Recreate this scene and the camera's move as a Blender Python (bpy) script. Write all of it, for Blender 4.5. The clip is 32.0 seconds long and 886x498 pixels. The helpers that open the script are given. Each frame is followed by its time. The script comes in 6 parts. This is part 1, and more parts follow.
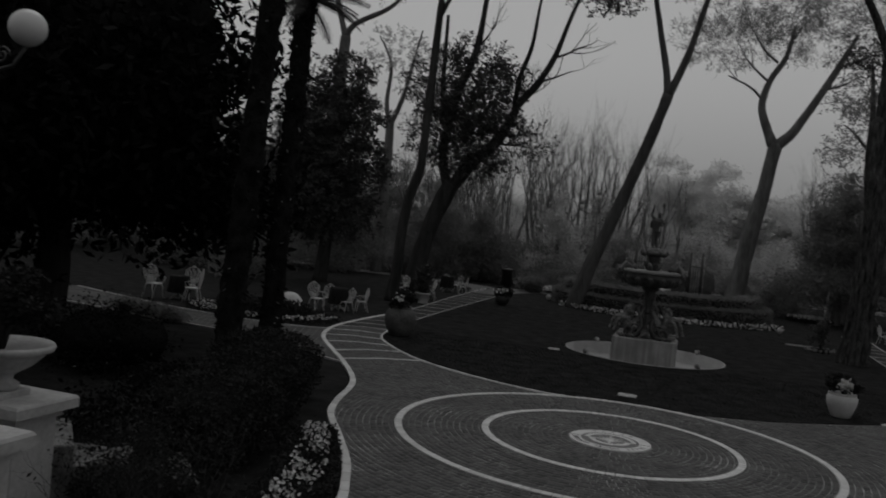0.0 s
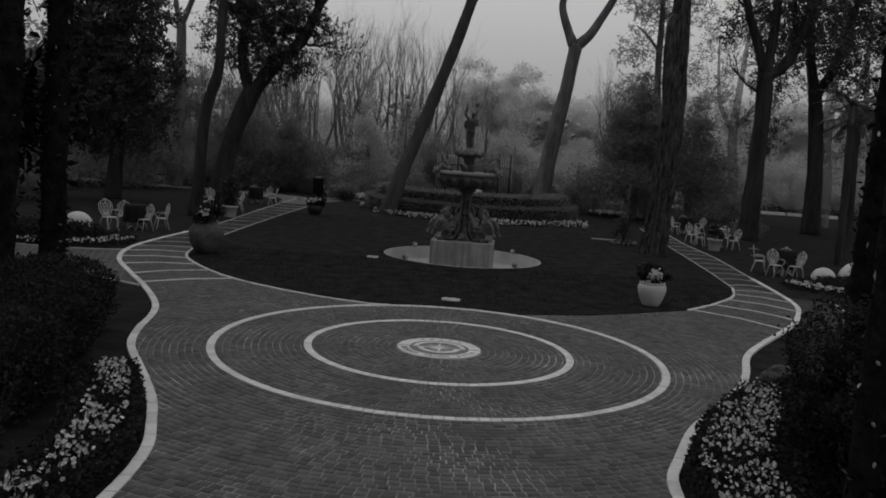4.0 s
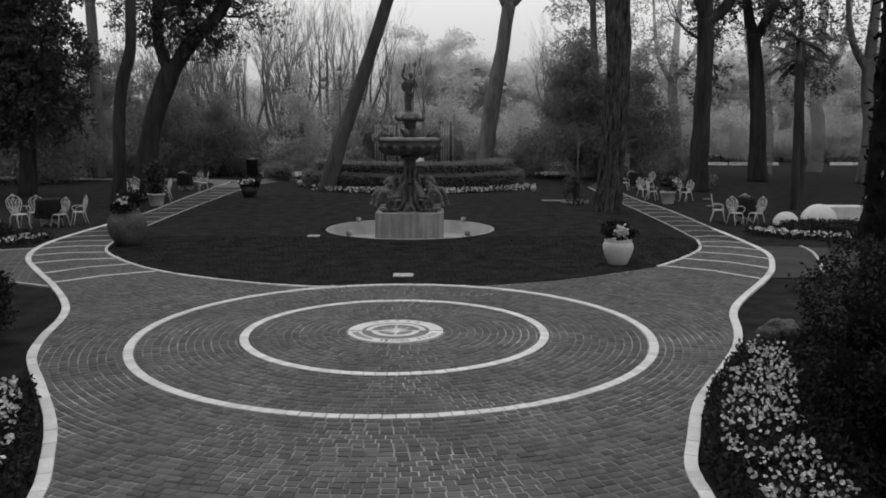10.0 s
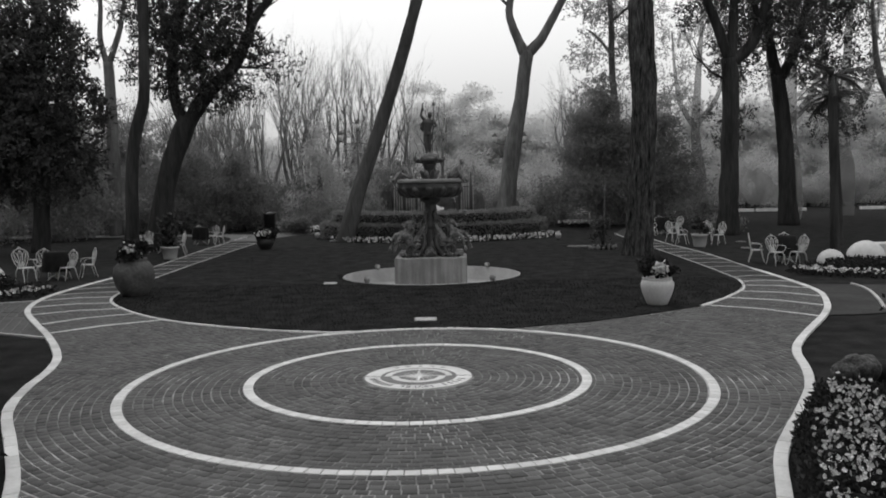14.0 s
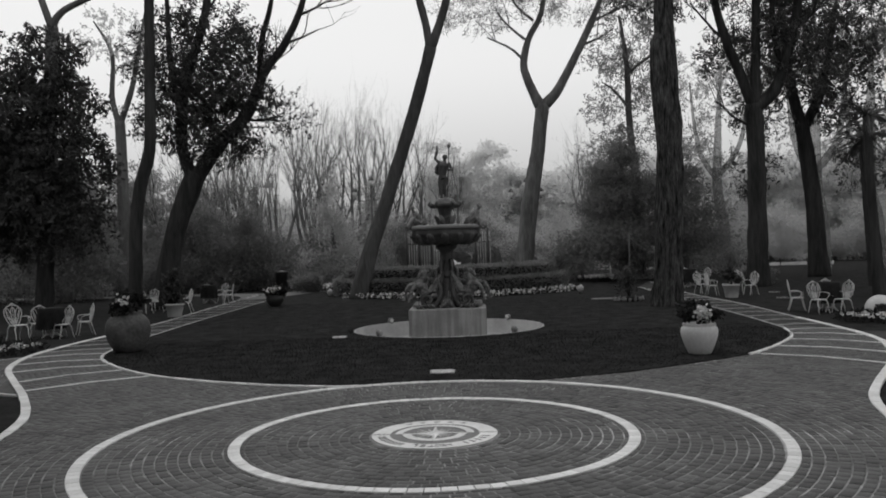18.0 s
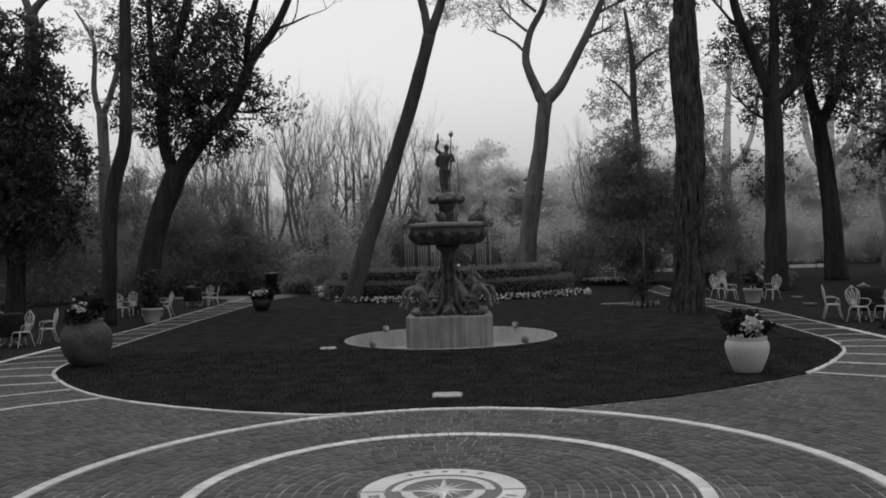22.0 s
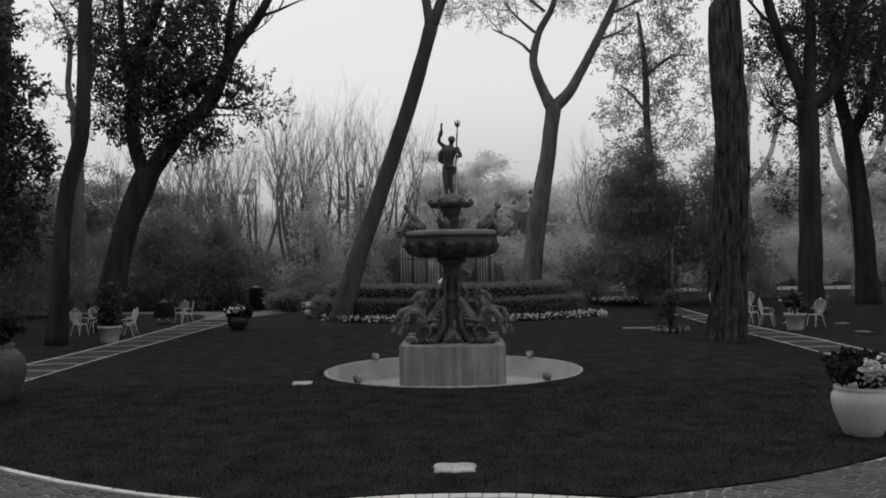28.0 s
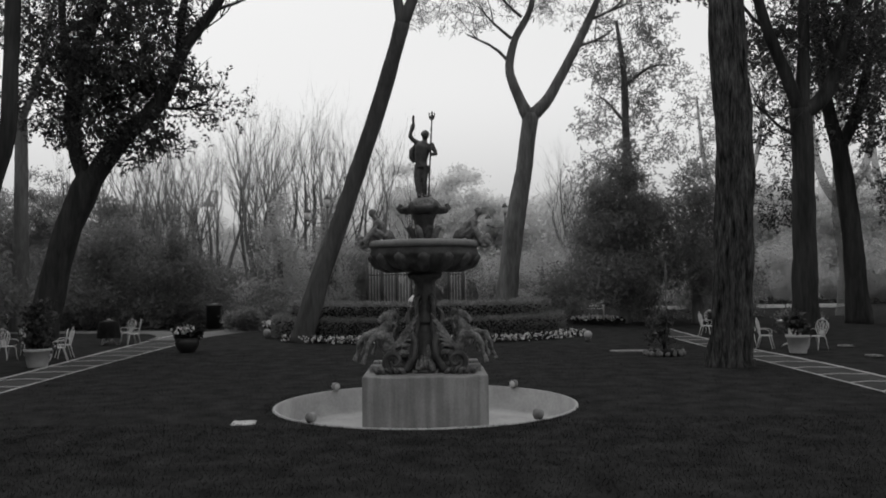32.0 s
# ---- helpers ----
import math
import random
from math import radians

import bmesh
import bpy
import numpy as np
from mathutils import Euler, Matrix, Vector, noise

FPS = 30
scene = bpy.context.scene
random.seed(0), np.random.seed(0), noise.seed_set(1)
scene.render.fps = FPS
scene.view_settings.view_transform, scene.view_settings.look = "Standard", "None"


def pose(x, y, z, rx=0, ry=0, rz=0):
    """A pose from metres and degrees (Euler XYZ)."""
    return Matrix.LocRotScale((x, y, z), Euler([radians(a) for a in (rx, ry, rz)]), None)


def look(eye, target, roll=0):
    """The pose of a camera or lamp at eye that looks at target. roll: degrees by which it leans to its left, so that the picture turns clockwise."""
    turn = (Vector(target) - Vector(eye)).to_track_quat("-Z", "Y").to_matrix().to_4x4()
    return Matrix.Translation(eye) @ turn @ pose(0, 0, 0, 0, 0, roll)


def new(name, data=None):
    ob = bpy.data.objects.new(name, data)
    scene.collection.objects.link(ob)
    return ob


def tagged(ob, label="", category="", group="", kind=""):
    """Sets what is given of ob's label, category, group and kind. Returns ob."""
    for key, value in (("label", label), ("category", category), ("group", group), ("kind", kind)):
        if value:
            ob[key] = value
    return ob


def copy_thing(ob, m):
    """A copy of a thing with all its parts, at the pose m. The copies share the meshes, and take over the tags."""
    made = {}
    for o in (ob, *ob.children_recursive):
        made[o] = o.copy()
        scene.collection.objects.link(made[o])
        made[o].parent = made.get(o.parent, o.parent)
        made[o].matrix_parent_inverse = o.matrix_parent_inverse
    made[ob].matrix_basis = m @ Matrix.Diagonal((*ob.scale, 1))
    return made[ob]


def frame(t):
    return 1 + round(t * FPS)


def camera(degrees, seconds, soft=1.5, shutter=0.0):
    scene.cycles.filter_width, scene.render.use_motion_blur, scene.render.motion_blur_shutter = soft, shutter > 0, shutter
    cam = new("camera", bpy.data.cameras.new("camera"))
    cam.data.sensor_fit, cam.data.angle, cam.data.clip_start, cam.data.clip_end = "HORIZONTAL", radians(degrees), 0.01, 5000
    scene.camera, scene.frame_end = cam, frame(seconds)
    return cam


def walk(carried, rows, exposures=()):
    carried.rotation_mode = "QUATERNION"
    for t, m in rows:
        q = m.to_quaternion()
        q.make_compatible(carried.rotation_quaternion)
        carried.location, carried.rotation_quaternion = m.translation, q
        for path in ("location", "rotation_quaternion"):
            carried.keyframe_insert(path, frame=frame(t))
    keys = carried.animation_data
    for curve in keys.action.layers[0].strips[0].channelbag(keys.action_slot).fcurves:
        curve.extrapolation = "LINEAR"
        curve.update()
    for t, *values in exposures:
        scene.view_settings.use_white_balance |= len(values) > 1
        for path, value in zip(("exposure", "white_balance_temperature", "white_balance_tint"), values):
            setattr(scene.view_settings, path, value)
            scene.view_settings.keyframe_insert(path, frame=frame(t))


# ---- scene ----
cam = camera(56.2, 32.0, soft=1.8, shutter=0.4)
PATH = [
    (0, (0.964, -12.890, 2.966), (0.382, -10.977, 2.917), 5.71),
    (0.5, (0.905, -12.768, 2.930), (0.454, -10.822, 2.838), 5.14),
    (1, (0.933, -12.740, 2.943), (0.642, -10.767, 2.789), 5.16),
    (1.5, (0.877, -12.628, 2.954), (0.723, -10.639, 2.804), 4.65),
    (2, (0.808, -12.518, 2.894), (0.718, -10.526, 2.740), 4.35),
    (2.5, (0.748, -12.387, 2.876), (0.686, -10.397, 2.683), 4.02),
    (3, (0.724, -12.255, 2.863), (0.639, -10.266, 2.671), 3.74),
    (3.5, (0.694, -12.112, 2.859), (0.567, -10.128, 2.645), 4.08),
    (5.5, (0.626, -11.565, 2.826), (0.592, -9.587, 2.528), 2.60),
    (6, (0.604, -11.469, 2.811), (0.601, -9.499, 2.467), 2.07),
    (6.5, (0.579, -11.321, 2.805), (0.602, -9.348, 2.479), 1.66),
    (7, (0.573, -11.173, 2.829), (0.599, -9.193, 2.551), 1.16),
    (7.5, (0.562, -11.047, 2.807), (0.557, -9.068, 2.517), 1.19),
    (8, (0.591, -10.953, 2.783), (0.545, -8.984, 2.434), 0.49),
    (8.5, (0.584, -10.870, 2.762), (0.544, -8.903, 2.401), -0.07),
    (9, (0.596, -10.753, 2.704), (0.592, -8.775, 2.408), 0.30),
    (9.5, (0.541, -10.618, 2.617), (0.550, -8.633, 2.374), 0.33),
    (10, (0.521, -10.496, 2.590), (0.538, -8.517, 2.304), 0.09),
    (10.5, (0.527, -10.362, 2.559), (0.549, -8.372, 2.356), 0.16),
    (11, (0.563, -10.200, 2.468), (0.575, -8.205, 2.316), 0.22),
    (11.5, (0.581, -10.092, 2.425), (0.567, -8.104, 2.201), 0.13),
    (12, (0.593, -9.968, 2.413), (0.566, -7.979, 2.202), -0.36),
    (12.5, (0.539, -9.823, 2.302), (0.510, -7.828, 2.166), -0.54),
    (13, (0.495, -9.692, 2.240), (0.464, -7.698, 2.083), -0.95),
    (13.5, (0.451, -9.575, 2.229), (0.422, -7.584, 2.047), -0.88),
    (14, (0.459, -9.426, 2.168), (0.428, -7.432, 2.020), -1.17),
    (14.5, (0.457, -9.314, 2.096), (0.425, -7.316, 2.019), -1.64),
    (16.5, (0.368, -8.740, 1.947), (0.301, -6.741, 1.932), -2.12),
    (17, (0.358, -8.592, 1.906), (0.291, -6.593, 1.909), -2.89),
    (17.5, (0.386, -8.356, 1.844), (0.319, -6.357, 1.872), -2.12),
    (18, (0.409, -8.130, 1.793), (0.343, -6.131, 1.797), -1.91),
    (18.5, (0.397, -7.941, 1.808), (0.329, -5.943, 1.747), -2.48),
    (19, (0.358, -7.690, 1.788), (0.291, -5.691, 1.750), -2.35),
    (19.5, (0.330, -7.484, 1.835), (0.292, -5.484, 1.823), -2.42),
    (20, (0.302, -7.242, 1.808), (0.281, -5.242, 1.793), -2.51),
    (20.5, (0.283, -6.960, 1.786), (0.266, -4.960, 1.805), -2.59),
    (21, (0.274, -6.689, 1.802), (0.246, -4.689, 1.825), -2.47),
    (21.5, (0.262, -6.460, 1.796), (0.215, -4.461, 1.792), -2.15),
    (22, (0.223, -6.179, 1.782), (0.168, -4.180, 1.789), -1.74),
    (22.5, (0.184, -5.886, 1.829), (0.131, -3.888, 1.877), -1.73),
    (23, (0.170, -5.637, 1.828), (0.127, -3.639, 1.901), -1.81),
    (23.5, (0.178, -5.350, 1.796), (0.140, -3.352, 1.880), -2.26),
    (24, (0.198, -5.154, 1.813), (0.157, -3.155, 1.878), -1.78),
    (24.5, (0.194, -4.959, 1.803), (0.150, -2.959, 1.809), -2.24),
    (25, (0.183, -4.698, 1.785), (0.135, -2.699, 1.806), -2.26),
    (25.5, (0.160, -4.433, 1.804), (0.112, -2.435, 1.861), -1.31),
    (27.5, (0.086, -3.432, 1.770), (0.042, -1.433, 1.799), -1.02),
    (28, (0.034, -3.164, 1.753), (-0.012, -1.165, 1.798), -0.90),
    (28.5, (-0.009, -2.937, 1.769), (-0.025, -0.937, 1.816), -0.90),
    (29, (-0.044, -2.674, 1.747), (-0.036, -0.674, 1.760), -1.12),
    (29.5, (-0.040, -2.384, 1.711), (-0.027, -0.385, 1.747), -1.71),
    (30, (-0.044, -2.110, 1.734), (-0.028, -0.110, 1.747), -1.39),
    (30.5, (-0.030, -1.839, 1.735), (-0.014, 0.161, 1.740), -1.59),
    (31, (-0.050, -1.560, 1.704), (-0.028, 0.439, 1.751), -1.29),
    (31.5, (-0.037, -1.301, 1.745), (-0.013, 0.698, 1.793), -0.58),
    (32, (-0.026, -1.090, 1.749), (-0.001, 0.908, 1.833), -0.74),
]
walk(cam, [(t, look(eye, target, roll)) for t, eye, target, roll in PATH],
     exposures=[(0.0, -1.27), (1.0, -1.05), (3.0, -0.76), (6.0, -0.35), (9.0, 0.13), (11.0, 0.31), (13.0, 0.36), (17.0, 0.10), (19.0, 0.05), (22.0, -0.02), (25.0, -0.12), (28.0, -0.05), (30.0, 0.03), (32.0, 0.05)])

# ---- sky and sun: bright overcast; mist is put into the far trees' colours ----
world = bpy.data.worlds.new("overcast_sky")
scene.world = world
world.use_nodes = True
wn, wl = world.node_tree.nodes, world.node_tree.links
wn.clear()
w_out = wn.new("ShaderNodeOutputWorld")
w_bg = wn.new("ShaderNodeBackground")
w_sky = wn.new("ShaderNodeTexSky")
w_sky.sky_type, w_sky.sun_disc = "NISHITA", False
w_sky.sun_elevation, w_sky.sun_rotation = radians(48), radians(-20)
w_sky.dust_density = 6.0
w_bw = wn.new("ShaderNodeRGBToBW")
w_tc = wn.new("ShaderNodeTexCoord")
w_sep = wn.new("ShaderNodeSeparateXYZ")
w_ramp = wn.new("ShaderNodeValToRGB")
w_ramp.color_ramp.interpolation = "EASE"
w_ramp.color_ramp.elements[0].position, w_ramp.color_ramp.elements[0].color = 0.0, (0.42, 0.42, 0.42, 1)
w_ramp.color_ramp.elements[1].position, w_ramp.color_ramp.elements[1].color = 0.24, (0.735, 0.735, 0.735, 1)
w_add = wn.new("ShaderNodeMath")
w_add.operation = "MULTIPLY_ADD"
w_add.inputs[1].default_value = 0.010
wl.new(w_tc.outputs["Generated"], w_sep.inputs[0])
wl.new(w_sep.outputs["Z"], w_ramp.inputs[0])
wl.new(w_sky.outputs[0], w_bw.inputs[0])
wl.new(w_bw.outputs[0], w_add.inputs[0])
wl.new(w_ramp.outputs[0], w_add.inputs[2])
wl.new(w_add.outputs[0], w_bg.inputs[0])
w_bg.inputs[1].default_value = 1.0
wl.new(w_bg.outputs[0], w_out.inputs[0])

sun = new("sun", bpy.data.lights.new("sun", "SUN"))
sun.data.energy, sun.data.angle = 0.62, radians(40)
sun.matrix_world = look((0, 0, 60), (8, -22, 22))


# ---- materials ----
def mat(name, base, rough=0.8, scale=6.0, lo=0.7, hi=1.25, fine=60.0, bump=0.3, metal=0.0, vary=0.0, island=0.0,
        stretch=(1, 1, 1), spec=0.5, stains=0.0, thin=0.0, alpha=1.0):
    """Grey procedural surface: patches at one scale, grain at another, relief, and a change from piece to piece."""
    m = bpy.data.materials.new(name)
    m.use_nodes = True
    n, k = m.node_tree.nodes, m.node_tree.links
    b = n["Principled BSDF"]
    tc, mp = n.new("ShaderNodeTexCoord"), n.new("ShaderNodeMapping")
    mp.inputs["Scale"].default_value = stretch
    k.new(tc.outputs["Object"], mp.inputs[0])
    big, small = n.new("ShaderNodeTexNoise"), n.new("ShaderNodeTexNoise")
    big.inputs["Scale"].default_value, big.inputs["Detail"].default_value = scale, 5
    small.inputs["Scale"].default_value, small.inputs["Detail"].default_value = fine, 6
    k.new(mp.outputs[0], big.inputs["Vector"])
    k.new(mp.outputs[0], small.inputs["Vector"])
    r1, r2 = n.new("ShaderNodeMapRange"), n.new("ShaderNodeMapRange")
    for r, src, a, c in ((r1, big, lo, hi), (r2, small, 1 - (1 - lo) * 0.6, 1 + (hi - 1) * 0.6)):
        r.inputs["From Min"].default_value, r.inputs["From Max"].default_value = 0.3, 0.7
        r.inputs["To Min"].default_value, r.inputs["To Max"].default_value = a, c
        k.new(src.outputs["Fac"], r.inputs["Value"])
    mul = n.new("ShaderNodeMath"); mul.operation = "MULTIPLY"
    k.new(r1.outputs[0], mul.inputs[0]); k.new(r2.outputs[0], mul.inputs[1])
    last = mul
    for use, src in ((vary, "obj"), (island, "isl")):
        if use:
            if src == "obj":
                o = n.new("ShaderNodeObjectInfo").outputs["Random"]
            else:
                o = n.new("ShaderNodeNewGeometry").outputs["Random Per Island"]
            r3, m3 = n.new("ShaderNodeMapRange"), n.new("ShaderNodeMath")
            m3.operation = "MULTIPLY"
            r3.inputs["To Min"].default_value, r3.inputs["To Max"].default_value = 1 - use, 1 + use
            k.new(o, r3.inputs["Value"]); k.new(r3.outputs[0], m3.inputs[0]); k.new(last.outputs[0], m3.inputs[1])
            last = m3
    if stains:
        st, mp2, r4, m4 = n.new("ShaderNodeTexNoise"), n.new("ShaderNodeMapping"), n.new("ShaderNodeMapRange"), n.new("ShaderNodeMath")
        mp2.inputs["Scale"].default_value = (7, 7, 0.5)
        k.new(tc.outputs["Object"], mp2.inputs[0]); k.new(mp2.outputs[0], st.inputs["Vector"])
        st.inputs["Scale"].default_value, st.inputs["Detail"].default_value = 1.0, 4
        r4.inputs["From Min"].default_value, r4.inputs["From Max"].default_value = 0.42, 0.62
        r4.inputs["To Min"].default_value, r4.inputs["To Max"].default_value = 1 - stains, 1.08
        m4.operation = "MULTIPLY"
        k.new(st.outputs["Fac"], r4.inputs["Value"]); k.new(r4.outputs[0], m4.inputs[0]); k.new(last.outputs[0], m4.inputs[1])
        last = m4
    fin = n.new("ShaderNodeMath"); fin.operation = "MULTIPLY"; fin.use_clamp = True
    fin.inputs[1].default_value = base
    k.new(last.outputs[0], fin.inputs[0])
    k.new(fin.outputs[0], b.inputs["Base Color"])
    b.inputs["Roughness"].default_value, b.inputs["Metallic"].default_value = rough, metal
    b.inputs["Specular IOR Level"].default_value = spec
    b.inputs["Alpha"].default_value = alpha
    if thin:
        tl, mx = n.new("ShaderNodeBsdfTranslucent"), n.new("ShaderNodeMixShader")
        mx.inputs[0].default_value = thin
        k.new(fin.outputs[0], tl.inputs["Color"])
        tl_src = tl
        if alpha < 1:
            tr, m5 = n.new("ShaderNodeBsdfTransparent"), n.new("ShaderNodeMixShader")
            m5.inputs[0].default_value = alpha
            k.new(tr.outputs[0], m5.inputs[1]); k.new(tl.outputs[0], m5.inputs[2])
            tl_src = m5
        k.new(b.outputs[0], mx.inputs[1]); k.new(tl_src.outputs[0], mx.inputs[2])
        k.new(mx.outputs[0], n["Material Output"].inputs["Surface"])
    if bump:
        bp = n.new("ShaderNodeBump")
        bp.inputs["Strength"].default_value, bp.inputs["Distance"].default_value = bump, 0.02
        ad = n.new("ShaderNodeMath"); ad.operation = "MULTIPLY_ADD"; ad.inputs[1].default_value = 0.4
        k.new(small.outputs["Fac"], ad.inputs[0]); k.new(big.outputs["Fac"], ad.inputs[2])
        k.new(ad.outputs[0], bp.inputs["Height"]); k.new(bp.outputs[0], b.inputs["Normal"])
    return m


M_LAWN = mat("winter_lawn", 0.0205, 1.0, 2.4, 0.6, 1.45, 30, 0.5, spec=0.02)
M_BLADE = mat("grass_blade", 0.025, 1.0, 2.4, 0.55, 1.5, 30, 0, island=0.15, spec=0.02, thin=0.3)
M_SETT = mat("basalt_sett", 0.076, 0.7, 0.8, 0.8, 1.2, 60, 0.35, island=0.3, vary=0.3, spec=0.2)
M_JOINT = mat("mortar_joint", 0.165, 0.9, 0.9, 0.12, 1.9, 5, 0.3)
M_PATH = mat("path_paving", 0.050, 0.95, 1.2, 0.75, 1.2, 12, 0.5, spec=0.06)
M_SIDE = mat("side_path_setts", 0.092, 0.9, 1.2, 0.7, 1.25, 14, 0.6, spec=0.08)
# far paths: brightness of grazing light put into a paler base
M_FAR_PATH = mat("grazing_pale_path", 0.125, 0.95, 1.5, 0.75, 1.2, 30, 0.5, spec=0.1)
M_MARBLE = mat("pale_travertine", 0.60, 0.7, 3.0, 0.84, 1.1, 35, 0.25, vary=0.12, spec=0.3)
M_ROSE_D = mat("dark_inlay", 0.13, 0.7, 6, 0.8, 1.2, 40, 0.2)
M_BASIN = mat("painted_basin", 0.36, 0.75, 2.0, 0.8, 1.12, 20, 0.2, spec=0.3)
M_PLINTH = mat("stained_plinth_stone", 0.25, 0.8, 2.2, 0.8, 1.15, 30, 0.3, stains=0.28)
M_BRONZE = mat("weathered_cast_iron", 0.046, 0.5, 5.0, 0.6, 1.5, 28, 0.5, spec=0.4)
M_BRONZE_D = mat("dark_cast_iron", 0.022, 0.45, 6.0, 0.45, 2.2, 30, 0.4, spec=0.5)
M_RIM = mat("pale_bowl_rim", 0.20, 0.75, 3.0, 0.75, 1.2, 30, 0.3, spec=0.3)
M_BRONZE_P = mat("lichened_cast_iron", 0.105, 0.65, 7.0, 0.4, 1.9, 28, 0.6, spec=0.35)
M_WHITE = mat("white_painted_metal", 0.50, 0.55, 8.0, 0.85, 1.08, 60, 0.1, vary=0.08)
M_CLOTH = mat("dark_cloth", 0.018, 0.95, 6, 0.7, 1.3, 90, 0.2, spec=0.1)
M_POT_W = mat("white_glazed_pot", 0.58, 0.6, 3, 0.82, 1.08, 25, 0.15, spec=0.3)
M_POT_T = mat("mossy_terracotta", 0.085, 0.85, 3.5, 0.6, 1.45, 22, 0.4, spec=0.2)
M_POT_D = mat("dark_glazed_pot", 0.016, 0.5, 4, 0.7, 1.3, 25, 0.2)
M_POT_S = mat("pale_plastic_planter", 0.42, 0.7, 4, 0.85, 1.1, 40, 0.1)
M_FLOWER = mat("white_petal", 0.60, 0.7, 8, 0.8, 1.15, 50, 0, island=0.5, spec=0.2, thin=0.25)
M_SOIL_CORE = mat("dark_soil_and_hedge_core", 0.015, 1.0, 3, 0.6, 1.5, 30, 0.8, spec=0.05)
M_BARK = mat("dark_furrowed_bark", 0.034, 0.95, 3.0, 0.55, 1.5, 14, 1.0, stretch=(1, 1, 0.14), spec=0.1)
M_BARK_C = mat("deeply_furrowed_bark", 0.038, 0.95, 13.0, 0.15, 2.1, 40, 1.0, stretch=(1, 1, 0.17), spec=0.05)
# next five barks carry mist in a raised base colour, twigs see-through
M_BARK_Y = mat("haze_lightened_pine_bark", 0.135, 0.95, 3.0, 0.7, 1.3, 12, 0.7, stretch=(1, 1, 0.2), spec=0.05)
M_BARK_F = mat("hazed_grey_bark", 0.12, 0.95, 2.0, 0.7, 1.35, 10, 0.6, stretch=(1, 1, 0.25), spec=0.1)
M_BARK_G = mat("hazed_pine_bark", 0.082, 0.95, 3.0, 0.7, 1.35, 14, 0.9, stretch=(1, 1, 0.16), spec=0.05)
M_BARK_P = mat("haze_pale_twig", 0.24, 0.95, 1.0, 0.8, 1.2, 8, 0.2, spec=0.0, alpha=0.5)
M_BARK_T = mat("hazed_smooth_bark", 0.16, 0.95, 1.5, 0.8, 1.2, 9, 0.4, spec=0.0)
M_PALM = mat("shaggy_palm_trunk", 0.010, 1.0, 5.0, 0.4, 1.8, 24, 1.0, spec=0.05)
M_STUB = mat("cut_frond_stub", 0.26, 0.8, 8, 0.5, 1.5, 30, 0.2, island=0.6)
M_LEAF_D = mat("dark_leaf_and_shade_core", 0.010, 0.8, 2.0, 0.7, 1.35, 9, 0, island=0.5, spec=0.0)
M_LEAF = mat("dark_evergreen_leaf", 0.055, 0.6, 2.0, 0.7, 1.35, 9, 0, island=0.35, spec=0.2, thin=0.2)
M_LEAF_B = mat("bedding_plant_leaf", 0.024, 0.7, 3.0, 0.7, 1.35, 12, 0, island=0.4, spec=0.12, thin=0.2)
# paler with distance: mist painted into leaf colour and transparency
M_LEAF_M = mat("lightly_hazed_leaf", 0.20, 0.9, 1.0, 0.85, 1.15, 5, 0, island=0.2, spec=0.04, thin=0.7, alpha=0.8)
M_LEAF_H = mat("hazed_evergreen_leaf", 0.42, 1.0, 0.8, 0.88, 1.12, 4, 0, island=0.08, spec=0.0, thin=0.75, alpha=0.7)
M_LEAF_G = mat("heavily_hazed_leaf", 0.46, 1.0, 0.8, 0.9, 1.1, 4, 0, island=0.05, spec=0.0, thin=0.7, alpha=0.7)
M_LEAF_F = mat("haze_pale_needles", 0.72, 1.0, 0.5, 0.95, 1.05, 3, 0, island=0.02, spec=0.0, thin=0.8, alpha=0.8)
M_NEEDLE = mat("pine_needle", 0.045, 0.8, 1.0, 0.7, 1.3, 6, 0, island=0.4, spec=0.2, thin=0.3)
M_IRON = mat("black_iron", 0.03, 0.5, 6, 0.7, 1.4, 30, 0.2)
M_STONE = mat("pale_stone", 0.42, 0.85, 2.5, 0.75, 1.15, 25, 0.4)
M_ROCK = mat("rough_rock", 0.045, 0.95, 16, 0.25, 2.2, 50, 1.0)
M_ROCK_P = mat("weathered_edging_stone", 0.125, 0.95, 6, 0.5, 1.5, 25, 0.8)
M_GLASS = bpy.data.materials.new("opal_glass")
M_GLASS.use_nodes = True
M_GLASS.node_tree.nodes["Principled BSDF"].inputs["Base Color"].default_value = (0.58, 0.58, 0.58, 1)
M_GLASS.node_tree.nodes["Principled BSDF"].inputs["Roughness"].default_value = 0.25
M_WALL = mat("rendered_wall", 0.30, 0.9, 1.0, 0.85, 1.1, 20, 0.2)
# near-white base painted in place of a bright glow
M_GLOW_WHITE = mat("glow_white_panel", 0.85, 0.5, 3, 0.95, 1.02, 20, 0)


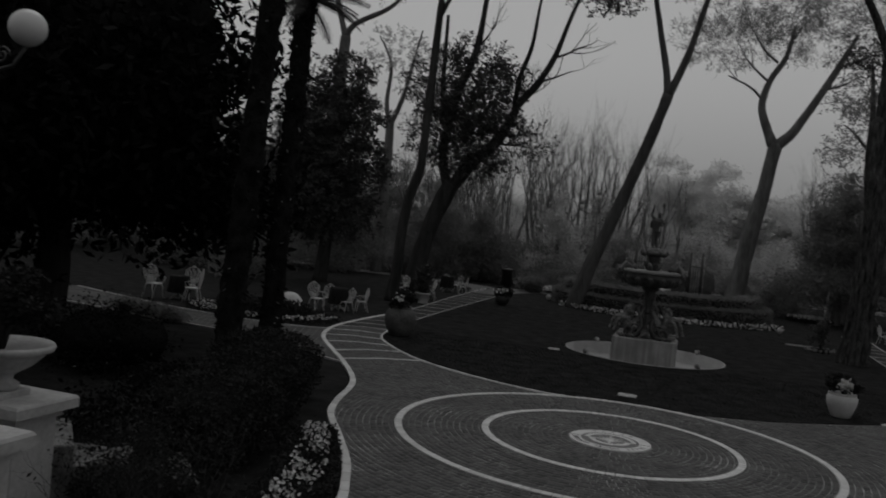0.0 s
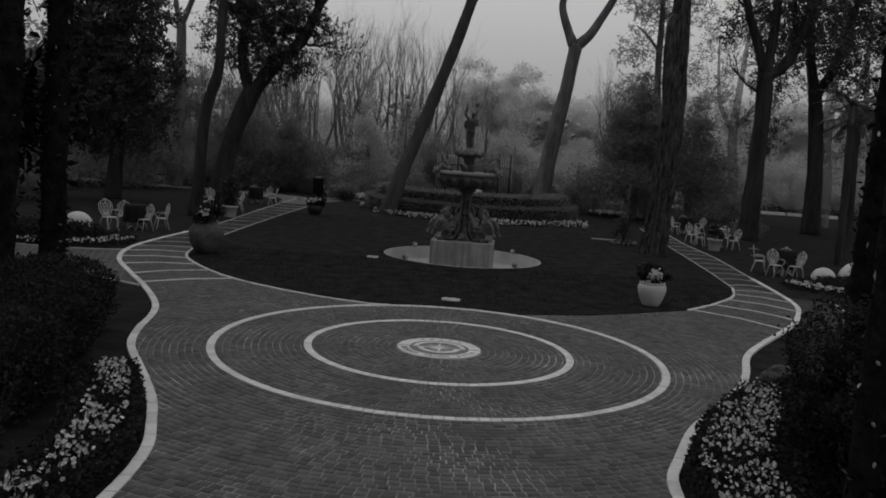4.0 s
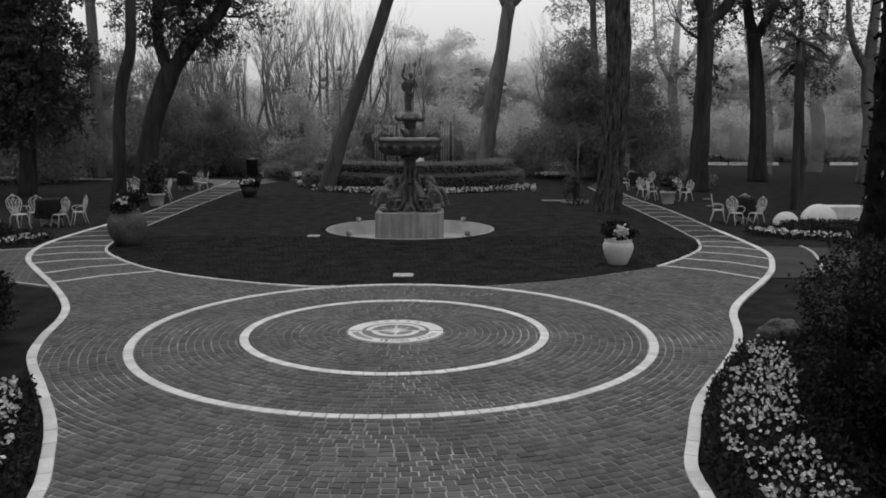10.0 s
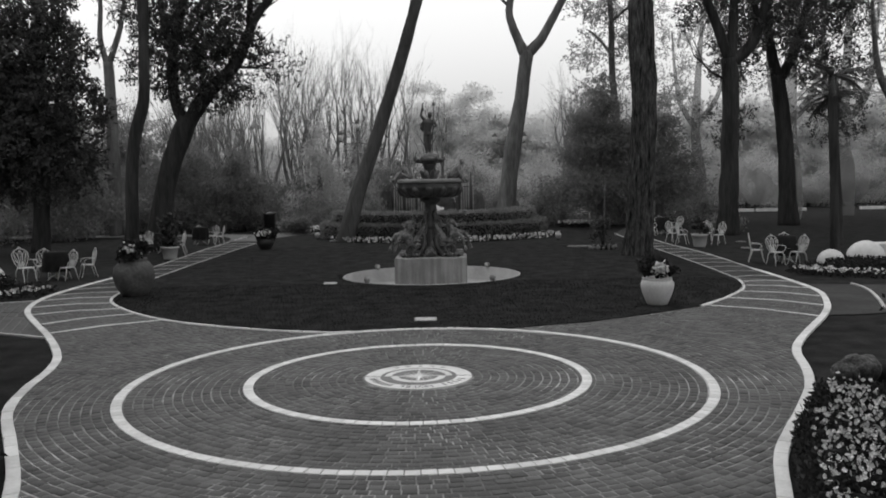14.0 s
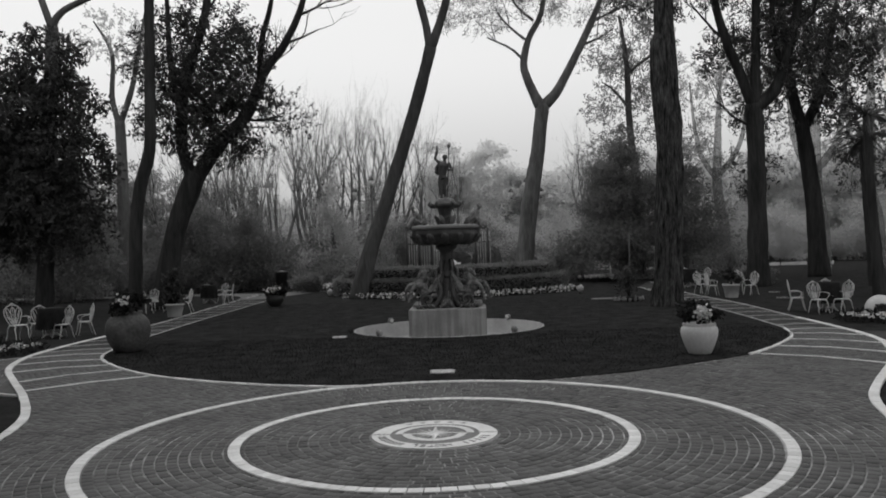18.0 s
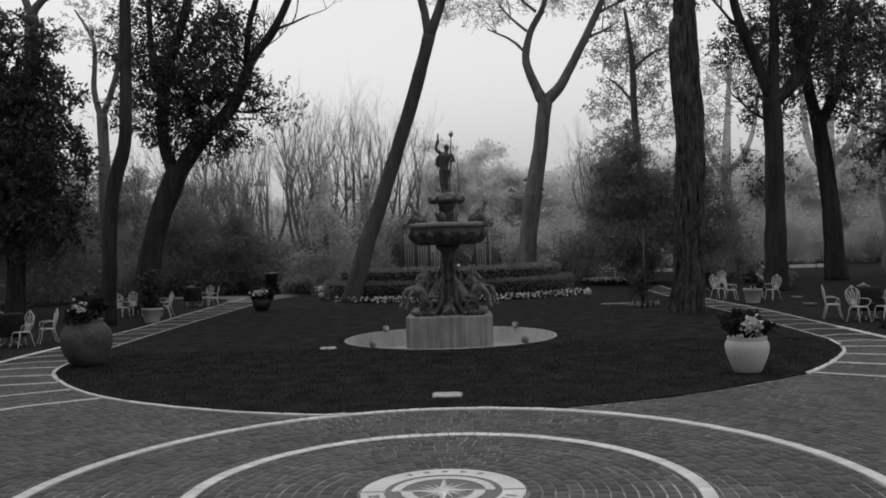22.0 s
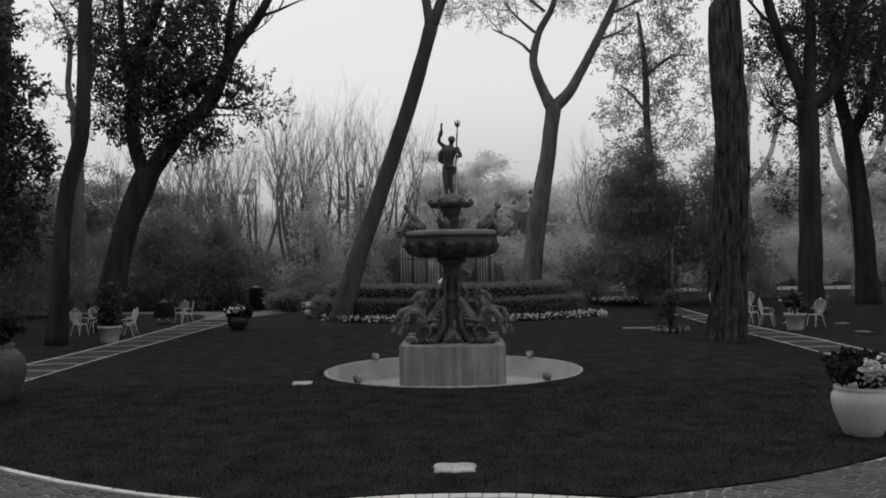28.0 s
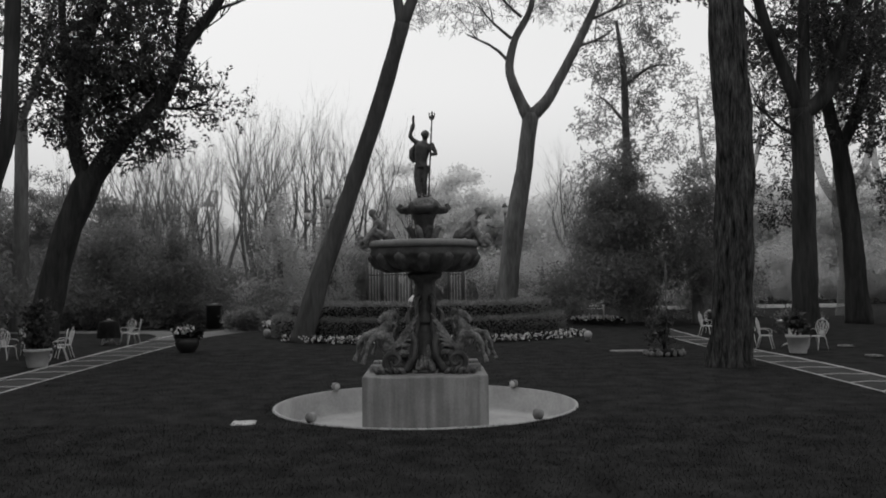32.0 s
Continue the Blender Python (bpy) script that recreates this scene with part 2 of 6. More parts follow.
# ---- mesh helpers ----
class Geo:
    """Vertices and faces gathered for one mesh."""

    def __init__(self):
        self.v, self.f = [], []

    def add(self, verts, faces):
        o = len(self.v)
        self.v += [tuple(p) for p in verts]
        self.f += [tuple(i + o for i in q) for q in faces]
        return self

    def tube(self, pts, radii, sides=8, cap=True, squash=1.0):
        pts = [Vector(p) for p in pts]
        if not hasattr(radii, "__len__"):
            radii = [radii] * len(pts)
        rings, last = [], None
        for i, p in enumerate(pts):
            d = (pts[min(i + 1, len(pts) - 1)] - pts[max(i - 1, 0)]).normalized()
            if last is None:
                last = d.orthogonal().normalized()
            u = (last - d * last.dot(d))
            u = u.normalized() if u.length > 1e-5 else d.orthogonal().normalized()
            last, w = u, d.cross(u)
            rings.append([p + (u * math.cos(2 * math.pi * k / sides) + w * math.sin(2 * math.pi * k / sides) * squash) * radii[i] for k in range(sides)])
        v = [q for r in rings for q in r]
        f = [(i * sides + k, i * sides + (k + 1) % sides, (i + 1) * sides + (k + 1) % sides, (i + 1) * sides + k) for i in range(len(pts) - 1) for k in range(sides)]
        if cap:
            f += [tuple(range(sides))[::-1], tuple((len(pts) - 1) * sides + k for k in range(sides))]
        return self.add(v, f)

    def lathe(self, prof, sides=24, at=(0, 0, 0), wave=0.0, lobes=0):
        v = []
        for r, z in prof:
            for k in range(sides):
                a = 2 * math.pi * k / sides
                rr = r * (1 + wave * math.cos(lobes * a))
                v.append((at[0] + rr * math.cos(a), at[1] + rr * math.sin(a), at[2] + z))
        f = [(i * sides + k, i * sides + (k + 1) % sides, (i + 1) * sides + (k + 1) % sides, (i + 1) * sides + k) for i in range(len(prof) - 1) for k in range(sides)]
        f += [tuple(range(sides))[::-1], tuple((len(prof) - 1) * sides + k for k in range(sides))]
        return self.add(v, f)

    def ball(self, c, r, seg=12, rings=8, rot=None):
        r = r if hasattr(r, "__len__") else (r, r, r)
        v = [Vector((0, 0, -r[2]))]
        for i in range(1, rings):
            e = -math.pi / 2 + math.pi * i / rings
            v += [Vector((r[0] * math.cos(e) * math.cos(2 * math.pi * k / seg), r[1] * math.cos(e) * math.sin(2 * math.pi * k / seg), r[2] * math.sin(e))) for k in range(seg)]
        v.append(Vector((0, 0, r[2])))
        f = [(0, 1 + (k + 1) % seg, 1 + k) for k in range(seg)]
        f += [(1 + i * seg + k, 1 + i * seg + (k + 1) % seg, 1 + (i + 1) * seg + (k + 1) % seg, 1 + (i + 1) * seg + k) for i in range(rings - 2) for k in range(seg)]
        top = len(v) - 1
        f += [(top, 1 + (rings - 2) * seg + k, 1 + (rings - 2) * seg + (k + 1) % seg) for k in range(seg)]
        if rot:
            e = Euler([radians(a) for a in rot]).to_matrix()
            v = [e @ q for q in v]
        return self.add([q + Vector(c) for q in v], f)

    def prism(self, outline, z0, z1, inset=0.0):
        """An upright block on a plan outline, with a small chamfer round its top."""
        n = len(outline)
        cx, cy = sum(p[0] for p in outline) / n, sum(p[1] for p in outline) / n
        v = [(x, y, z0) for x, y in outline] + [(x, y, z1 - inset) for x, y in outline]
        f = [(k, (k + 1) % n, n + (k + 1) % n, n + k) for k in range(n)]
        if inset:
            for x, y in outline:
                d = max(math.hypot(x - cx, y - cy), 1e-6)
                s = 1 - inset / d
                v.append((cx + (x - cx) * s, cy + (y - cy) * s, z1))
            f += [(n + k, n + (k + 1) % n, 2 * n + (k + 1) % n, 2 * n + k) for k in range(n)]
            f.append(tuple(2 * n + k for k in range(n)))
        else:
            f.append(tuple(n + k for k in range(n)))
        f.append(tuple(range(n))[::-1])
        return self.add(v, f)

    def box(self, c, s, inset=0.01):
        x, y, z = c
        a, b, h = s[0] / 2, s[1] / 2, s[2] / 2
        return self.prism([(x - a, y - b), (x + a, y - b), (x + a, y + b), (x - a, y + b)], z - h, z + h, inset)

    def mesh(self, name, material, smooth=True):
        me = bpy.data.meshes.new(name)
        me.from_pydata(self.v, [], self.f)
        if smooth:
            me.shade_smooth()
        me.materials.append(material)
        return me


def quads(name, verts, material, sides=4, smooth=False):
    """A mesh of loose pieces with that many corners each, from an array of corners."""
    verts = np.asarray(verts, np.float32).reshape(-1, 3)
    n = len(verts) // sides
    me = bpy.data.meshes.new(name)
    me.vertices.add(n * sides); me.loops.add(n * sides); me.polygons.add(n)
    me.vertices.foreach_set("co", verts[: n * sides].ravel())
    me.loops.foreach_set("vertex_index", np.arange(n * sides, dtype=np.int32))
    me.polygons.foreach_set("loop_start", np.arange(0, n * sides, sides, dtype=np.int32))
    me.polygons.foreach_set("loop_total", np.full(n, sides, np.int32))
    me.update(calc_edges=True)
    me.materials.append(material)
    return me


def thing(name, label, category, at=(0, 0, 0), turn=0.0, group="", kind=""):
    ob = new(name)
    ob.empty_display_size = 0.1
    ob.matrix_basis = pose(*at, 0, 0, turn)
    return tagged(ob, label, category, group, kind)


def part(name, geo, material, parent=None, label="", smooth=True):
    me = geo.mesh(name, material, smooth) if isinstance(geo, Geo) else geo
    ob = new(name, me)
    ob.parent = parent
    return tagged(ob, label) if label else ob


def solo(name, geo, material, label, category, at=(0, 0, 0), turn=0.0, group="", kind="", smooth=True):
    ob = part(name, geo, material, None, "", smooth)
    ob.matrix_basis = pose(*at, 0, 0, turn)
    return tagged(ob, label, category, group, kind)


def curve(points, step=0.2, closed=False):
    """A smooth line through the points, at even steps."""
    p = [np.array(q, float) for q in points]
    n, out = len(p), []
    for i in range(n if closed else n - 1):
        if closed:
            a, b, c, d = p[(i - 1) % n], p[i], p[(i + 1) % n], p[(i + 2) % n]
        else:
            a, b, c, d = p[max(i - 1, 0)], p[i], p[i + 1], p[min(i + 2, n - 1)]
        k = max(2, int(np.linalg.norm(c - b) / step))
        for s in np.arange(k) / k:
            out.append(0.5 * (2 * b + (c - a) * s + (2 * a - 5 * b + 4 * c - d) * s**2 + (3 * b - a - 3 * c + d) * s**3))
    if not closed:
        out.append(p[-1])
    return np.array(out)


def inside(xy, poly):
    x, y = xy[:, 0], xy[:, 1]
    r = np.zeros(len(xy), bool)
    q = np.roll(poly, 1, 0)
    for (ax, ay), (bx, by) in zip(poly, q):
        hit = ((ay > y) != (by > y)) & (x < (bx - ax) * (y - ay) / (by - ay + 1e-12) + ax)
        r ^= hit
    return r


def sheet(name, outline, z, material, parent=None, label="", skirt=0.0, hole=None):
    bm = bmesh.new()
    vs = [bm.verts.new((x, y, z)) for x, y in outline]
    es = [bm.edges.new((vs[i], vs[(i + 1) % len(vs)])) for i in range(len(vs))]
    if hole is not None:
        hv = [bm.verts.new((x, y, z)) for x, y in hole]
        es += [bm.edges.new((hv[i], hv[(i + 1) % len(hv)])) for i in range(len(hv))]
    bmesh.ops.triangle_fill(bm, use_beauty=True, use_dissolve=False, edges=es, normal=(0, 0, 1))
    if skirt:
        low = [bm.verts.new((x, y, z - skirt)) for x, y in outline]
        n = len(vs)
        for i in range(n):
            bm.faces.new((vs[i], low[i], low[(i + 1) % n], vs[(i + 1) % n]))
    me = bpy.data.meshes.new(name)
    bm.to_mesh(me)
    bm.free()
    me.materials.append(material)
    return part(name, me, material, parent, label)


RNG = np.random.default_rng(7)


def leaf_mesh(name, centres, size, material, aspect=0.45, droop=0.0, rng=None):
    """Leaves as pointed four-cornered blades, one at each centre, turned at random."""
    rng = rng or RNG
    n = len(centres)
    d = rng.normal(size=(n, 3)); d[:, 2] -= droop
    d /= np.linalg.norm(d, axis=1, keepdims=True)
    u = np.cross(d, rng.normal(size=(n, 3)))
    u /= np.linalg.norm(u, axis=1, keepdims=True)
    L = (size * rng.uniform(0.6, 1.3, (n, 1)))
    c = np.asarray(centres)
    q = np.stack([c, c + d * L * 0.5 + u * L * aspect * 0.5, c + d * L, c + d * L * 0.5 - u * L * aspect * 0.5], 1)
    return quads(name, q, material)


def cloud(clumps, n, shell=0.2, rng=None):
    """Places in a set of clumps (x, y, z, rx, ry, rz), loose towards their outside, with gaps."""
    rng = rng or RNG
    cl = np.array(clumps, float)
    vol = cl[:, 3] * cl[:, 4] * cl[:, 5]
    pick = rng.choice(len(cl), n, p=vol**0.9 / (vol**0.9).sum())
    d = rng.normal(size=(n, 3))
    d /= np.linalg.norm(d, axis=1, keepdims=True)
    r = shell + (1.15 - shell) * rng.random((n, 1)) ** 0.7
    r = r * (0.85 + 0.35 * np.sin(d[:, :1] * 9 + pick[:, None]) * np.cos(d[:, 1:2] * 8 + d[:, 2:] * 6))
    return cl[pick, :3] + d * r * cl[pick, 3:]


def clumps_in(c, r, n, size, rng):
    """Smaller clumps scattered through a large rounded form."""
    d = rng.normal(size=(n, 3))
    d /= np.linalg.norm(d, axis=1, keepdims=True)
    p = np.array(c) + d * np.array(r) * rng.random((n, 1)) ** 0.45
    s = size * rng.uniform(0.6, 1.3, (n, 1))
    return np.hstack([p, s * np.array([1.15, 1.15, 0.75])])


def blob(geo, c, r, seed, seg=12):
    """A lumpy closed form standing in for the shaded heart of a bush or crown."""
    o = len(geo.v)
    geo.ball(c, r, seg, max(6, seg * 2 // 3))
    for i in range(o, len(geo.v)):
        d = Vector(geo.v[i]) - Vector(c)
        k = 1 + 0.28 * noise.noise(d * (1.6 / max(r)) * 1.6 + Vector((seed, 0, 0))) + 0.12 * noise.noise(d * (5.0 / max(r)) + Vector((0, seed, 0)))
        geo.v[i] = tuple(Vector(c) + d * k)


def twigs(geo, start, direction, length, radius, depth, rng, spread=0.6, up=0.12):
    """A branch that forks again and again."""
    p, d = Vector(start), Vector(direction).normalized()
    pts, rad, seg = [p.copy()], [radius], 4
    for i in range(seg):
        d = (d + Vector(rng.normal(size=3)) * 0.13 + Vector((0, 0, up))).normalized()
        p = p + d * length / seg
        pts.append(p.copy()); rad.append(radius * (1 - 0.55 * (i + 1) / seg))
    geo.tube(pts, rad, 5 if depth > 1 else 3, cap=False)
    if depth > 0:
        for k in range(rng.integers(2, 5)):
            i = rng.integers(2, seg + 1)
            nd = (d + Vector(rng.normal(size=3)) * spread).normalized()
            twigs(geo, pts[i], nd, length * rng.uniform(0.55, 0.8), rad[i] * 0.75, depth - 1, rng, spread, up)
    return pts


# ---- ground, paving, lawns ----
far = [(2500 * math.cos(a), 2500 * math.sin(a)) for a in np.linspace(0, 2 * math.pi, 24, endpoint=False)]
FX, FY = -0.15, 11.08
BASIN_HOLE = [(FX + 2.2 * math.cos(a), FY + 2.2 * math.sin(a)) for a in np.linspace(0, 2 * math.pi, 96, endpoint=False)]
ground = sheet("ground", far, -0.035, M_LAWN, hole=BASIN_HOLE)
tagged(ground, "short dark winter grass reaching to the woods", "ground", kind="structure")

KERB_L = [(-2.25, -9.1), (-2.2, -6.3), (-2.3, -5.0), (-2.6, -4.1), (-2.95, -3.3), (-3.45, -2.4), (-4.1, -1.25), (-4.42, -0.28), (-4.65, 0.75),
          (-5.0, 1.67), (-5.85, 3.15), (-6.67, 4.4), (-7.7, 6.1), (-8.28, 7.9), (-8.45, 10.0), (-8.45, 12.3), (-8.55, 16.0), (-9.0, 21.0), (-9.4, 27.0), (-9.6, 31.0)]
KERB_R = [(2.35, -9.1), (2.35, -6.3), (2.45, -5.0), (2.5, -4.4), (2.7, -3.8), (3.05, -2.85), (3.65, -1.75), (4.13, -0.83), (4.45, 0.0), (4.77, 1.07),
          (5.25, 2.05), (6.44, 4.05), (7.03, 5.3), (7.55, 6.9), (7.75, 9.0), (7.85, 11.3), (8.08, 16.0), (8.05, 21.0), (8.4, 27.0), (8.9, 32.0)]
LAWN_L = [(-7.95, 27.5), (-7.7, 21.2), (-7.45, 15.4), (-7.2, 11.3), (-7.0, 9.0), (-6.56, 7.2), (-5.38, 5.42), (-4.2, 4.3), (-2.75, 3.45), (-1.43, 3.0)]
LAWN_F = [(-1.43, 3.05), (-0.7, 3.26), (0.0, 3.33), (0.7, 3.26), (1.28, 3.15)]
LAWN_D = [(1.28, 3.15), (2.63, 3.68), (3.93, 4.5), (4.75, 5.1)]
LAWN_R = [(4.75, 5.1), (5.45, 6.0), (6.3, 7.45), (6.7, 8.9), (6.85, 11.5), (7.0, 15.5), (7.15, 21.0), (7.4, 27.0)]

paving = thing("paving", "dark basalt setts laid in rings with pale stone bands", "paving", kind="structure")
kl, kr = curve(KERB_L, 0.25), curve(KERB_R, 0.25)
lawn_line = np.vstack([curve(LAWN_L, 0.25), curve(LAWN_F, 0.2)[1:], curve(LAWN_D, 0.2)[1:], curve(LAWN_R, 0.25)[1:]])
sheet("joint_bed", np.vstack([kl, lawn_line, kr[::-1]]), -0.0075, M_JOINT, paving, "pale mortar joints between setts")
back = np.array([(7.0, 30.0), (4.0, 34.0), (0.0, 35.0), (-4.0, 34.0), (-7.0, 30.5)])
LAWN_XY = np.vstack([lawn_line, back])
lawn = sheet("lawn", LAWN_XY, 0.012, M_LAWN, skirt=0.05, hole=BASIN_HOLE)
tagged(lawn, "closely mown dark lawn round the fountain", "lawn", kind="structure")


def blocks(name, line, width, length, parent, z0=-0.03, z1=0.008, gap=0.006, material=M_MARBLE, start=0, limit=10**6):
    """Stone blocks end to end along a line on the ground."""
    d = np.r_[0, np.cumsum(np.linalg.norm(np.diff(line, axis=0), axis=1))]
    n = min(int(d[-1] / length), limit)
    at = lambda s: np.array([np.interp(s, d, line[:, 0]), np.interp(s, d, line[:, 1])])
    rng = np.random.default_rng(len(line))
    for i in range(n):
        a, b = i * length + gap / 2, (i + 1) * length - gap / 2
        rows = []
        for s in (a, (a + b) / 2, b):
            p, t = at(s), at(min(s + 0.05, d[-1])) - at(max(s - 0.05, 0))
            t = t / max(np.linalg.norm(t), 1e-6)
            rows.append((p, np.array([-t[1], t[0]])))
        w = width * rng.uniform(0.96, 1.04) / 2
        out = [p + q * w for p, q in rows] + [p - q * w for p, q in rows[::-1]]
        part(name, Geo().prism([tuple(o) for o in out][::-1], z0, z1 + rng.uniform(-0.002, 0.003), 0.006), material, parent, smooth=False)


def setts_at(r_lo, r_hi, wide=0.116, deep=0.098):
    """Corner rows of setts in rings round the compass rose."""
    rng = np.random.default_rng(11)
    out = []
    for r in np.arange(r_lo, r_hi, deep):
        n = max(8, int(2 * math.pi * r / wide))
        off = rng.random()
        edges = (np.arange(n) + off + rng.uniform(-0.12, 0.12, n)) * 2 * math.pi / n
        nxt = np.roll(edges, -1); nxt[-1] += 2 * math.pi
        g = 0.0068
        a, b = edges + g / r, nxt - g / r
        r0, r1 = r + g + rng.uniform(-0.004, 0.004, n), r + deep - g + rng.uniform(-0.004, 0.004, n)
        out.append(np.stack([a, b, r0, r1], 1))
    return np.vstack(out)


SETT = setts_at(0.64, 11.6)
mid_a, mid_r = (SETT[:, 0] + SETT[:, 1]) / 2, (SETT[:, 2] + SETT[:, 3]) / 2
mid = np.stack([mid_r * np.cos(mid_a), mid_r * np.sin(mid_a)], 1)
ok = inside(mid, np.vstack([kl, kr[::-1]])) & ~inside(mid, LAWN_XY)
for ring in (1.915, 3.25):
    ok &= np.abs(mid_r - ring) > 0.040
SETT, mid = SETT[ok], mid[ok]


def sett_boxes(s, rng):
    a, b, r0, r1 = s.T
    w = 0.006 / ((r0 + r1) / 2)
    pt = lambda r, t, z: np.stack([r * np.cos(t), r * np.sin(t), z], 1)
    z1, z0 = rng.uniform(-0.0045, 0.0015, len(s)), np.full(len(s), -0.03)
    j = lambda k: rng.uniform(-k, k, len(s))
    lo = [pt(r0, a, z0), pt(r0, b, z0), pt(r1, b, z0), pt(r1, a, z0)]
    e = 0.006
    hi = [pt(r0 + e + j(0.003), a + w, z1), pt(r0 + e + j(0.003), b - w, z1 + j(0.002)), pt(r1 - e + j(0.003), b - w, z1), pt(r1 - e + j(0.003), a + w, z1 + j(0.002))]
    md = [pt(r0, a, z1 - 0.004), pt(r0, b, z1 - 0.004), pt(r1, b, z1 - 0.004), pt(r1, a, z1 - 0.004)]
    return np.stack(lo + md + hi, 1)


SETT_FACES = [(8, 9, 10, 11)] + [(4 + k, 4 + (k + 1) % 4, 8 + (k + 1) % 4, 8 + k) for k in range(4)] + [(k, (k + 1) % 4, 4 + (k + 1) % 4, 4 + k) for k in range(4)]
boxes = sett_boxes(SETT, np.random.default_rng(3))
near = (np.abs(mid[:, 0] - 0.1) < 1.35) & (mid[:, 1] > -4.95) & (mid[:, 1] < -3.9)
near &= np.cumsum(near) <= 290
rest = boxes[~near]
me = bpy.data.meshes.new("setts")
base_f = np.array(SETT_FACES)
allf = (base_f[None] + 12 * np.arange(len(rest))[:, None, None]).reshape(-1, 4)
me.vertices.add(len(rest) * 12); me.loops.add(allf.size); me.polygons.add(len(allf))
me.vertices.foreach_set("co", rest.astype(np.float32).ravel())
me.loops.foreach_set("vertex_index", allf.astype(np.int32).ravel())
me.polygons.foreach_set("loop_start", np.arange(0, allf.size, 4, dtype=np.int32))
me.polygons.foreach_set("loop_total", np.full(len(allf), 4, np.int32))
me.update(calc_edges=True)
me.materials.append(M_SETT)
tagged(part("setts", me, M_SETT, paving), kind="stuff")

# the two garden paths further on, and the side paths: small setts, pale cross bands
for nm, a, b in (("path_bed", kl[[p[1] > 7.5 for p in kl]], curve(LAWN_L[:6], 0.25)), ("path_bed", kr[[p[1] > 7.3 for p in kr]], curve(LAWN_R[2:], 0.25)[::-1])):
    sheet(nm, np.vstack([a, b]), -0.0045, M_PATH, paving)

def ribbon(line, half):
    t = np.gradient(line, axis=0)
    t /= np.linalg.norm(t, axis=1, keepdims=True)
    nrm = np.stack([-t[:, 1], t[:, 0]], 1)
    return line + nrm * half, line - nrm * half


L_TOP = curve([(-8.15, 7.6), (-9.4, 7.15), (-11.5, 7.25), (-13.7, 7.7), (-18, 9.2)], 0.25)
L_LOW = curve([(-5.9, 3.1), (-7.2, 3.75), (-8.8, 4.6), (-10.7, 4.97), (-13, 5.3), (-18, 6.4)], 0.25)
R_TOP = curve([(7.62, 8.1), (8.2, 7.98), (8.9, 7.85), (10.5, 7.4), (14, 6.6)], 0.25)
R_LOW = curve([(6.35, 4.0), (7.2, 4.05), (8.4, 4.5), (10.2, 4.7), (14, 4.2)], 0.25)
for top, low, along in ((L_TOP, L_LOW, 1), (R_TOP, R_LOW, -1)):
    sheet("path_bed", np.vstack([top, low[::-1]]), -0.018, M_SIDE if along > 0 else M_PATH, paving)

far_out = curve([(-9.35, 26.3), (-9.3, 29.5), (-8.3, 32.6), (-5.8, 34.7), (-2.0, 36.0), (3.0, 36.2)], 0.3)
far_in = curve([(-7.85, 26.3), (-7.75, 28.3), (-7.0, 30.8), (-5.0, 33.2), (-2.0, 34.5), (3.0, 34.8)], 0.3)
sheet("path_bed", np.vstack([far_out, far_in[::-1]]), 0.017, M_FAR_PATH, paving)

bands = thing("paving_bands", "pale travertine bands edging the dark paving", "paving band", kind="structure")
for r in (1.915, 3.25):
    n = int(2 * math.pi * r / 0.128)
    geo = Geo()
    w, g = 0.055, 0.0035 / r
    a0 = math.pi / n
    outer = [((r + w) * math.cos(t), (r + w) * math.sin(t)) for t in (-a0 + g, 0, a0 - g)]
    inner = [((r - w) * math.cos(t), (r - w) * math.sin(t)) for t in (a0 - g, 0, -a0 + g)]
    geo.prism(outer + inner, -0.03, 0.007, 0.005)
    shared = geo.mesh("band_block", M_MARBLE, False)
    for i in range(n):
        ob = part("band_block", shared, M_MARBLE, bands)
        ob.matrix_basis = pose(0, 0, random.uniform(-0.002, 0.002), 0, 0, 360 * i / n)
blocks("kerb_block", curve(KERB_L[:16], 0.15), 0.11, 0.33, bands)
blocks("kerb_block", curve(KERB_R[:16], 0.15), 0.11, 0.33, bands)
blocks("kerb_strip", curve(KERB_L[15:], 0.2), 0.05, 1.0, bands, material=M_STONE)
blocks("kerb_strip", curve(KERB_R[15:], 0.2), 0.05, 1.0, bands, material=M_STONE)
blocks("lawn_edge_block", curve(LAWN_L[4:] + [(-1.15, 3.08)], 0.12), 0.062, 0.25, bands, z1=0.016)
blocks("lawn_edge_block", curve(LAWN_R[:4], 0.12), 0.062, 0.25, bands, z1=0.016)
blocks("lawn_edge_strip", curve(LAWN_L[:5], 0.2), 0.045, 1.0, bands, z1=0.016, material=M_STONE)
blocks("lawn_edge_strip", curve(LAWN_R[3:], 0.2), 0.045, 1.0, bands, z1=0.016, material=M_STONE)
for line in (L_TOP, L_LOW):
    blocks("side_path_edge", line, 0.06, 0.4, bands, z1=0.004, material=M_STONE)
blocks("side_path_edge", curve([(8.75, 8.0), (8.68, 7.4), (8.5, 6.7), (8.1, 5.6), (7.65, 4.5)], 0.2), 0.06, 0.4, bands, z1=0.004, material=M_STONE)

# pale bowed cross bands on the two paths
def cross_band(p, q, bow, parent, wide=0.075, material=M_STONE):
    p, q = np.array(p), np.array(q)
    s = np.linspace(0, 1, 9)[:, None]
    d = (q - p) / np.linalg.norm(q - p)
    nrm = np.array([-d[1], d[0]])
    line = p * (1 - s) + q * s + nrm * bow * 4 * s * (1 - s)
    blocks("cross_band", line, wide, float(np.linalg.norm(np.diff(line, axis=0), axis=1).sum()) * 0.998, parent, z0=-0.02, z1=0.006, material=material)


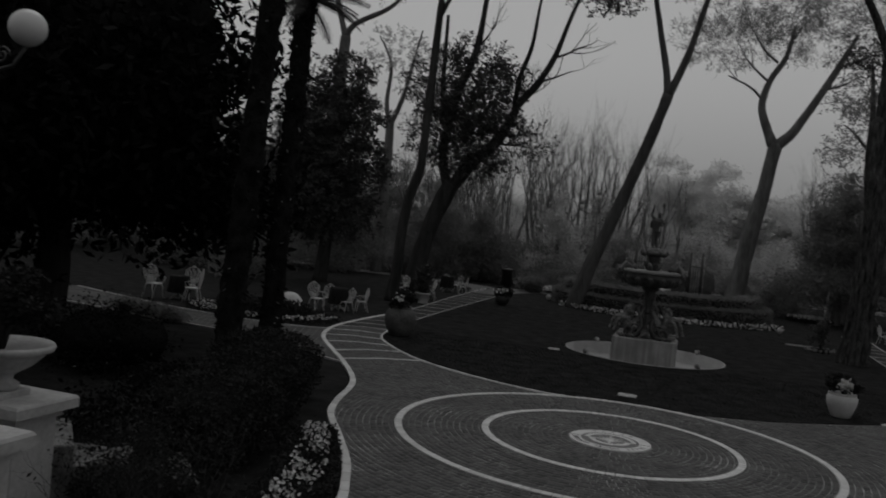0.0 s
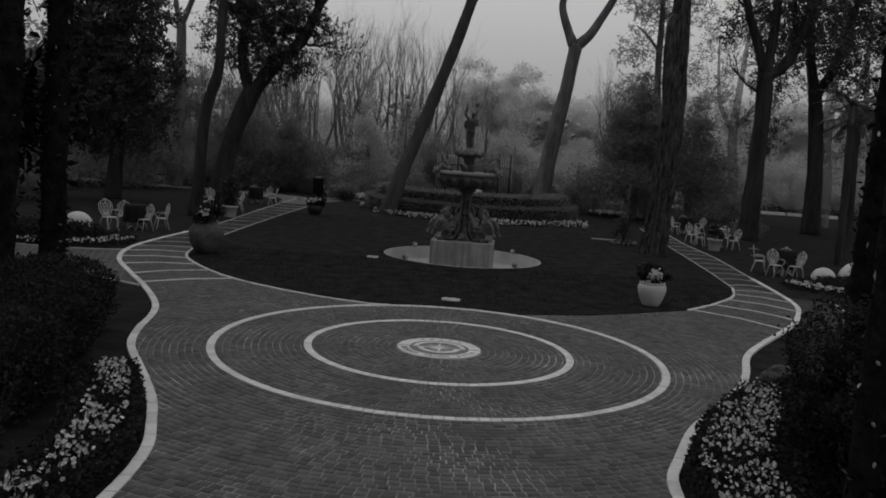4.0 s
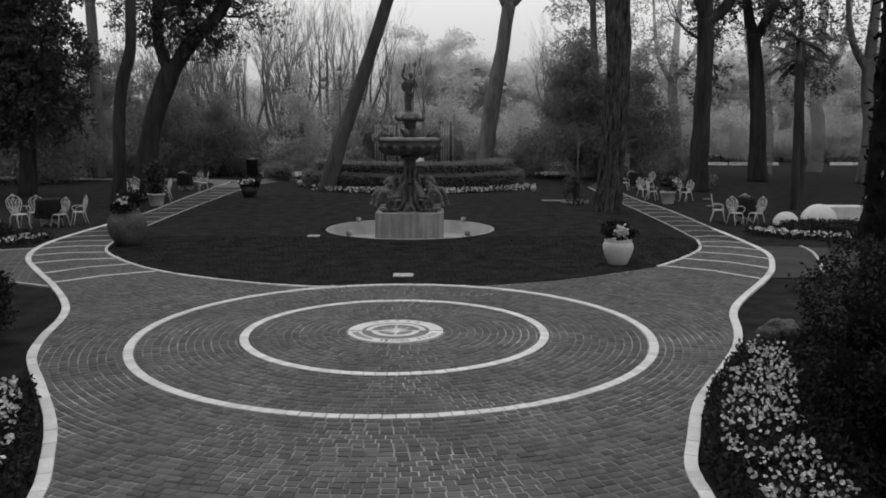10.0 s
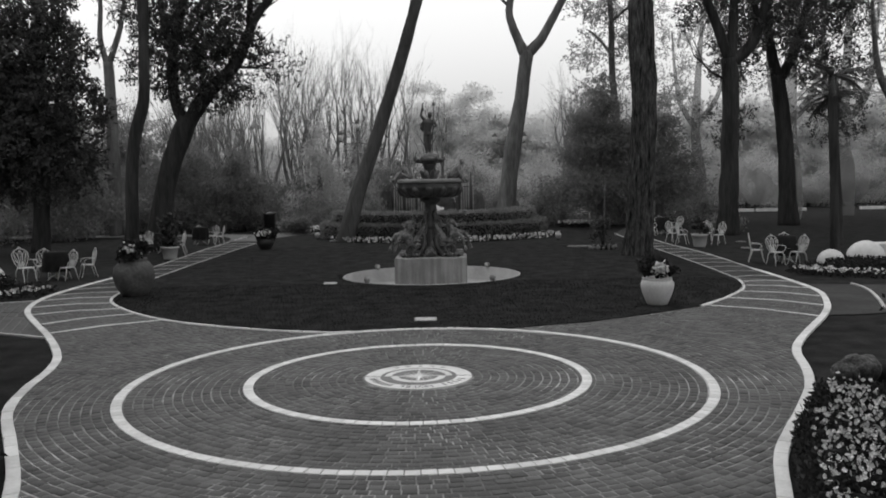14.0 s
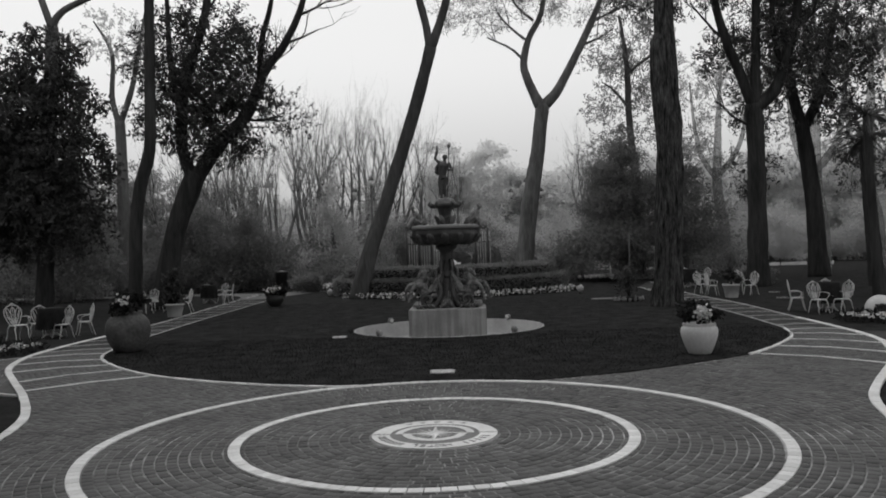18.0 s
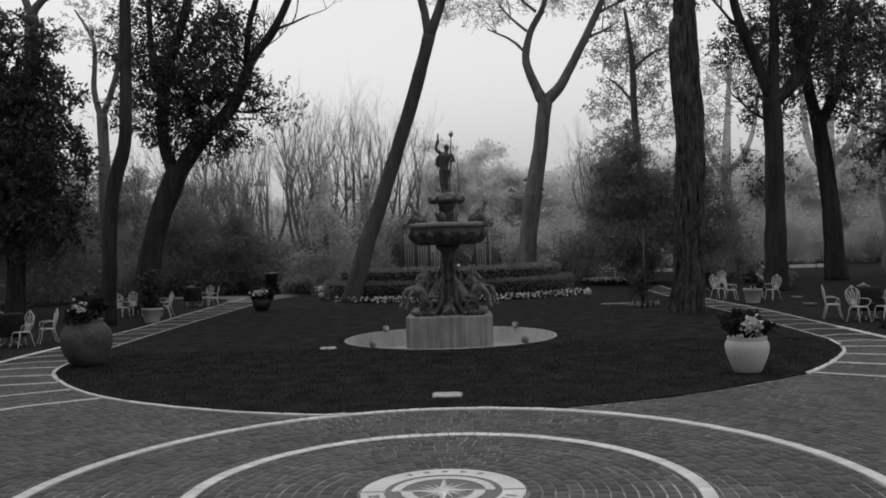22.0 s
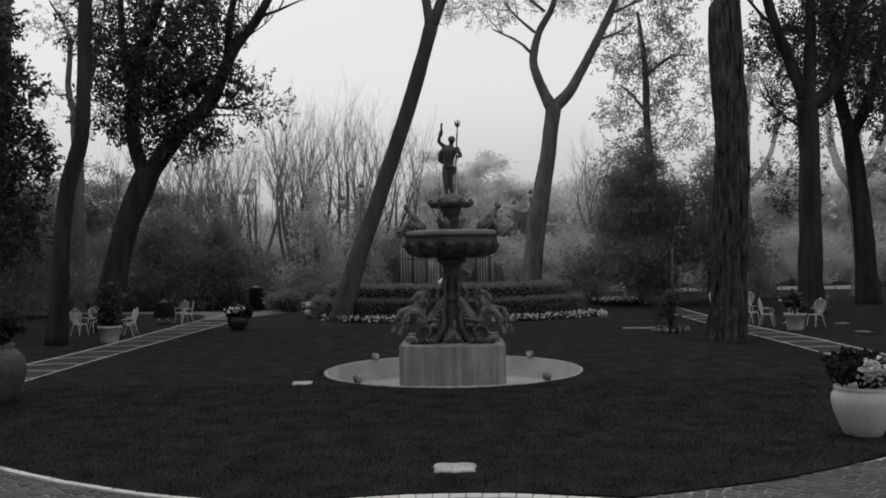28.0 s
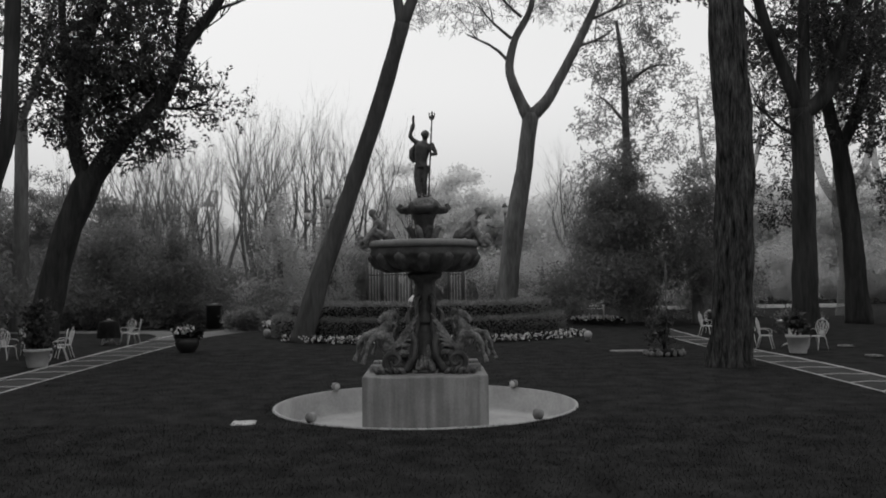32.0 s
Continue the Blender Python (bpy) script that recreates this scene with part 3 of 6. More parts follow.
def at_y(line, y):
    i = np.argsort(line[:, 1])
    return (float(np.interp(y, line[i, 1], line[i, 0])), y)


BAND_L = [(3.45, 4.6), (4.35, 5.4), (5.5, 6.1), (6.5, 6.95), (7.5, 7.9), (8.4, 8.8), (9.4, 9.7), (10.4, 10.7), (11.5, 11.7), (12.6, 12.8), (13.8, 14.0), (15.1, 15.2)]
BAND_R = [(3.8, 5.2), (4.95, 6.1), (6.1, 7.0), (7.3, 7.9), (8.5, 8.6), (9.6, 9.5), (10.65, 10.65), (11.8, 11.8), (12.9, 12.9), (14.1, 14.1), (15.3, 15.3)]
far_y = [16.5, 17.8, 19.1, 20.5, 21.9, 23.4, 24.9]
ll, lr = curve(LAWN_L, 0.2), curve(LAWN_R, 0.2)
for outer_y, inner_y in BAND_L + [(y, y) for y in far_y]:
    p, q = at_y(kl, outer_y), at_y(ll, inner_y)
    cross_band((p[0] + 0.07, p[1]), (q[0] - 0.04, q[1]), 0.17 if outer_y > 4 else 0.12, bands, 0.066 if outer_y < 10 else 0.038, M_MARBLE if outer_y < 8 else M_STONE)
for outer_y, inner_y in BAND_R + [(y, y) for y in far_y]:
    p, q = at_y(lr, inner_y), at_y(kr, outer_y)
    cross_band((p[0] + 0.04, p[1]), (q[0] - 0.07, q[1]), 0.17, bands, 0.066 if outer_y < 10 else 0.038, M_MARBLE if outer_y < 8 else M_STONE)
for k in range(30):
    f = k / 29
    x0, x1 = -7.9 - 5.2 * f, -6.5 - 6.0 * f
    p = np.array((x0, np.interp(-x0, -L_TOP[:, 0], L_TOP[:, 1]) - 0.06)); q = np.array((x1, np.interp(-x1, -L_LOW[:, 0], L_LOW[:, 1]) + 0.06))
    sl_ = np.linspace(0, 1, 13)[:, None]
    wave = np.column_stack([0.05 * np.sin(sl_[:, 0] * 9), 0 * sl_[:, 0]])
    blocks("joint_line", p * (1 - sl_) + q * sl_ + wave, 0.016, float(np.linalg.norm(q - p)), bands, z0=-0.025, z1=-0.011, material=M_ROCK_P)
    if k % 2 == 0:
        mid_q = (p + q) / 2
        blocks("joint_line", np.array([mid_q + (-0.35, 0.35 - 0.25 * (k % 4)), mid_q + (0.0, 0.36 - 0.25 * (k % 4)), mid_q + (0.3, 0.33 - 0.25 * (k % 4))]), 0.014, 0.6, bands, z0=-0.025, z1=-0.011, material=M_ROCK_P)

# compass rose: pale disc, dark ring, star
rose = thing("compass_rose", "round pale stone inlay with a dark compass star", "paving inlay", kind="structure")


def flat_ring(r0, r1, z0, z1, n=64):
    g = Geo()
    v, f = [], []
    for k in range(n):
        c, s = math.cos(2 * math.pi * k / n), math.sin(2 * math.pi * k / n)
        v += [(r0 * c, r0 * s, z1), (r1 * c, r1 * s, z1), (r1 * c, r1 * s, z0), (r0 * c, r0 * s, z0)]
    for k in range(n):
        a, b = 4 * k, 4 * ((k + 1) % n)
        f += [(a, a + 1, b + 1, b), (a + 1, a + 2, b + 2, b + 1), (a + 3, a, b, b + 3)]
    return g.add(v, f)


def half_ring(r0, r1, a0, a1, z):
    g, v, f = Geo(), [], []
    n = 28
    for k in range(n + 1):
        a = radians(a0 + (a1 - a0) * k / n)
        v += [(r0 * math.cos(a), r0 * math.sin(a), z), (r1 * math.cos(a), r1 * math.sin(a), z)]
    return g.add(v, [(2 * k, 2 * k + 1, 2 * k + 3, 2 * k + 2) for k in range(n)])


part("outer_ring", flat_ring(0.44, 0.615, -0.03, 0.006), M_MARBLE, rose, smooth=False)
part("dark_field", flat_ring(0.0005, 0.44, -0.03, 0.003), M_ROSE_D, rose, smooth=False)
part("upper_half_ring", half_ring(0.315, 0.39, 0, 180, 0.007), M_MARBLE, rose, smooth=False)
part("lower_half_ring", half_ring(0.23, 0.315, 180, 360, 0.007), M_MARBLE, rose, smooth=False)
for k in range(16):
    L = 0.33 if k % 4 == 0 else 0.25 if k % 2 == 0 else 0.19
    for side in (1, -1):
        a, w = k * math.pi / 8, (0.06 if k % 4 == 0 else 0.042)
        tip = (L * math.cos(a), L * math.sin(a))
        mid_p = (w * math.cos(a + side * 0.6), w * math.sin(a + side * 0.6))
        if side == -1 and k % 4:
            continue
        out = [(0, 0), mid_p, tip] if side == -1 else [(0, 0), tip, mid_p]
        part("star_point", Geo().prism(out, 0.002, 0.0085 + 0.0006 * (k % 4), 0), M_MARBLE if side == 1 else M_POT_S, rose, smooth=False)


def letter_at(ch, angle, size):
    fc = bpy.data.curves.new("inlaid_letter", "FONT")
    fc.body, fc.size, fc.extrude, fc.align_x = ch, size, 0.002, "CENTER"
    ob = new("inlaid_letter", fc)
    me_l = bpy.data.meshes.new_from_object(ob.evaluated_get(bpy.context.evaluated_depsgraph_get()))
    bpy.data.objects.remove(ob)
    me_l.materials.clear(); me_l.materials.append(M_ROSE_D)
    a = radians(angle)
    part("inlaid_letter", me_l, M_ROSE_D, rose).matrix_basis = pose(0.478 * math.cos(a), 0.478 * math.sin(a), 0.007, 0, 0, angle - 90)


for k, ch in enumerate("HOTEL"):
    letter_at(ch, -74 - k * 8.5, 0.12)
for k in range(14):
    a = -18 - k * 9.0 if k < 5 else -124 - (k - 5) * 5.5
    part("inlaid_bar", Geo().box((0.52, 0, 0.005), (0.08, 0.022, 0.008), 0), M_ROSE_D, rose, smooth=False).matrix_basis = pose(0, 0, 0, 0, 0, a)
for a in (58, 74, 90, 106, 122):
    pts = [((0.034 if i % 2 == 0 else 0.014) * math.cos(i * math.pi / 5), (0.034 if i % 2 == 0 else 0.014) * math.sin(i * math.pi / 5)) for i in range(10)]
    part("inlaid_star", Geo().prism(pts, 0.003, 0.0085, 0), M_ROSE_D, rose, smooth=False).matrix_basis = pose(0.53 * math.cos(radians(a)), 0.53 * math.sin(radians(a)), 0, 0, 0, a)
for a in (0, 180):
    part("inlaid_bar", Geo().box((0.527, 0, 0.005), (0.17, 0.012, 0.008), 0), M_ROSE_D, rose, smooth=False).matrix_basis = pose(0, 0, 0, 0, 0, a)


# ---- fountain ----
fountain = thing("fountain", "tall tiered cast-iron fountain on a pale plinth in a sunken basin", "fountain", (FX, FY, 0))
prof = [(2.16, 0.0), (2.12, -0.33), (2.05, -0.36), (0.02, -0.36)]
part("basin", Geo().lathe([(2.19, -0.40), (2.19, 0.022), (2.17, 0.03), (2.145, 0.022), (2.12, -0.30), (2.04, -0.34), (0.05, -0.34)], 96), M_BASIN, fountain, "pale painted round basin, empty")


def chamfered(h, c):
    return [(-h + c, -h), (h - c, -h), (h - c * 0.45, -h + c * 0.35), (h, -h + c * 0.55), (h, h - c), (h - c, h), (-h + c, h), (-h, h - c), (-h, -h + c * 0.55), (-h + c * 0.45, -h + c * 0.35)]


part("plinth", Geo().prism(chamfered(0.87, 0.34), -0.36, 0.49, 0.015), M_PLINTH, fountain, "pale stone plinth with dark water stains", smooth=False)
for sx in (-1, 1):
    for sy in (-0.05, 0.62):
        part("corner_block", Geo().box((0.70 * sx, sy, 0.535), (0.20, 0.24, 0.10), 0.012), M_PLINTH, fountain, smooth=False)
stem = [(0.40, 0.48), (0.40, 0.53), (0.33, 0.57), (0.27, 0.66), (0.225, 0.80), (0.19, 0.98), (0.165, 1.14), (0.155, 1.18), (0.18, 1.19), (0.18, 1.22), (0.15, 1.24), (0.15, 1.36), (0.155, 1.5), (0.15, 1.62), (0.14, 1.74), (0.155, 1.80), (0.225, 1.84), (0.24, 1.90), (0.20, 1.93)]
part("stem", Geo().lathe(stem, 32, wave=0.05, lobes=8), M_BRONZE, fountain)
for k in range(4):
    a = math.pi / 2 * k + math.pi / 4
    c, s = math.cos(a), math.sin(a)
    scr = [((0.13 + 0.075 * math.sin(t)) * c, (0.13 + 0.075 * math.sin(t)) * s, 1.34 + 0.11 * t / 1.2) for t in np.linspace(0, 4.2, 12)]
    part("stem_scroll", Geo().tube(scr, [0.042 - 0.0015 * i for i in range(12)], 7), M_BRONZE, fountain)
for k in range(8):
    a = math.pi / 4 * k + 0.2
    c, s = math.cos(a), math.sin(a)
    part("base_leaf", Geo().tube([(0.20 * c, 0.20 * s, 0.88), (0.26 * c, 0.26 * s, 0.74), (0.33 * c, 0.33 * s, 0.65), (0.41 * c, 0.41 * s, 0.58), (0.44 * c, 0.44 * s, 0.53)], [0.02, 0.05, 0.055, 0.045, 0.02], 7), M_BRONZE_P, fountain)
# coiled fish tails at the foot of the stem
for sx in (-1, 1):
    for sy in (-1, 1):
        coil = [(sx * (0.44 + (0.165 - 0.0095 * i) * math.cos(t)), sy * (0.40 + 0.012 * i), 0.675 + (0.165 - 0.0095 * i) * math.sin(t)) for i, t in enumerate(np.linspace(-2.2, 6.4, 15))]
        tail = [(sx * 0.16, sy * 0.14, 1.42), (sx * 0.25, sy * 0.22, 1.30), (sx * 0.22, sy * 0.30, 1.12), (sx * 0.14, sy * 0.36, 0.95), (sx * 0.15, sy * 0.39, 0.74), (sx * 0.26, sy * 0.40, 0.56)]
        part("tail_coil", Geo().tube(tail + coil, [0.03, 0.036, 0.042, 0.046, 0.05, 0.052] + [0.052 - 0.0025 * i for i in range(15)], 8), M_BRONZE, fountain)
        for k in range(5):
            part("water_leaf", Geo().tube([(sx * (0.30 + 0.09 * k), sy * 0.46, 0.49), (sx * (0.33 + 0.09 * k), sy * 0.52, 0.56), (sx * (0.38 + 0.09 * k), sy * 0.55, 0.58 + 0.03 * (k % 2))], [0.04, 0.034, 0.012], 7), M_BRONZE_P, fountain)
# S-scroll brackets on the stem, a shell over the plinth on each side
for a in (-62, -118, 62, 118):
    c, s = math.cos(radians(a)), math.sin(radians(a))
    line = [(0.38, 0.56), (0.42, 0.72), (0.36, 0.94), (0.25, 1.12), (0.22, 1.24), (0.27, 1.38), (0.25, 1.52), (0.17, 1.58), (0.13, 1.50), (0.18, 1.45)]
    part("scroll_bracket", Geo().tube([(r * c, r * s, z) for r, z in line], [0.028, 0.034, 0.036, 0.034, 0.032, 0.034, 0.032, 0.028, 0.024, 0.016], 8), M_BRONZE, fountain)
for a in (-90, 90, 0, 180):
    shell = Geo()
    for k in range(-3, 4):
        t = radians(a + k * 9)
        shell.tube([(0.30 * math.cos(radians(a)), 0.30 * math.sin(radians(a)), 0.53), (0.41 * math.cos(t), 0.41 * math.sin(t), 0.61 - 0.012 * k * k), (0.33 * math.cos(t), 0.33 * math.sin(t), 0.76 - 0.018 * k * k)], [0.028, 0.038, 0.016], 6)
    part("shell_ornament", shell, M_BRONZE_P, fountain)
bowl = [(0.20, 1.88), (0.25, 1.93), (0.46, 1.96), (0.62, 1.99), (0.72, 2.05), (0.785, 2.13), (0.80, 2.19), (0.775, 2.25), (0.785, 2.28), (0.80, 2.30), (0.80, 2.345), (0.78, 2.37), (0.74, 2.37), (0.68, 2.30), (0.4, 2.22), (0.05, 2.2)]
bowl_part = part("bowl", Geo().lathe(bowl, 64), M_BRONZE_D, fountain, "wide dark bowl with a pale rim")
# rim set far paler than the bowl itself
part("bowl_rim", Geo().lathe([(0.71, 2.376), (0.785, 2.376), (0.818, 2.355), (0.822, 2.31), (0.805, 2.285), (0.785, 2.275), (0.76, 2.29), (0.71, 2.36)], 64), M_RIM, bowl_part)
for k in range(14):
    a = 2 * math.pi * (k + 0.5) / 14
    c, s = math.cos(a), math.sin(a)
    lobe = Geo().tube([(0.34 * c, 0.34 * s, 1.965), (0.54 * c, 0.54 * s, 1.99), (0.69 * c, 0.69 * s, 2.06), (0.755 * c, 0.755 * s, 2.15), (0.745 * c, 0.745 * s, 2.23)], [0.035, 0.075, 0.10, 0.095, 0.03], 9)
    part("bowl_lobe", lobe, M_BRONZE_D, bowl_part)
for k in range(8):
    a = 2 * math.pi * (k + 0.5) / 8
    c, s = math.cos(a), math.sin(a)
    leaf = Geo().tube([(0.10 * c, 0.10 * s, 2.36), (0.15 * c, 0.15 * s, 2.44), (0.20 * c, 0.20 * s, 2.53), (0.245 * c, 0.245 * s, 2.575), (0.265 * c, 0.265 * s, 2.55)], [0.05, 0.06, 0.052, 0.035, 0.02], 8)
    part("acanthus_leaf", leaf, M_BRONZE_P if k % 2 else M_BRONZE, fountain)
part("upper_stem", Geo().lathe([(0.16, 2.2), (0.16, 2.4), (0.12, 2.5), (0.125, 2.6), (0.145, 2.70), (0.17, 2.75), (0.14, 2.79)], 24, wave=0.06, lobes=8), M_BRONZE, fountain)
dish_part = part("shell_dish", Geo().lathe([(0.13, 2.765), (0.24, 2.785), (0.31, 2.82), (0.325, 2.86), (0.31, 2.88), (0.25, 2.86), (0.05, 2.87)], 64, wave=0.07, lobes=6), M_BRONZE, fountain)
for k in range(6):
    a = math.pi / 3 * k
    c, s = math.cos(a), math.sin(a)
    part("dish_scroll", Geo().tube([(0.22 * c, 0.22 * s, 2.80), (0.32 * c, 0.32 * s, 2.825), (0.365 * c, 0.365 * s, 2.87), (0.345 * c, 0.345 * s, 2.915), (0.31 * c, 0.31 * s, 2.90)], [0.035, 0.045, 0.042, 0.03, 0.018], 8), M_BRONZE, dish_part)
rock = Geo().lathe([(0.23, 2.84), (0.235, 2.90), (0.20, 2.96), (0.15, 3.00), (0.09, 3.02), (0.02, 3.03)], 22, wave=0.10, lobes=5)
part("rock_base", rock, M_BRONZE_P, fountain)


CAST = bpy.data.textures.new("cast_relief", "CLOUDS")
CAST.noise_scale, CAST.noise_depth = 0.05, 2


def fused(ob, voxel):
    """Melts the overlapping forms of a sculpture into one skin."""
    mo = ob.modifiers.new("fuse", "REMESH")
    mo.mode, mo.voxel_size, mo.use_smooth_shade = "VOXEL", voxel, True
    dm = ob.modifiers.new("weathering", "DISPLACE")
    dm.texture, dm.strength, dm.mid_level = CAST, 0.014, 0.5
    sm = ob.modifiers.new("soften", "SMOOTH")
    sm.factor, sm.iterations = 0.3, 1
    return ob


def sea_horse(angle, lift):
    """A rearing horse's front on a coiled fish tail: chest out, neck arched, both forelegs pawing."""
    g = Geo()
    g.tube([(0.42, 0, 0.74), (0.54, 0, 0.72), (0.64, 0, 0.80), (0.66, 0, 0.93), (0.70, 0, 1.05), (0.78, 0, 1.16), (0.83, 0, 1.25), (0.80, 0, 1.33)], [0.10, 0.115, 0.12, 0.12, 0.135, 0.15, 0.14, 0.09], 12)
    g.tube([(0.80, 0, 1.28), (0.74, 0, 1.38), (0.69, 0, 1.47), (0.70, 0, 1.53)], [0.11, 0.085, 0.068, 0.055], 10)
    g.tube([(0.68, 0, 1.52), (0.77, 0, 1.535), (0.86, 0, 1.47), (0.90, 0, 1.42)], [0.058, 0.058, 0.042, 0.036], 10)
    for s in (1, -1):
        g.tube([(0.70, 0.025 * s, 1.55), (0.68, 0.05 * s, 1.63)], [0.022, 0.006], 6)
        k = lift if s > 0 else -lift * 0.4
        g.tube([(0.80, 0.09 * s, 1.20), (0.95, 0.13 * s, 1.24 + k * 0.4), (1.10, 0.15 * s, 1.22 + k), (1.19, 0.15 * s, 1.10 + k), (1.21, 0.15 * s, 0.98 + k), (1.25, 0.15 * s, 0.91 + k), (1.27, 0.15 * s, 0.85 + k)], [0.09, 0.065, 0.05, 0.038, 0.028, 0.034, 0.046], 9)
        # fish tail: a coil on each flank with a forked fin
        coil = [(0.50 + (0.19 - 0.011 * i) * math.cos(t), (0.10 + 0.012 * i) * s, 0.86 + (0.19 - 0.011 * i) * math.sin(t)) for i, t in enumerate(np.linspace(-1.8, 5.2, 15))]
        g.tube([(0.54, 0.03 * s, 0.70)] + coil, [0.07] + [0.064 - 0.0034 * i for i in range(15)], 8)
        for f in range(6):
            g.tube([(0.66, 0.10 * s, 1.04), (0.54 - 0.015 * f, 0.19 * s, 1.08 + 0.05 * f), (0.42 - 0.02 * f, (0.24 + 0.02 * f) * s, 1.08 + 0.095 * f)], [0.034, 0.03, 0.010], 6)
        for f in range(3):
            g.tube([(0.36, 0.16 * s, 0.74), (0.28, (0.22 + 0.03 * f) * s, 0.72 + 0.05 * f), (0.22, (0.24 + 0.06 * f) * s, 0.70 + 0.10 * f)], [0.03, 0.03, 0.012], 6)
    for t in np.linspace(0, 1, 10):
        w = 0.05 * math.sin(12 * t)
        g.tube([(0.69 + 0.08 * t, 0.4 * w, 1.55 - 0.27 * t), (0.60 + 0.06 * t, w, 1.60 - 0.29 * t), (0.54 + 0.05 * t, 1.5 * w, 1.54 - 0.28 * t)], [0.030, 0.028, 0.008], 6)
    for t in range(7):
        g.ball((0.34 + 0.09 * t, 0.08 * (-1) ** t, 0.67), (0.06, 0.08, 0.05), 9, 6)
    ob = fused(part("sea_horse", g, M_BRONZE_P, fountain, "prancing sea horse figure of weathered iron"), 0.0105)
    ob.matrix_basis = pose(0, 0, -0.125, 0, 0, angle) @ Matrix.Diagonal((0.84, 0.88, 0.94, 1))


for a, lift in ((-30, 0.02), (-150, -0.02), (34, 0.03), (146, 0.0)):
    sea_horse(a, lift)


def seated_figure(angle, mirror, turned):
    """A slim figure bent forward on the rim, one arm propped, drapery behind, a sea creature under the knees."""
    g = Geo()
    m = mirror
    top = 0.80 + turned
    g.tube([(0.60, 0.02 * m, 2.43), (0.63, 0.02 * m, 2.51), (0.68 + turned * 0.5, 0.03 * m, 2.60), (top - 0.04, 0.03 * m, 2.68)], [0.105, 0.085, 0.095, 0.06], 12)
    g.tube([(top - 0.05, 0.03 * m, 2.68), (top - 0.01, 0.03 * m, 2.75)], [0.04, 0.034], 8)
    g.ball((top + 0.015, 0.03 * m, 2.795), (0.05, 0.048, 0.058))
    g.ball((top, 0.03 * m, 2.815), (0.055, 0.052, 0.042))
    for s in (1, -1):
        g.tube([(top - 0.07, 0.09 * s, 2.66), (0.69 - 0.05 * s * m, 0.14 * s, 2.55), (0.68 + 0.10 * s * m, 0.13 * s, 2.43)], [0.036, 0.031, 0.027], 8)
        g.tube([(0.63, 0.06 * s, 2.44), (0.77, 0.09 * s, 2.52), (0.83, 0.10 * s, 2.43), (0.865, 0.10 * s, 2.32)], [0.068, 0.056, 0.042, 0.032], 9)
        g.ball((0.89, 0.10 * s, 2.29), (0.05, 0.032, 0.025))
    g.tube([(0.58, 0, 2.48), (0.51, 0.05 * m, 2.47), (0.46, 0.09 * m, 2.41), (0.44, 0.10 * m, 2.37)], [0.085, 0.075, 0.055, 0.035], 9)
    g.tube([(0.72, 0, 2.37), (0.82, 0, 2.38), (0.91, 0, 2.36), (0.97, 0, 2.31)], [0.06, 0.072, 0.062, 0.035], 10)
    g.ball((0.93, 0.02 * m, 2.42), (0.055, 0.05, 0.052))
    ob = fused(part("seated_statue", g, M_BRONZE_P, fountain, "small seated sculpture on the bowl's rim"), 0.0095)
    ob.matrix_basis = pose(0, 0, 0, 0, 0, angle)


for a, m, tn in ((-12, 1, 0.0), (190, -1, -0.05), (90, 1, 0.0)):
    seated_figure(a, m, tn)

g = Geo()
# legs close together, slim hips, broad chest leaning back, head raised
g.tube([(0.02, 0, 3.03), (0.015, 0, 3.14), (0.01, -0.02, 3.27), (0.02, 0, 3.38), (0.028, 0, 3.49)], [0.028, 0.042, 0.044, 0.062, 0.068], 10)
g.tube([(-0.06, -0.03, 3.03), (-0.075, -0.03, 3.14), (-0.09, -0.05, 3.27), (-0.08, -0.02, 3.38), (-0.065, 0, 3.49)], [0.028, 0.042, 0.044, 0.062, 0.068], 10)
g.ball((0.025, -0.045, 3.03), (0.032, 0.07, 0.022)); g.ball((-0.06, -0.08, 3.03), (0.032, 0.07, 0.022))
g.tube([(-0.02, 0, 3.46), (-0.03, 0, 3.55), (-0.02, -0.01, 3.66), (0.0, -0.01, 3.76), (0.015, 0, 3.84)], [0.105, 0.100, 0.118, 0.135, 0.085], 14, squash=0.74)
g.tube([(0.02, 0, 3.82), (0.03, -0.01, 3.90)], [0.042, 0.038], 8)
g.ball((0.035, -0.02, 3.945), (0.056, 0.066, 0.072), rot=(14, 0, 0))
g.ball((0.035, 0.02, 3.965), (0.066, 0.066, 0.058))
g.tube([(-0.08, 0, 3.83), (-0.15, -0.01, 3.88), (-0.185, -0.02, 3.92), (-0.175, -0.03, 4.0), (-0.15, -0.03, 4.10)], [0.045, 0.036, 0.034, 0.028, 0.024], 8)
g.tube([(-0.14, -0.03, 4.00), (-0.135, -0.03, 4.09), (-0.14, -0.03, 4.17), (-0.135, -0.03, 4.24)], [0.012, 0.026, 0.02, 0.02], 8)
g.tube([(0.11, 0, 3.82), (0.16, -0.02, 3.74), (0.19, -0.03, 3.66), (0.115, -0.06, 3.65)], [0.042, 0.036, 0.03, 0.028], 8)
g.tube([(-0.10, 0.04, 3.80), (-0.165, 0.05, 3.72), (-0.17, 0.05, 3.62), (-0.13, 0.04, 3.55)], [0.035, 0.045, 0.048, 0.028], 8)
g.tube([(0.075, -0.06, 3.02), (0.105, -0.06, 3.6), (0.135, -0.06, 4.16)], 0.015, 6)
g.tube([(0.098, -0.06, 4.27), (0.10, -0.06, 4.18), (0.135, -0.06, 4.155), (0.172, -0.06, 4.18), (0.178, -0.06, 4.27)], 0.0115, 6)
g.tube([(0.135, -0.06, 4.14), (0.138, -0.06, 4.30)], 0.0115, 6)
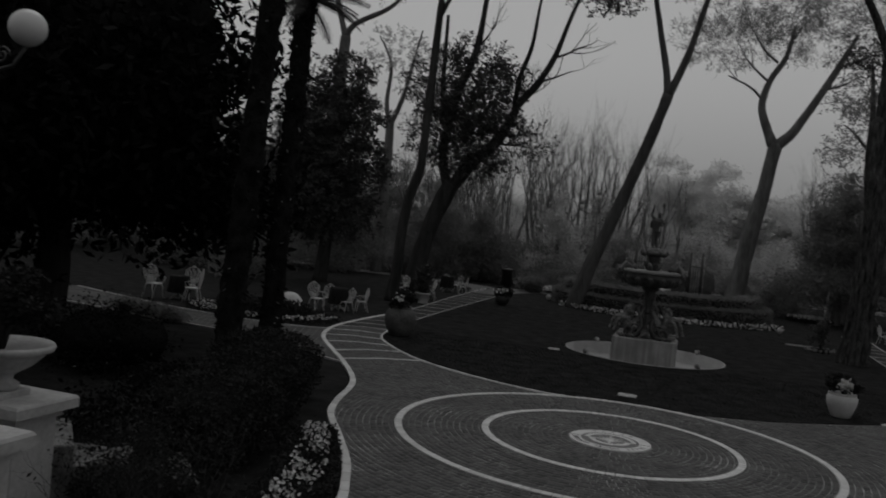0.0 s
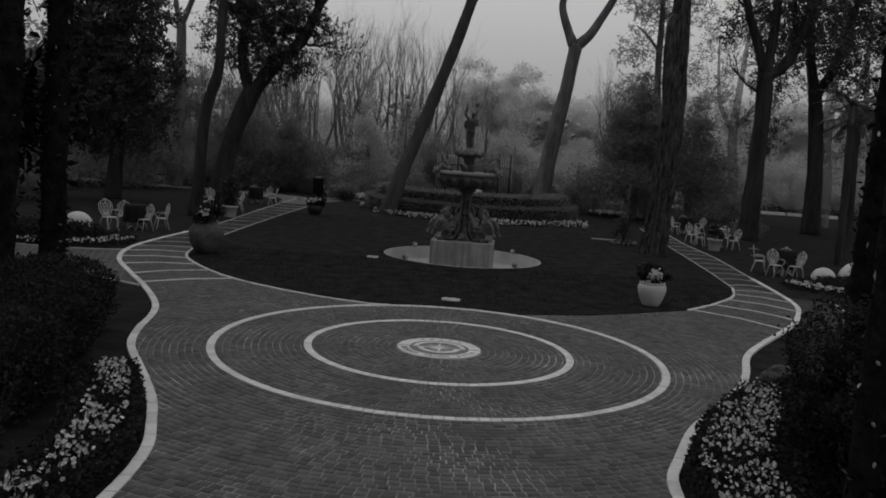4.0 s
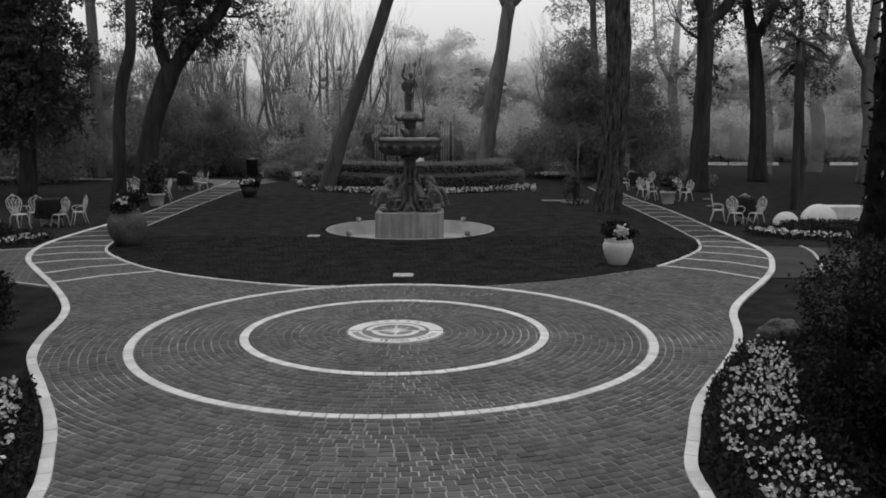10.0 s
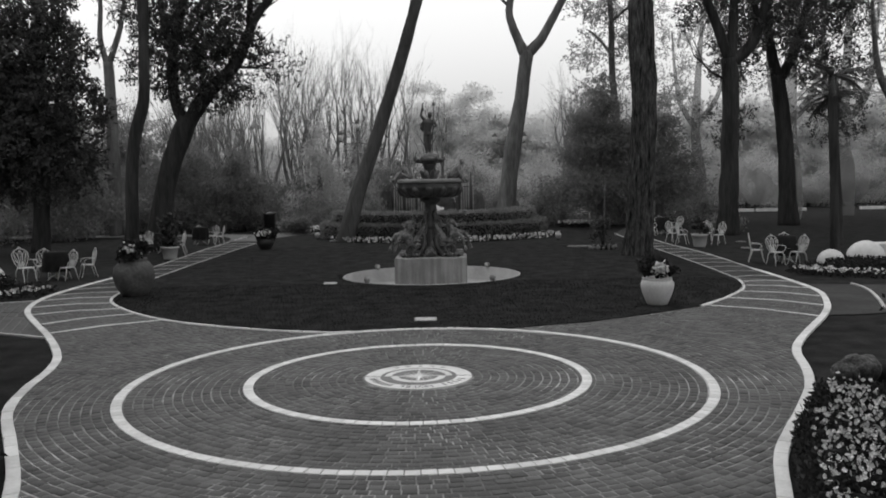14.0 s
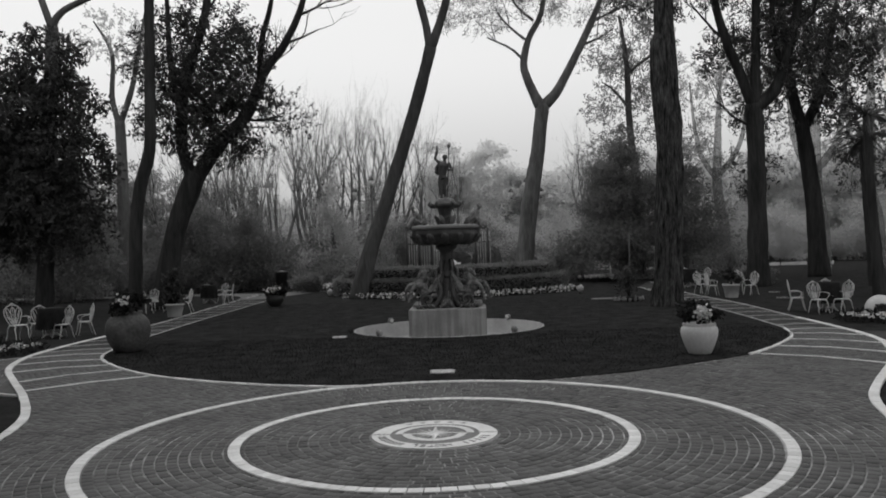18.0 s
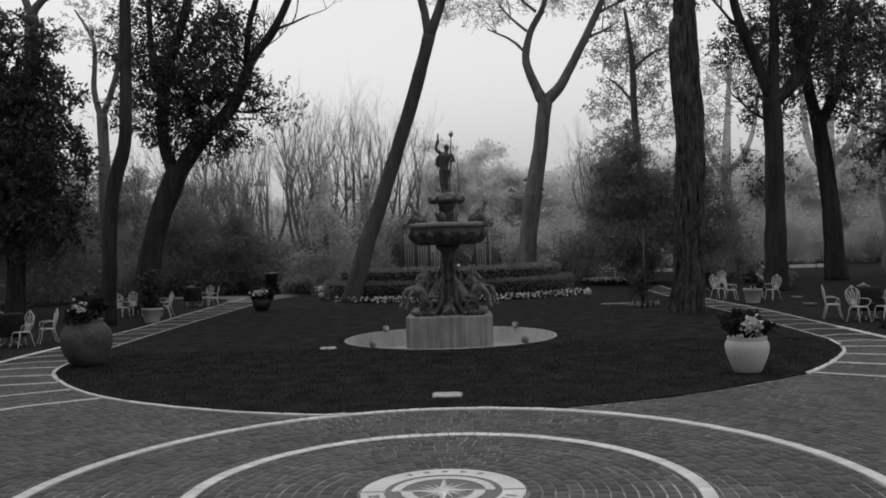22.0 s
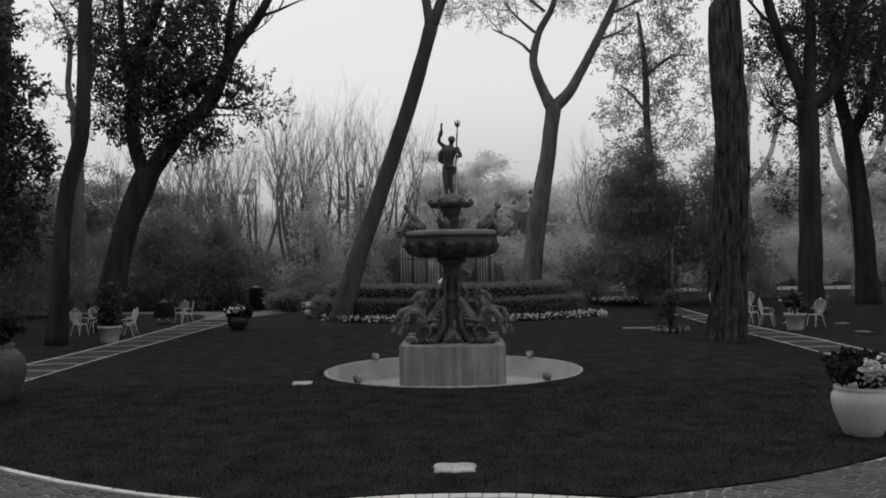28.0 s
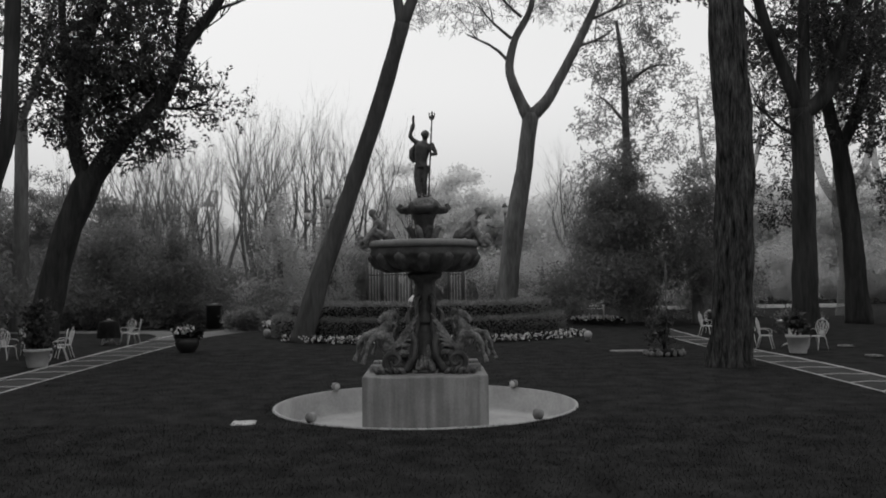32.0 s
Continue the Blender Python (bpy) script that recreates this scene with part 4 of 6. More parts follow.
statue = fused(solo("statue", g, M_BRONZE, "standing dark figure raising one arm beside a long fork", "statue", (FX, FY, 0)), 0.0115)

for a in (134, 48, 228, -48):
    c, s = math.cos(radians(a)), math.sin(radians(a))
    spot = thing("underwater_spotlight", "small round spotlight fixed on the basin's rim", "spotlight", (FX + 2.165 * c, FY + 2.165 * s, 0.025), a + 180, "basin spotlights")
    part("lamp_body", Geo().tube([(-0.03, 0, 0.07), (0.05, 0, 0.06)], [0.055, 0.07], 16), M_PLINTH, spot)
    part("lens", Geo().tube([(0.051, 0, 0.06), (0.056, 0, 0.06)], [0.052, 0.05], 16), M_GLASS, spot)
    part("foot", Geo().box((0, 0, 0.012), (0.05, 0.05, 0.03), 0.004), M_IRON, spot)


# ---- potted plants ----
def flower_tuft(n, centre, radius, size, rng):
    c = np.array(centre) + rng.normal(size=(n, 3)) * np.array(radius)
    return petals(c, size, rng)


def petals(c, size, rng):
    """Small five-petalled blooms as overlapping petals that face up and outward."""
    out = []
    nrm = rng.normal(size=(len(c), 3)) * 0.65 + (0, -0.6, 0.5)
    nrm /= np.linalg.norm(nrm, axis=1, keepdims=True)
    u = np.cross(nrm, rng.normal(size=(len(c), 3)))
    u /= np.linalg.norm(u, axis=1, keepdims=True)
    w = np.cross(nrm, u)
    s = size * rng.uniform(0.75, 1.2, (len(c), 1))
    for k in range(5):
        a = 2 * math.pi * k / 5
        d = u * math.cos(a) + w * math.sin(a)
        e = -u * math.sin(a) + w * math.cos(a)
        out.append(np.stack([c, c + d * s * 0.7 + e * s * 0.45, c + d * s + nrm * s * 0.15, c + d * s * 0.7 - e * s * 0.45], 1))
    return np.stack(out, 1).reshape(-1, 3)


def plant(parent, z, r, h, n, size, seed, flowers=0, fsize=0.03, fr=0.5, mat_leaf=None, fz=0.6):
    rng = np.random.default_rng(seed)
    cl = clumps_in((0, 0, z + h * 0.5), (r, r, h * 0.5), 14, r * 0.4, rng)
    part("foliage", leaf_mesh("foliage", cloud(cl, n, 0.3, rng), size, mat_leaf or M_LEAF_B, 0.55, rng=rng), mat_leaf or M_LEAF_B, parent, "dark leafy bedding plant")
    stem_g = Geo()
    for k in range(6):
        a = 2 * math.pi * k / 6
        stem_g.tube([(0, 0, z - 0.05), (r * 0.4 * math.cos(a), r * 0.4 * math.sin(a), z + h * 0.6)], [0.012, 0.005], 5)
    part("stems", stem_g, M_BARK, parent)
    if flowers:
        part("bloom_mass", quads("bloom_mass", flower_tuft(flowers, (0, -r * 0.95, z + h * fz), (r * fr * 0.42, r * 0.12, h * 0.17), fsize, rng), M_FLOWER), M_FLOWER, parent, "cluster of white blooms")["kind"] = "stuff"


def soil_disc(parent, r, z):
    part("soil", Geo().lathe([(r, z - 0.02), (r, z), (0.01, z + 0.01)], 20), M_SOIL_CORE, parent)


white_pot = thing("plant_pot", "round white glazed pot of dark leaves and white flowers", "plant pot", (4.03, 5.30, 0.012))
part("pot", Geo().lathe([(0.165, 0), (0.18, 0.015), (0.235, 0.14), (0.275, 0.25), (0.292, 0.34), (0.285, 0.40), (0.262, 0.435), (0.25, 0.445), (0.262, 0.46), (0.262, 0.485), (0.245, 0.49), (0.225, 0.47), (0.02, 0.45)], 48), M_POT_W, white_pot)
plant(white_pot, 0.46, 0.25, 0.38, 3000, 0.075, 1, 130, 0.027, 0.55, fz=0.5)

terra_pot = thing("plant_pot", "large dark mossy round terracotta pot with flowers on the lawn", "plant pot", (-6.38, 8.0, 0.012))
part("pot", Geo().lathe([(0.22, 0), (0.26, 0.02), (0.38, 0.22), (0.43, 0.42), (0.40, 0.60), (0.31, 0.71), (0.26, 0.74), (0.29, 0.78), (0.27, 0.80), (0.24, 0.75), (0.02, 0.72)], 40), M_POT_T, terra_pot)
plant(terra_pot, 0.76, 0.30, 0.36, 2800, 0.09, 2, 40, 0.028, 0.6, fz=0.7)

dark_pot = thing("plant_pot", "dark tapered pot with pale flowers at the lawn's edge", "plant pot", (-6.6, 21.2, 0.012))
part("pot", Geo().lathe([(0.15, 0), (0.19, 0.02), (0.27, 0.12), (0.315, 0.24), (0.31, 0.33), (0.29, 0.37), (0.31, 0.39), (0.29, 0.40), (0.26, 0.36), (0.02, 0.35)], 28), M_POT_D, dark_pot)
plant(dark_pot, 0.36, 0.32, 0.32, 1500, 0.12, 3, 60, 0.036, 1.1, fz=0.75)


def square_planter(x, y, seed, w=0.27, h=0.42, ph=1.0, pr=0.45, n=1500):
    p = thing("planter", "pale round-rimmed planter with a leafy shrub beside the path", "planter", (x, y, -0.03), 0, "pale planters")
    part("pot", Geo().lathe([(w * 0.78, 0), (w * 0.8, 0.02), (w, h * 0.82), (w * 1.12, h * 0.84), (w * 1.14, h), (w * 1.02, h), (w * 0.95, h * 0.86), (0.02, h * 0.86)], 24), M_POT_S, p)
    plant(p, h, pr, ph, n, 0.13, seed, mat_leaf=M_LEAF)


square_planter(-9.1, 18.1, 4)
square_planter(8.8, 19.0, 5, 0.25, 0.44, 0.6, 0.30, 700)
low_bed = thing("planter", "low stone-edged round planter with a thin shrub on the lawn", "planter", (5.38, 18.4, 0.012))
part("soil", Geo().lathe([(0.42, 0), (0.40, 0.10), (0.02, 0.13)], 20), M_SOIL_CORE, low_bed)
for k in range(15):
    a = 2 * math.pi * k / 15
    st = Geo().ball((0, 0, 0.05), (0.07 + 0.02 * math.sin(k * 5.1), 0.06, 0.075 + 0.02 * math.cos(k * 3.7)), 9, 6)
    for i, v in enumerate(st.v):
        w = 1 + 0.3 * noise.noise((v[0] * 14 + k * 3, v[1] * 14, v[2] * 14))
        st.v[i] = (v[0] * w, v[1] * w, max(v[2] * w, 0))
    part("stone", st, M_ROCK_P, low_bed).matrix_basis = pose(0.43 * math.cos(a), 0.43 * math.sin(a), 0, 0, 0, math.degrees(a) + 90)
plant(low_bed, 0.14, 0.38, 1.0, 800, 0.09, 6, mat_leaf=M_LEAF)
part("stake", Geo().tube([(0.05, 0, 0.1), (0.08, 0, 2.2)], [0.02, 0.015], 6), M_BARK_F, low_bed)

for (x, y), (sx, sy), tw in (((-0.06, 4.07), (0.36, 0.30), 0), ((-2.45, 9.55), (0.3, 0.3), 8), ((4.85, 19.7), (0.9, 0.5), 0), ((9.9, 17.6), (0.3, 0.3), 0), ((10.7, 20.5), (0.3, 0.3), 0)):
    rim = [(sx * 0.5 * max(-1, min(1, 1.35 * math.cos(q))) * (1 + 0.07 * math.sin(5 * q + x)), sy * 0.5 * max(-1, min(1, 1.35 * math.sin(q))) * (1 + 0.09 * math.cos(7 * q + y))) for q in np.linspace(0, 2 * math.pi, 28, endpoint=False)]
    solo("inspection_cover", Geo().prism(rim, -0.011, 0.028, 0.012), M_STONE if y < 12 else M_ROCK_P, "flat pale stone cover set into the grass", "cover", (x, y, 0.0), tw, "lawn covers", smooth=False)

for x, y in ((4.5, 23.3), (-5.57, 26.7)):
    lampb = thing("garden_light", "small white globe light standing on the lawn", "garden light", (x, y, 0.012), 0, "lawn globe lights")
    part("globe", Geo().ball((0, 0, 0.19), 0.125, 20, 14), M_BASIN, lampb)
    part("base", Geo().lathe([(0.09, 0), (0.09, 0.05), (0.06, 0.07)], 16), M_IRON, lampb)


# ---- garden furniture ----
def garden_chair(at, turn):
    ch = thing("garden_chair", "white cast-metal garden chair with a broad looped fan back", "chair", at, turn, "white garden chairs")
    part("seat", Geo().lathe([(0.20, 0.425), (0.225, 0.43), (0.23, 0.445), (0.22, 0.455), (0.01, 0.452)], 24), M_WHITE, ch)
    tilt = lambda x, z: (x, 0.19 + (z - 0.45) * 0.17, z)
    fan = [(-0.11, 0.45), (-0.19, 0.58), (-0.245, 0.74), (-0.235, 0.87), (-0.15, 0.955), (-0.06, 0.985), (0, 1.01), (0.06, 0.985), (0.15, 0.955), (0.235, 0.87), (0.245, 0.74), (0.19, 0.58), (0.11, 0.45)]
    bk = part("back_frame", Geo().tube([tilt(x, z) for x, z in fan], 0.014, 7), M_WHITE, ch)
    for k in (-1, 0, 1):
        loop = [tilt(0.11 * k * (0.5 + f) + 0.062 * math.sin(a) * (0.45 + 0.8 * f), 0.47 + 0.47 * f) for a, f in ((q, (1 - math.cos(q)) / 2 * (1.0 if k == 0 else 0.93)) for q in np.linspace(0, 2 * math.pi, 17))]
        part("back_loop", Geo().tube(loop, 0.0115, 5, cap=False), M_WHITE, bk)
    for k in (-1, 1):
        part("back_bar", Geo().tube([tilt(0.05 * k, 0.46), tilt(0.085 * k, 0.62), tilt(0.16 * k, 0.80), tilt(0.20 * k, 0.90)], 0.010, 5, cap=False), M_WHITE, bk)
    part("back_bar", Geo().tube([tilt(0, 0.45), tilt(0, 1.0)], 0.010, 5, cap=False), M_WHITE, bk)
    part("crest", Geo().tube([tilt(-0.07, 0.985), tilt(-0.035, 1.025), tilt(0, 1.04), tilt(0.035, 1.025), tilt(0.07, 0.985)], 0.014, 6), M_WHITE, bk)
    for s in (1, -1):
        part("armrest", Geo().tube([(0.20 * s, 0.235, 0.66), (0.27 * s, 0.12, 0.67), (0.285 * s, -0.05, 0.665), (0.27 * s, -0.16, 0.62), (0.235 * s, -0.17, 0.54), (0.20 * s, -0.10, 0.46)], 0.0125, 7), M_WHITE, ch)
        for y0, y1 in ((-0.15, -0.24), (0.16, 0.27)):
            part("leg", Geo().tube([(0.15 * s, y0, 0.43), (0.185 * s, y0 * 1.15, 0.34), (0.175 * s, y1 * 0.85, 0.18), (0.19 * s, y1, 0.05), (0.205 * s, y1 * 1.06, 0.0)], [0.018, 0.02, 0.014, 0.012, 0.016], 7), M_WHITE, ch)
    return ch


def table(x, y, cloth=True, r=0.29):
    tb = thing("garden_table", "round white metal garden table on a pedestal", "table", (x, y, -0.035), 0, "garden tables")
    part("tabletop", Geo().lathe([(r, 0.70), (r + 0.01, 0.715), (r, 0.73), (0.01, 0.73)], 28), M_WHITE, tb)
    part("pedestal", Geo().tube([(0, 0, 0.03), (0, 0, 0.7)], [0.04, 0.03], 10), M_WHITE, tb)
    for k in range(3):
        a = 2 * math.pi * k / 3
        part("foot", Geo().tube([(0, 0, 0.12), (0.16 * math.cos(a), 0.16 * math.sin(a), 0.09), (0.27 * math.cos(a), 0.27 * math.sin(a), 0.012)], [0.025, 0.02, 0.014], 7), M_WHITE, tb)
    if cloth:
        n, v, f = 48, [], []
        for i, (rr, z, wv) in enumerate(((0.01, 0.737, 0), (r, 0.737, 0), (r + 0.02, 0.72, 0), (r + 0.03, 0.5, 0.05), (r + 0.045, 0.22, 0.10))):
            for k in range(n):
                a = 2 * math.pi * k / n
                q = rr * (1 + wv * math.cos(9 * a))
                v.append((q * math.cos(a), q * math.sin(a), z))
        f = [(i * n + k, i * n + (k + 1) % n, (i + 1) * n + (k + 1) % n, (i + 1) * n + k) for i in range(4) for k in range(n)]
        solo("tablecloth", Geo().add(v, f), M_CLOTH, "dark cloth hanging over a round garden table", "tablecloth", (x, y, -0.035))


CHAIR = garden_chair((-10.45, 11.35, -0.035), 58)
CHAIR.matrix_basis = CHAIR.matrix_basis @ Matrix.Scale(0.87, 4)
# turn: the way the back points, from +y
for x, y, tn in ((-10.55, 12.45, 18), (-9.62, 11.85, -28), (-9.4, 12.55, -52),
                 (8.66, 13.25, 74), (8.84, 12.35, 16), (9.40, 12.35, -72), (9.44, 13.3, -14),
                 (-10.9, 20.3, 62), (-9.6, 20.6, -52), (-11.0, 21.6, 40), (-9.3, 19.6, -70),
                 (-10.62, 26.1, 12), (-9.9, 25.9, -20), (-9.45, 25.2, -68),
                 (8.62, 20.5, 58), (9.75, 20.0, -62), (9.75, 21.3, -15), (8.55, 21.6, 30),
                 (8.75, 25.6, 55), (9.9, 26.0, -55), (9.4, 27.0, 0),
                 (-14.85, 9.0, 70), (-14.15, 9.75, 5), (-13.55, 9.1, -68)):
    copy_thing(CHAIR, pose(x, y, -0.035, 0, 0, tn) @ Matrix.Scale(1.15 if x < -12 else 0.87, 4))
for x, y, c in ((-10.0, 12.05, True), (9.22, 12.8, True), (-10.3, 20.9, True), (-10.25, 25.25, True), (9.25, 20.5, False), (9.3, 26.1, True), (-14.2, 9.35, True)):
    table(x, y, c)


# ---- flower beds, spheres, hedges ----
def flower_stuff(name, label, pts_leaf, pts_bloom, lsize, fsize, seed):
    rng = np.random.default_rng(seed)
    bed = thing(name, label, "flower bed")
    part("bed_leaves", leaf_mesh("bed_leaves", pts_leaf, lsize, M_LEAF_B, 0.5, rng=rng), M_LEAF_B, bed)["kind"] = "stuff"
    part("bloom_mass", quads("bloom_mass", petals(pts_bloom, fsize, rng), M_FLOWER), M_FLOWER, bed, "many small white blooms")["kind"] = "stuff"
    return bed


def strip_points(line, inner, outer, n, z0, z1, rng, dense=0.0):
    """Places at random in the strip that runs along a line, between two distances from it."""
    i = rng.integers(0, len(line) - 1, n)
    s = rng.random((n, 1))
    p = line[i] * (1 - s) + line[i + 1] * s
    t = line[i + 1] - line[i]
    t /= np.linalg.norm(t, axis=1, keepdims=True)
    nrm = np.stack([-t[:, 1], t[:, 0]], 1)
    d = inner + (outer - inner) * rng.random((n, 1))
    xy = p + nrm * d
    patch = np.sin(xy[:, 0] * 5.1 + 1.3) * np.cos(xy[:, 1] * 4.3) + np.sin(xy[:, 0] * 11 + xy[:, 1] * 9) * 0.6
    keep = patch > dense
    z = z0 + (z1 - z0) * rng.random(n) ** 0.7
    return np.column_stack([xy, z])[keep]


rng = np.random.default_rng(21)
edge_l = kl[(kl[:, 1] > -6.6) & (kl[:, 1] < -2.6)]
edge_r = kr[(kr[:, 1] > -6.6) & (kr[:, 1] < -1.1)]


def pansies(line, n_leaf, n_bloom, width, seed):
    """A bed that widens from its far tip; leaf tufts to the kerb, blooms set back from it."""
    side = math.copysign(1, width)
    lf = strip_points(line, 0.09 * side, width * 1.35, n_leaf, -0.02, 0.22, rng, -2)
    bl = strip_points(line, 0.22 * side, width, n_bloom, 0.17, 0.30, rng, -0.55)
    tip = np.clip((line[-1, 1] - bl[:, 1]) / 2.2, 0, 1)
    off = np.abs(bl[:, 0] - np.interp(bl[:, 1], line[:, 1], line[:, 0]))
    bl = bl[off < 0.5 + abs(width) * 0.9 * tip]
    flower_stuff("flower_bed", "dense white pansies in dark leaves beside the kerb", lf, bl, 0.055, 0.0205, seed)


pansies(edge_l, 15000, 560, 0.62, 22)
pansies(edge_r, 22000, 1150, -0.86, 23)


def disc_points(c, r0, r1, n, z0, z1, rng, a0=0.0, a1=360.0):
    a = np.radians(rng.uniform(a0, a1, n))
    r = np.sqrt(rng.uniform(r0**2, r1**2, n))
    return np.column_stack([c[0] + r * np.cos(a), c[1] + r * np.sin(a), rng.uniform(z0, z1, n)])


for cx, cy in ((10.75, 10.35), (-10.9, 8.75)):
    pl_ = disc_points((0, 0), 0, 1.0, 7000, -0.02, 0.12, rng); pb = disc_points((0, 0), 0.66, 0.97, 560, 0.07, 0.15, rng)
    pin = disc_points((0, 0), 0.0, 0.62, 6000, 0.05, 0.26 if cx > 0 else 0.40, rng)
    pb = pb[pb[:, 1] < 0.2]
    for q in (pl_, pb, pin):
        q[:, 0] = q[:, 0] * 2.35 + cx
        q[:, 1] = q[:, 1] * 1.6 + cy
    flower_stuff("flower_bed", "low oval bed of white flowers in front of white spheres", np.vstack([pl_, pin]), pb, 0.08, 0.036, 24)


def sphere_light(x, y, r):
    sp = thing("globe_lamp", "large smooth white sphere resting in a flower bed", "globe lamp", (x, y, -0.035), 0, "white spheres")
    part("globe", Geo().ball((0, 0, r * 0.42), r, 40, 26), M_POT_W, sp)
    part("collar", Geo().lathe([(r * 1.0, 0), (r * 1.0, 0.04), (r * 0.93, 0.06)], 32), M_STONE, sp)


sphere_light(10.80, 11.6, 0.46)
sphere_light(9.84, 11.4, 0.33)
sphere_light(-10.95, 10.5, 0.40)
solo("white_box", Geo().box((0, 0, 0.25), (1.1, 0.6, 0.5), 0.02), M_POT_W, "white low box standing behind the spheres", "box", (12.0, 12.7, -0.03), smooth=False)

HC = (-0.25, 28.6)
hedge = thing("hedge", "low clipped dark hedge curving behind the fountain", "hedge", (-0.28, 0, 0))


def hedge_ring(r0, r1, z1, n, seed, core):
    rg = np.random.default_rng(seed)
    g = Geo()
    arc = np.radians(np.linspace(165, 375, 60))
    v, f = [], []
    for a in arc:
        c, s = math.cos(a), math.sin(a)
        for r, z in ((r0 + 0.1, 0.0), (r0 + 0.08, z1 - 0.1), (r1 - 0.08, z1 - 0.1), (r1 - 0.06, 0.0)):
            v.append((HC[0] + r * c, HC[1] + r * s, z))
    for i in range(len(arc) - 1):
        for k in range(3):
            f.append((4 * i + k, 4 * i + 4 + k, 4 * i + 5 + k, 4 * i + 1 + k))
    # near-black sheet painted in for the shade inside the hedge
    part(core, Geo().add(v, f), M_SOIL_CORE, hedge)
    p = disc_points(HC, r0, r1, n, 0.0, z1, rg, 165, 375)
    side = rg.random(n)
    p[side < 0.35, 2] = z1 + rg.normal(size=(side < 0.35).sum()) * 0.03
    out = side > 0.6
    a = np.arctan2(p[out, 1] - HC[1], p[out, 0] - HC[0])
    rr = r1 + rg.normal(size=out.sum()) * 0.04
    p[out, 0], p[out, 1] = HC[0] + rr * np.cos(a), HC[1] + rr * np.sin(a)
    part("hedge_leaves", leaf_mesh("hedge_leaves", p, 0.07, M_LEAF_M, 0.6, rng=rg), M_LEAF_M, hedge)["kind"] = "stuff"


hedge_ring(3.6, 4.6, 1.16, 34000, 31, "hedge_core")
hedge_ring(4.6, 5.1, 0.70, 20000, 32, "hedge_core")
flower_stuff("flower_border", "curved border of white flowers before the hedge", disc_points(HC, 5.15, 5.75, 7000, -0.02, 0.2, rng, 219, 332), disc_points(HC, 5.2, 5.9, 1350, 0.04, 0.24, rng, 219, 332), 0.09, 0.034, 33)
flower_stuff("flower_border", "narrow far border of pale flowers along the path", disc_points((-6.5, 33.5), 0, 1.6, 1500, 0, 0.2, rng), disc_points((-6.5, 33.5), 0, 1.5, 260, 0.15, 0.28, rng), 0.12, 0.07, 34)
flower_stuff("flower_border", "narrow far border of pale flowers along the path", disc_points((7.0, 34.5), 0, 1.2, 1200, 0, 0.2, rng), disc_points((7.0, 34.5), 0, 1.1, 180, 0.15, 0.28, rng), 0.12, 0.07, 35)


# ---- trees ----
def bark_tube(geo, pts, radii, sides=14, rough=0.06, seed=0, step=0.35):
    """A trunk or limb: a smooth line, tapered, with an uneven ribbed skin."""
    line = curve(pts, step)
    d0 = np.r_[0, np.cumsum(np.linalg.norm(np.diff(np.array(pts, float), axis=0), axis=1))]
    d1 = np.r_[0, np.cumsum(np.linalg.norm(np.diff(line, axis=0), axis=1))]
    rad = np.interp(d1 / d1[-1], d0 / d0[-1], radii)
    o = len(geo.v)
    geo.tube(line, list(rad), sides, cap=True)
    n = len(line)
    for i in range(n):
        c = Vector(line[i])
        for k in range(sides):
            v = Vector(geo.v[o + i * sides + k])
            w = 1 + rough * (noise.noise((k * 1.7 + seed, i * 0.45, seed)) * 1.4 + 0.5 * noise.noise((k * 3.1, i * 0.8, seed + 5)))
            geo.v[o + i * sides + k] = tuple(c + (v - c) * w)
    return line


def tree(name, label, trunk, limbs, crown=None, material=M_BARK, group="", ribs=18, rough=0.10):
    """trunk, limbs: (points, radii). crown: leaf places, leaf size, material, aspect, droop."""
    t = thing(name, label, "tree", group=group)
    g = Geo()
    bark_tube(g, trunk[0], trunk[1], ribs, rough, random.random() * 50)
    part("trunk", g, material, t)
    for pts, rad in limbs:
        g = Geo()
        bark_tube(g, pts, rad, 10, 0.08, random.random() * 50)
        part("limb", g, material, t)
    if crown is not None:
        pts, size, lm, asp, droop = crown
        part("crown", leaf_mesh("crown", pts, size, lm, asp, droop), lm, t)["kind"] = "stuff"
    return t


def crown_points(spec, n, small, seed, gaps=0.0, droop=0.25):
    """Leaf places: large forms (x, y, z, rx, ry, rz) filled with short leafy sprigs that point outward, with gaps between."""
    rg = np.random.default_rng(seed)
    sp = np.array(spec, float)
    per = 22
    vol = (sp[:, 3] * sp[:, 4] * sp[:, 5]) ** 0.85
    m = int(n * 1.6 / per)
    pick = rg.choice(len(sp), m, p=vol / vol.sum())
    d = rg.normal(size=(m, 3))
    d /= np.linalg.norm(d, axis=1, keepdims=True)
    p = sp[pick, :3] + d * sp[pick, 3:] * (rg.random((m, 1)) ** 0.5 * 1.05)
    f = 0.62 / max(small, 0.3)
    gap = np.array([noise.noise((q[0] * f + seed, q[1] * f, q[2] * f)) + 0.5 * noise.noise((q[0] * f * 2.7, q[1] * f * 2.7, q[2] * f * 2.7 + seed)) for q in p])
    keep = gap > gaps
    p, d = p[keep], d[keep]
    way = d + rg.normal(size=d.shape) * 0.55
    way[:, 2] -= droop
    way /= np.linalg.norm(way, axis=1, keepdims=True)
    along = rg.random((len(p), per, 1))
    side = rg.normal(size=(len(p), per, 3)) * small * 0.17 * (1.15 - along)
    return (p[:, None] + way[:, None] * along * small * 1.25 + side).reshape(-1, 3)


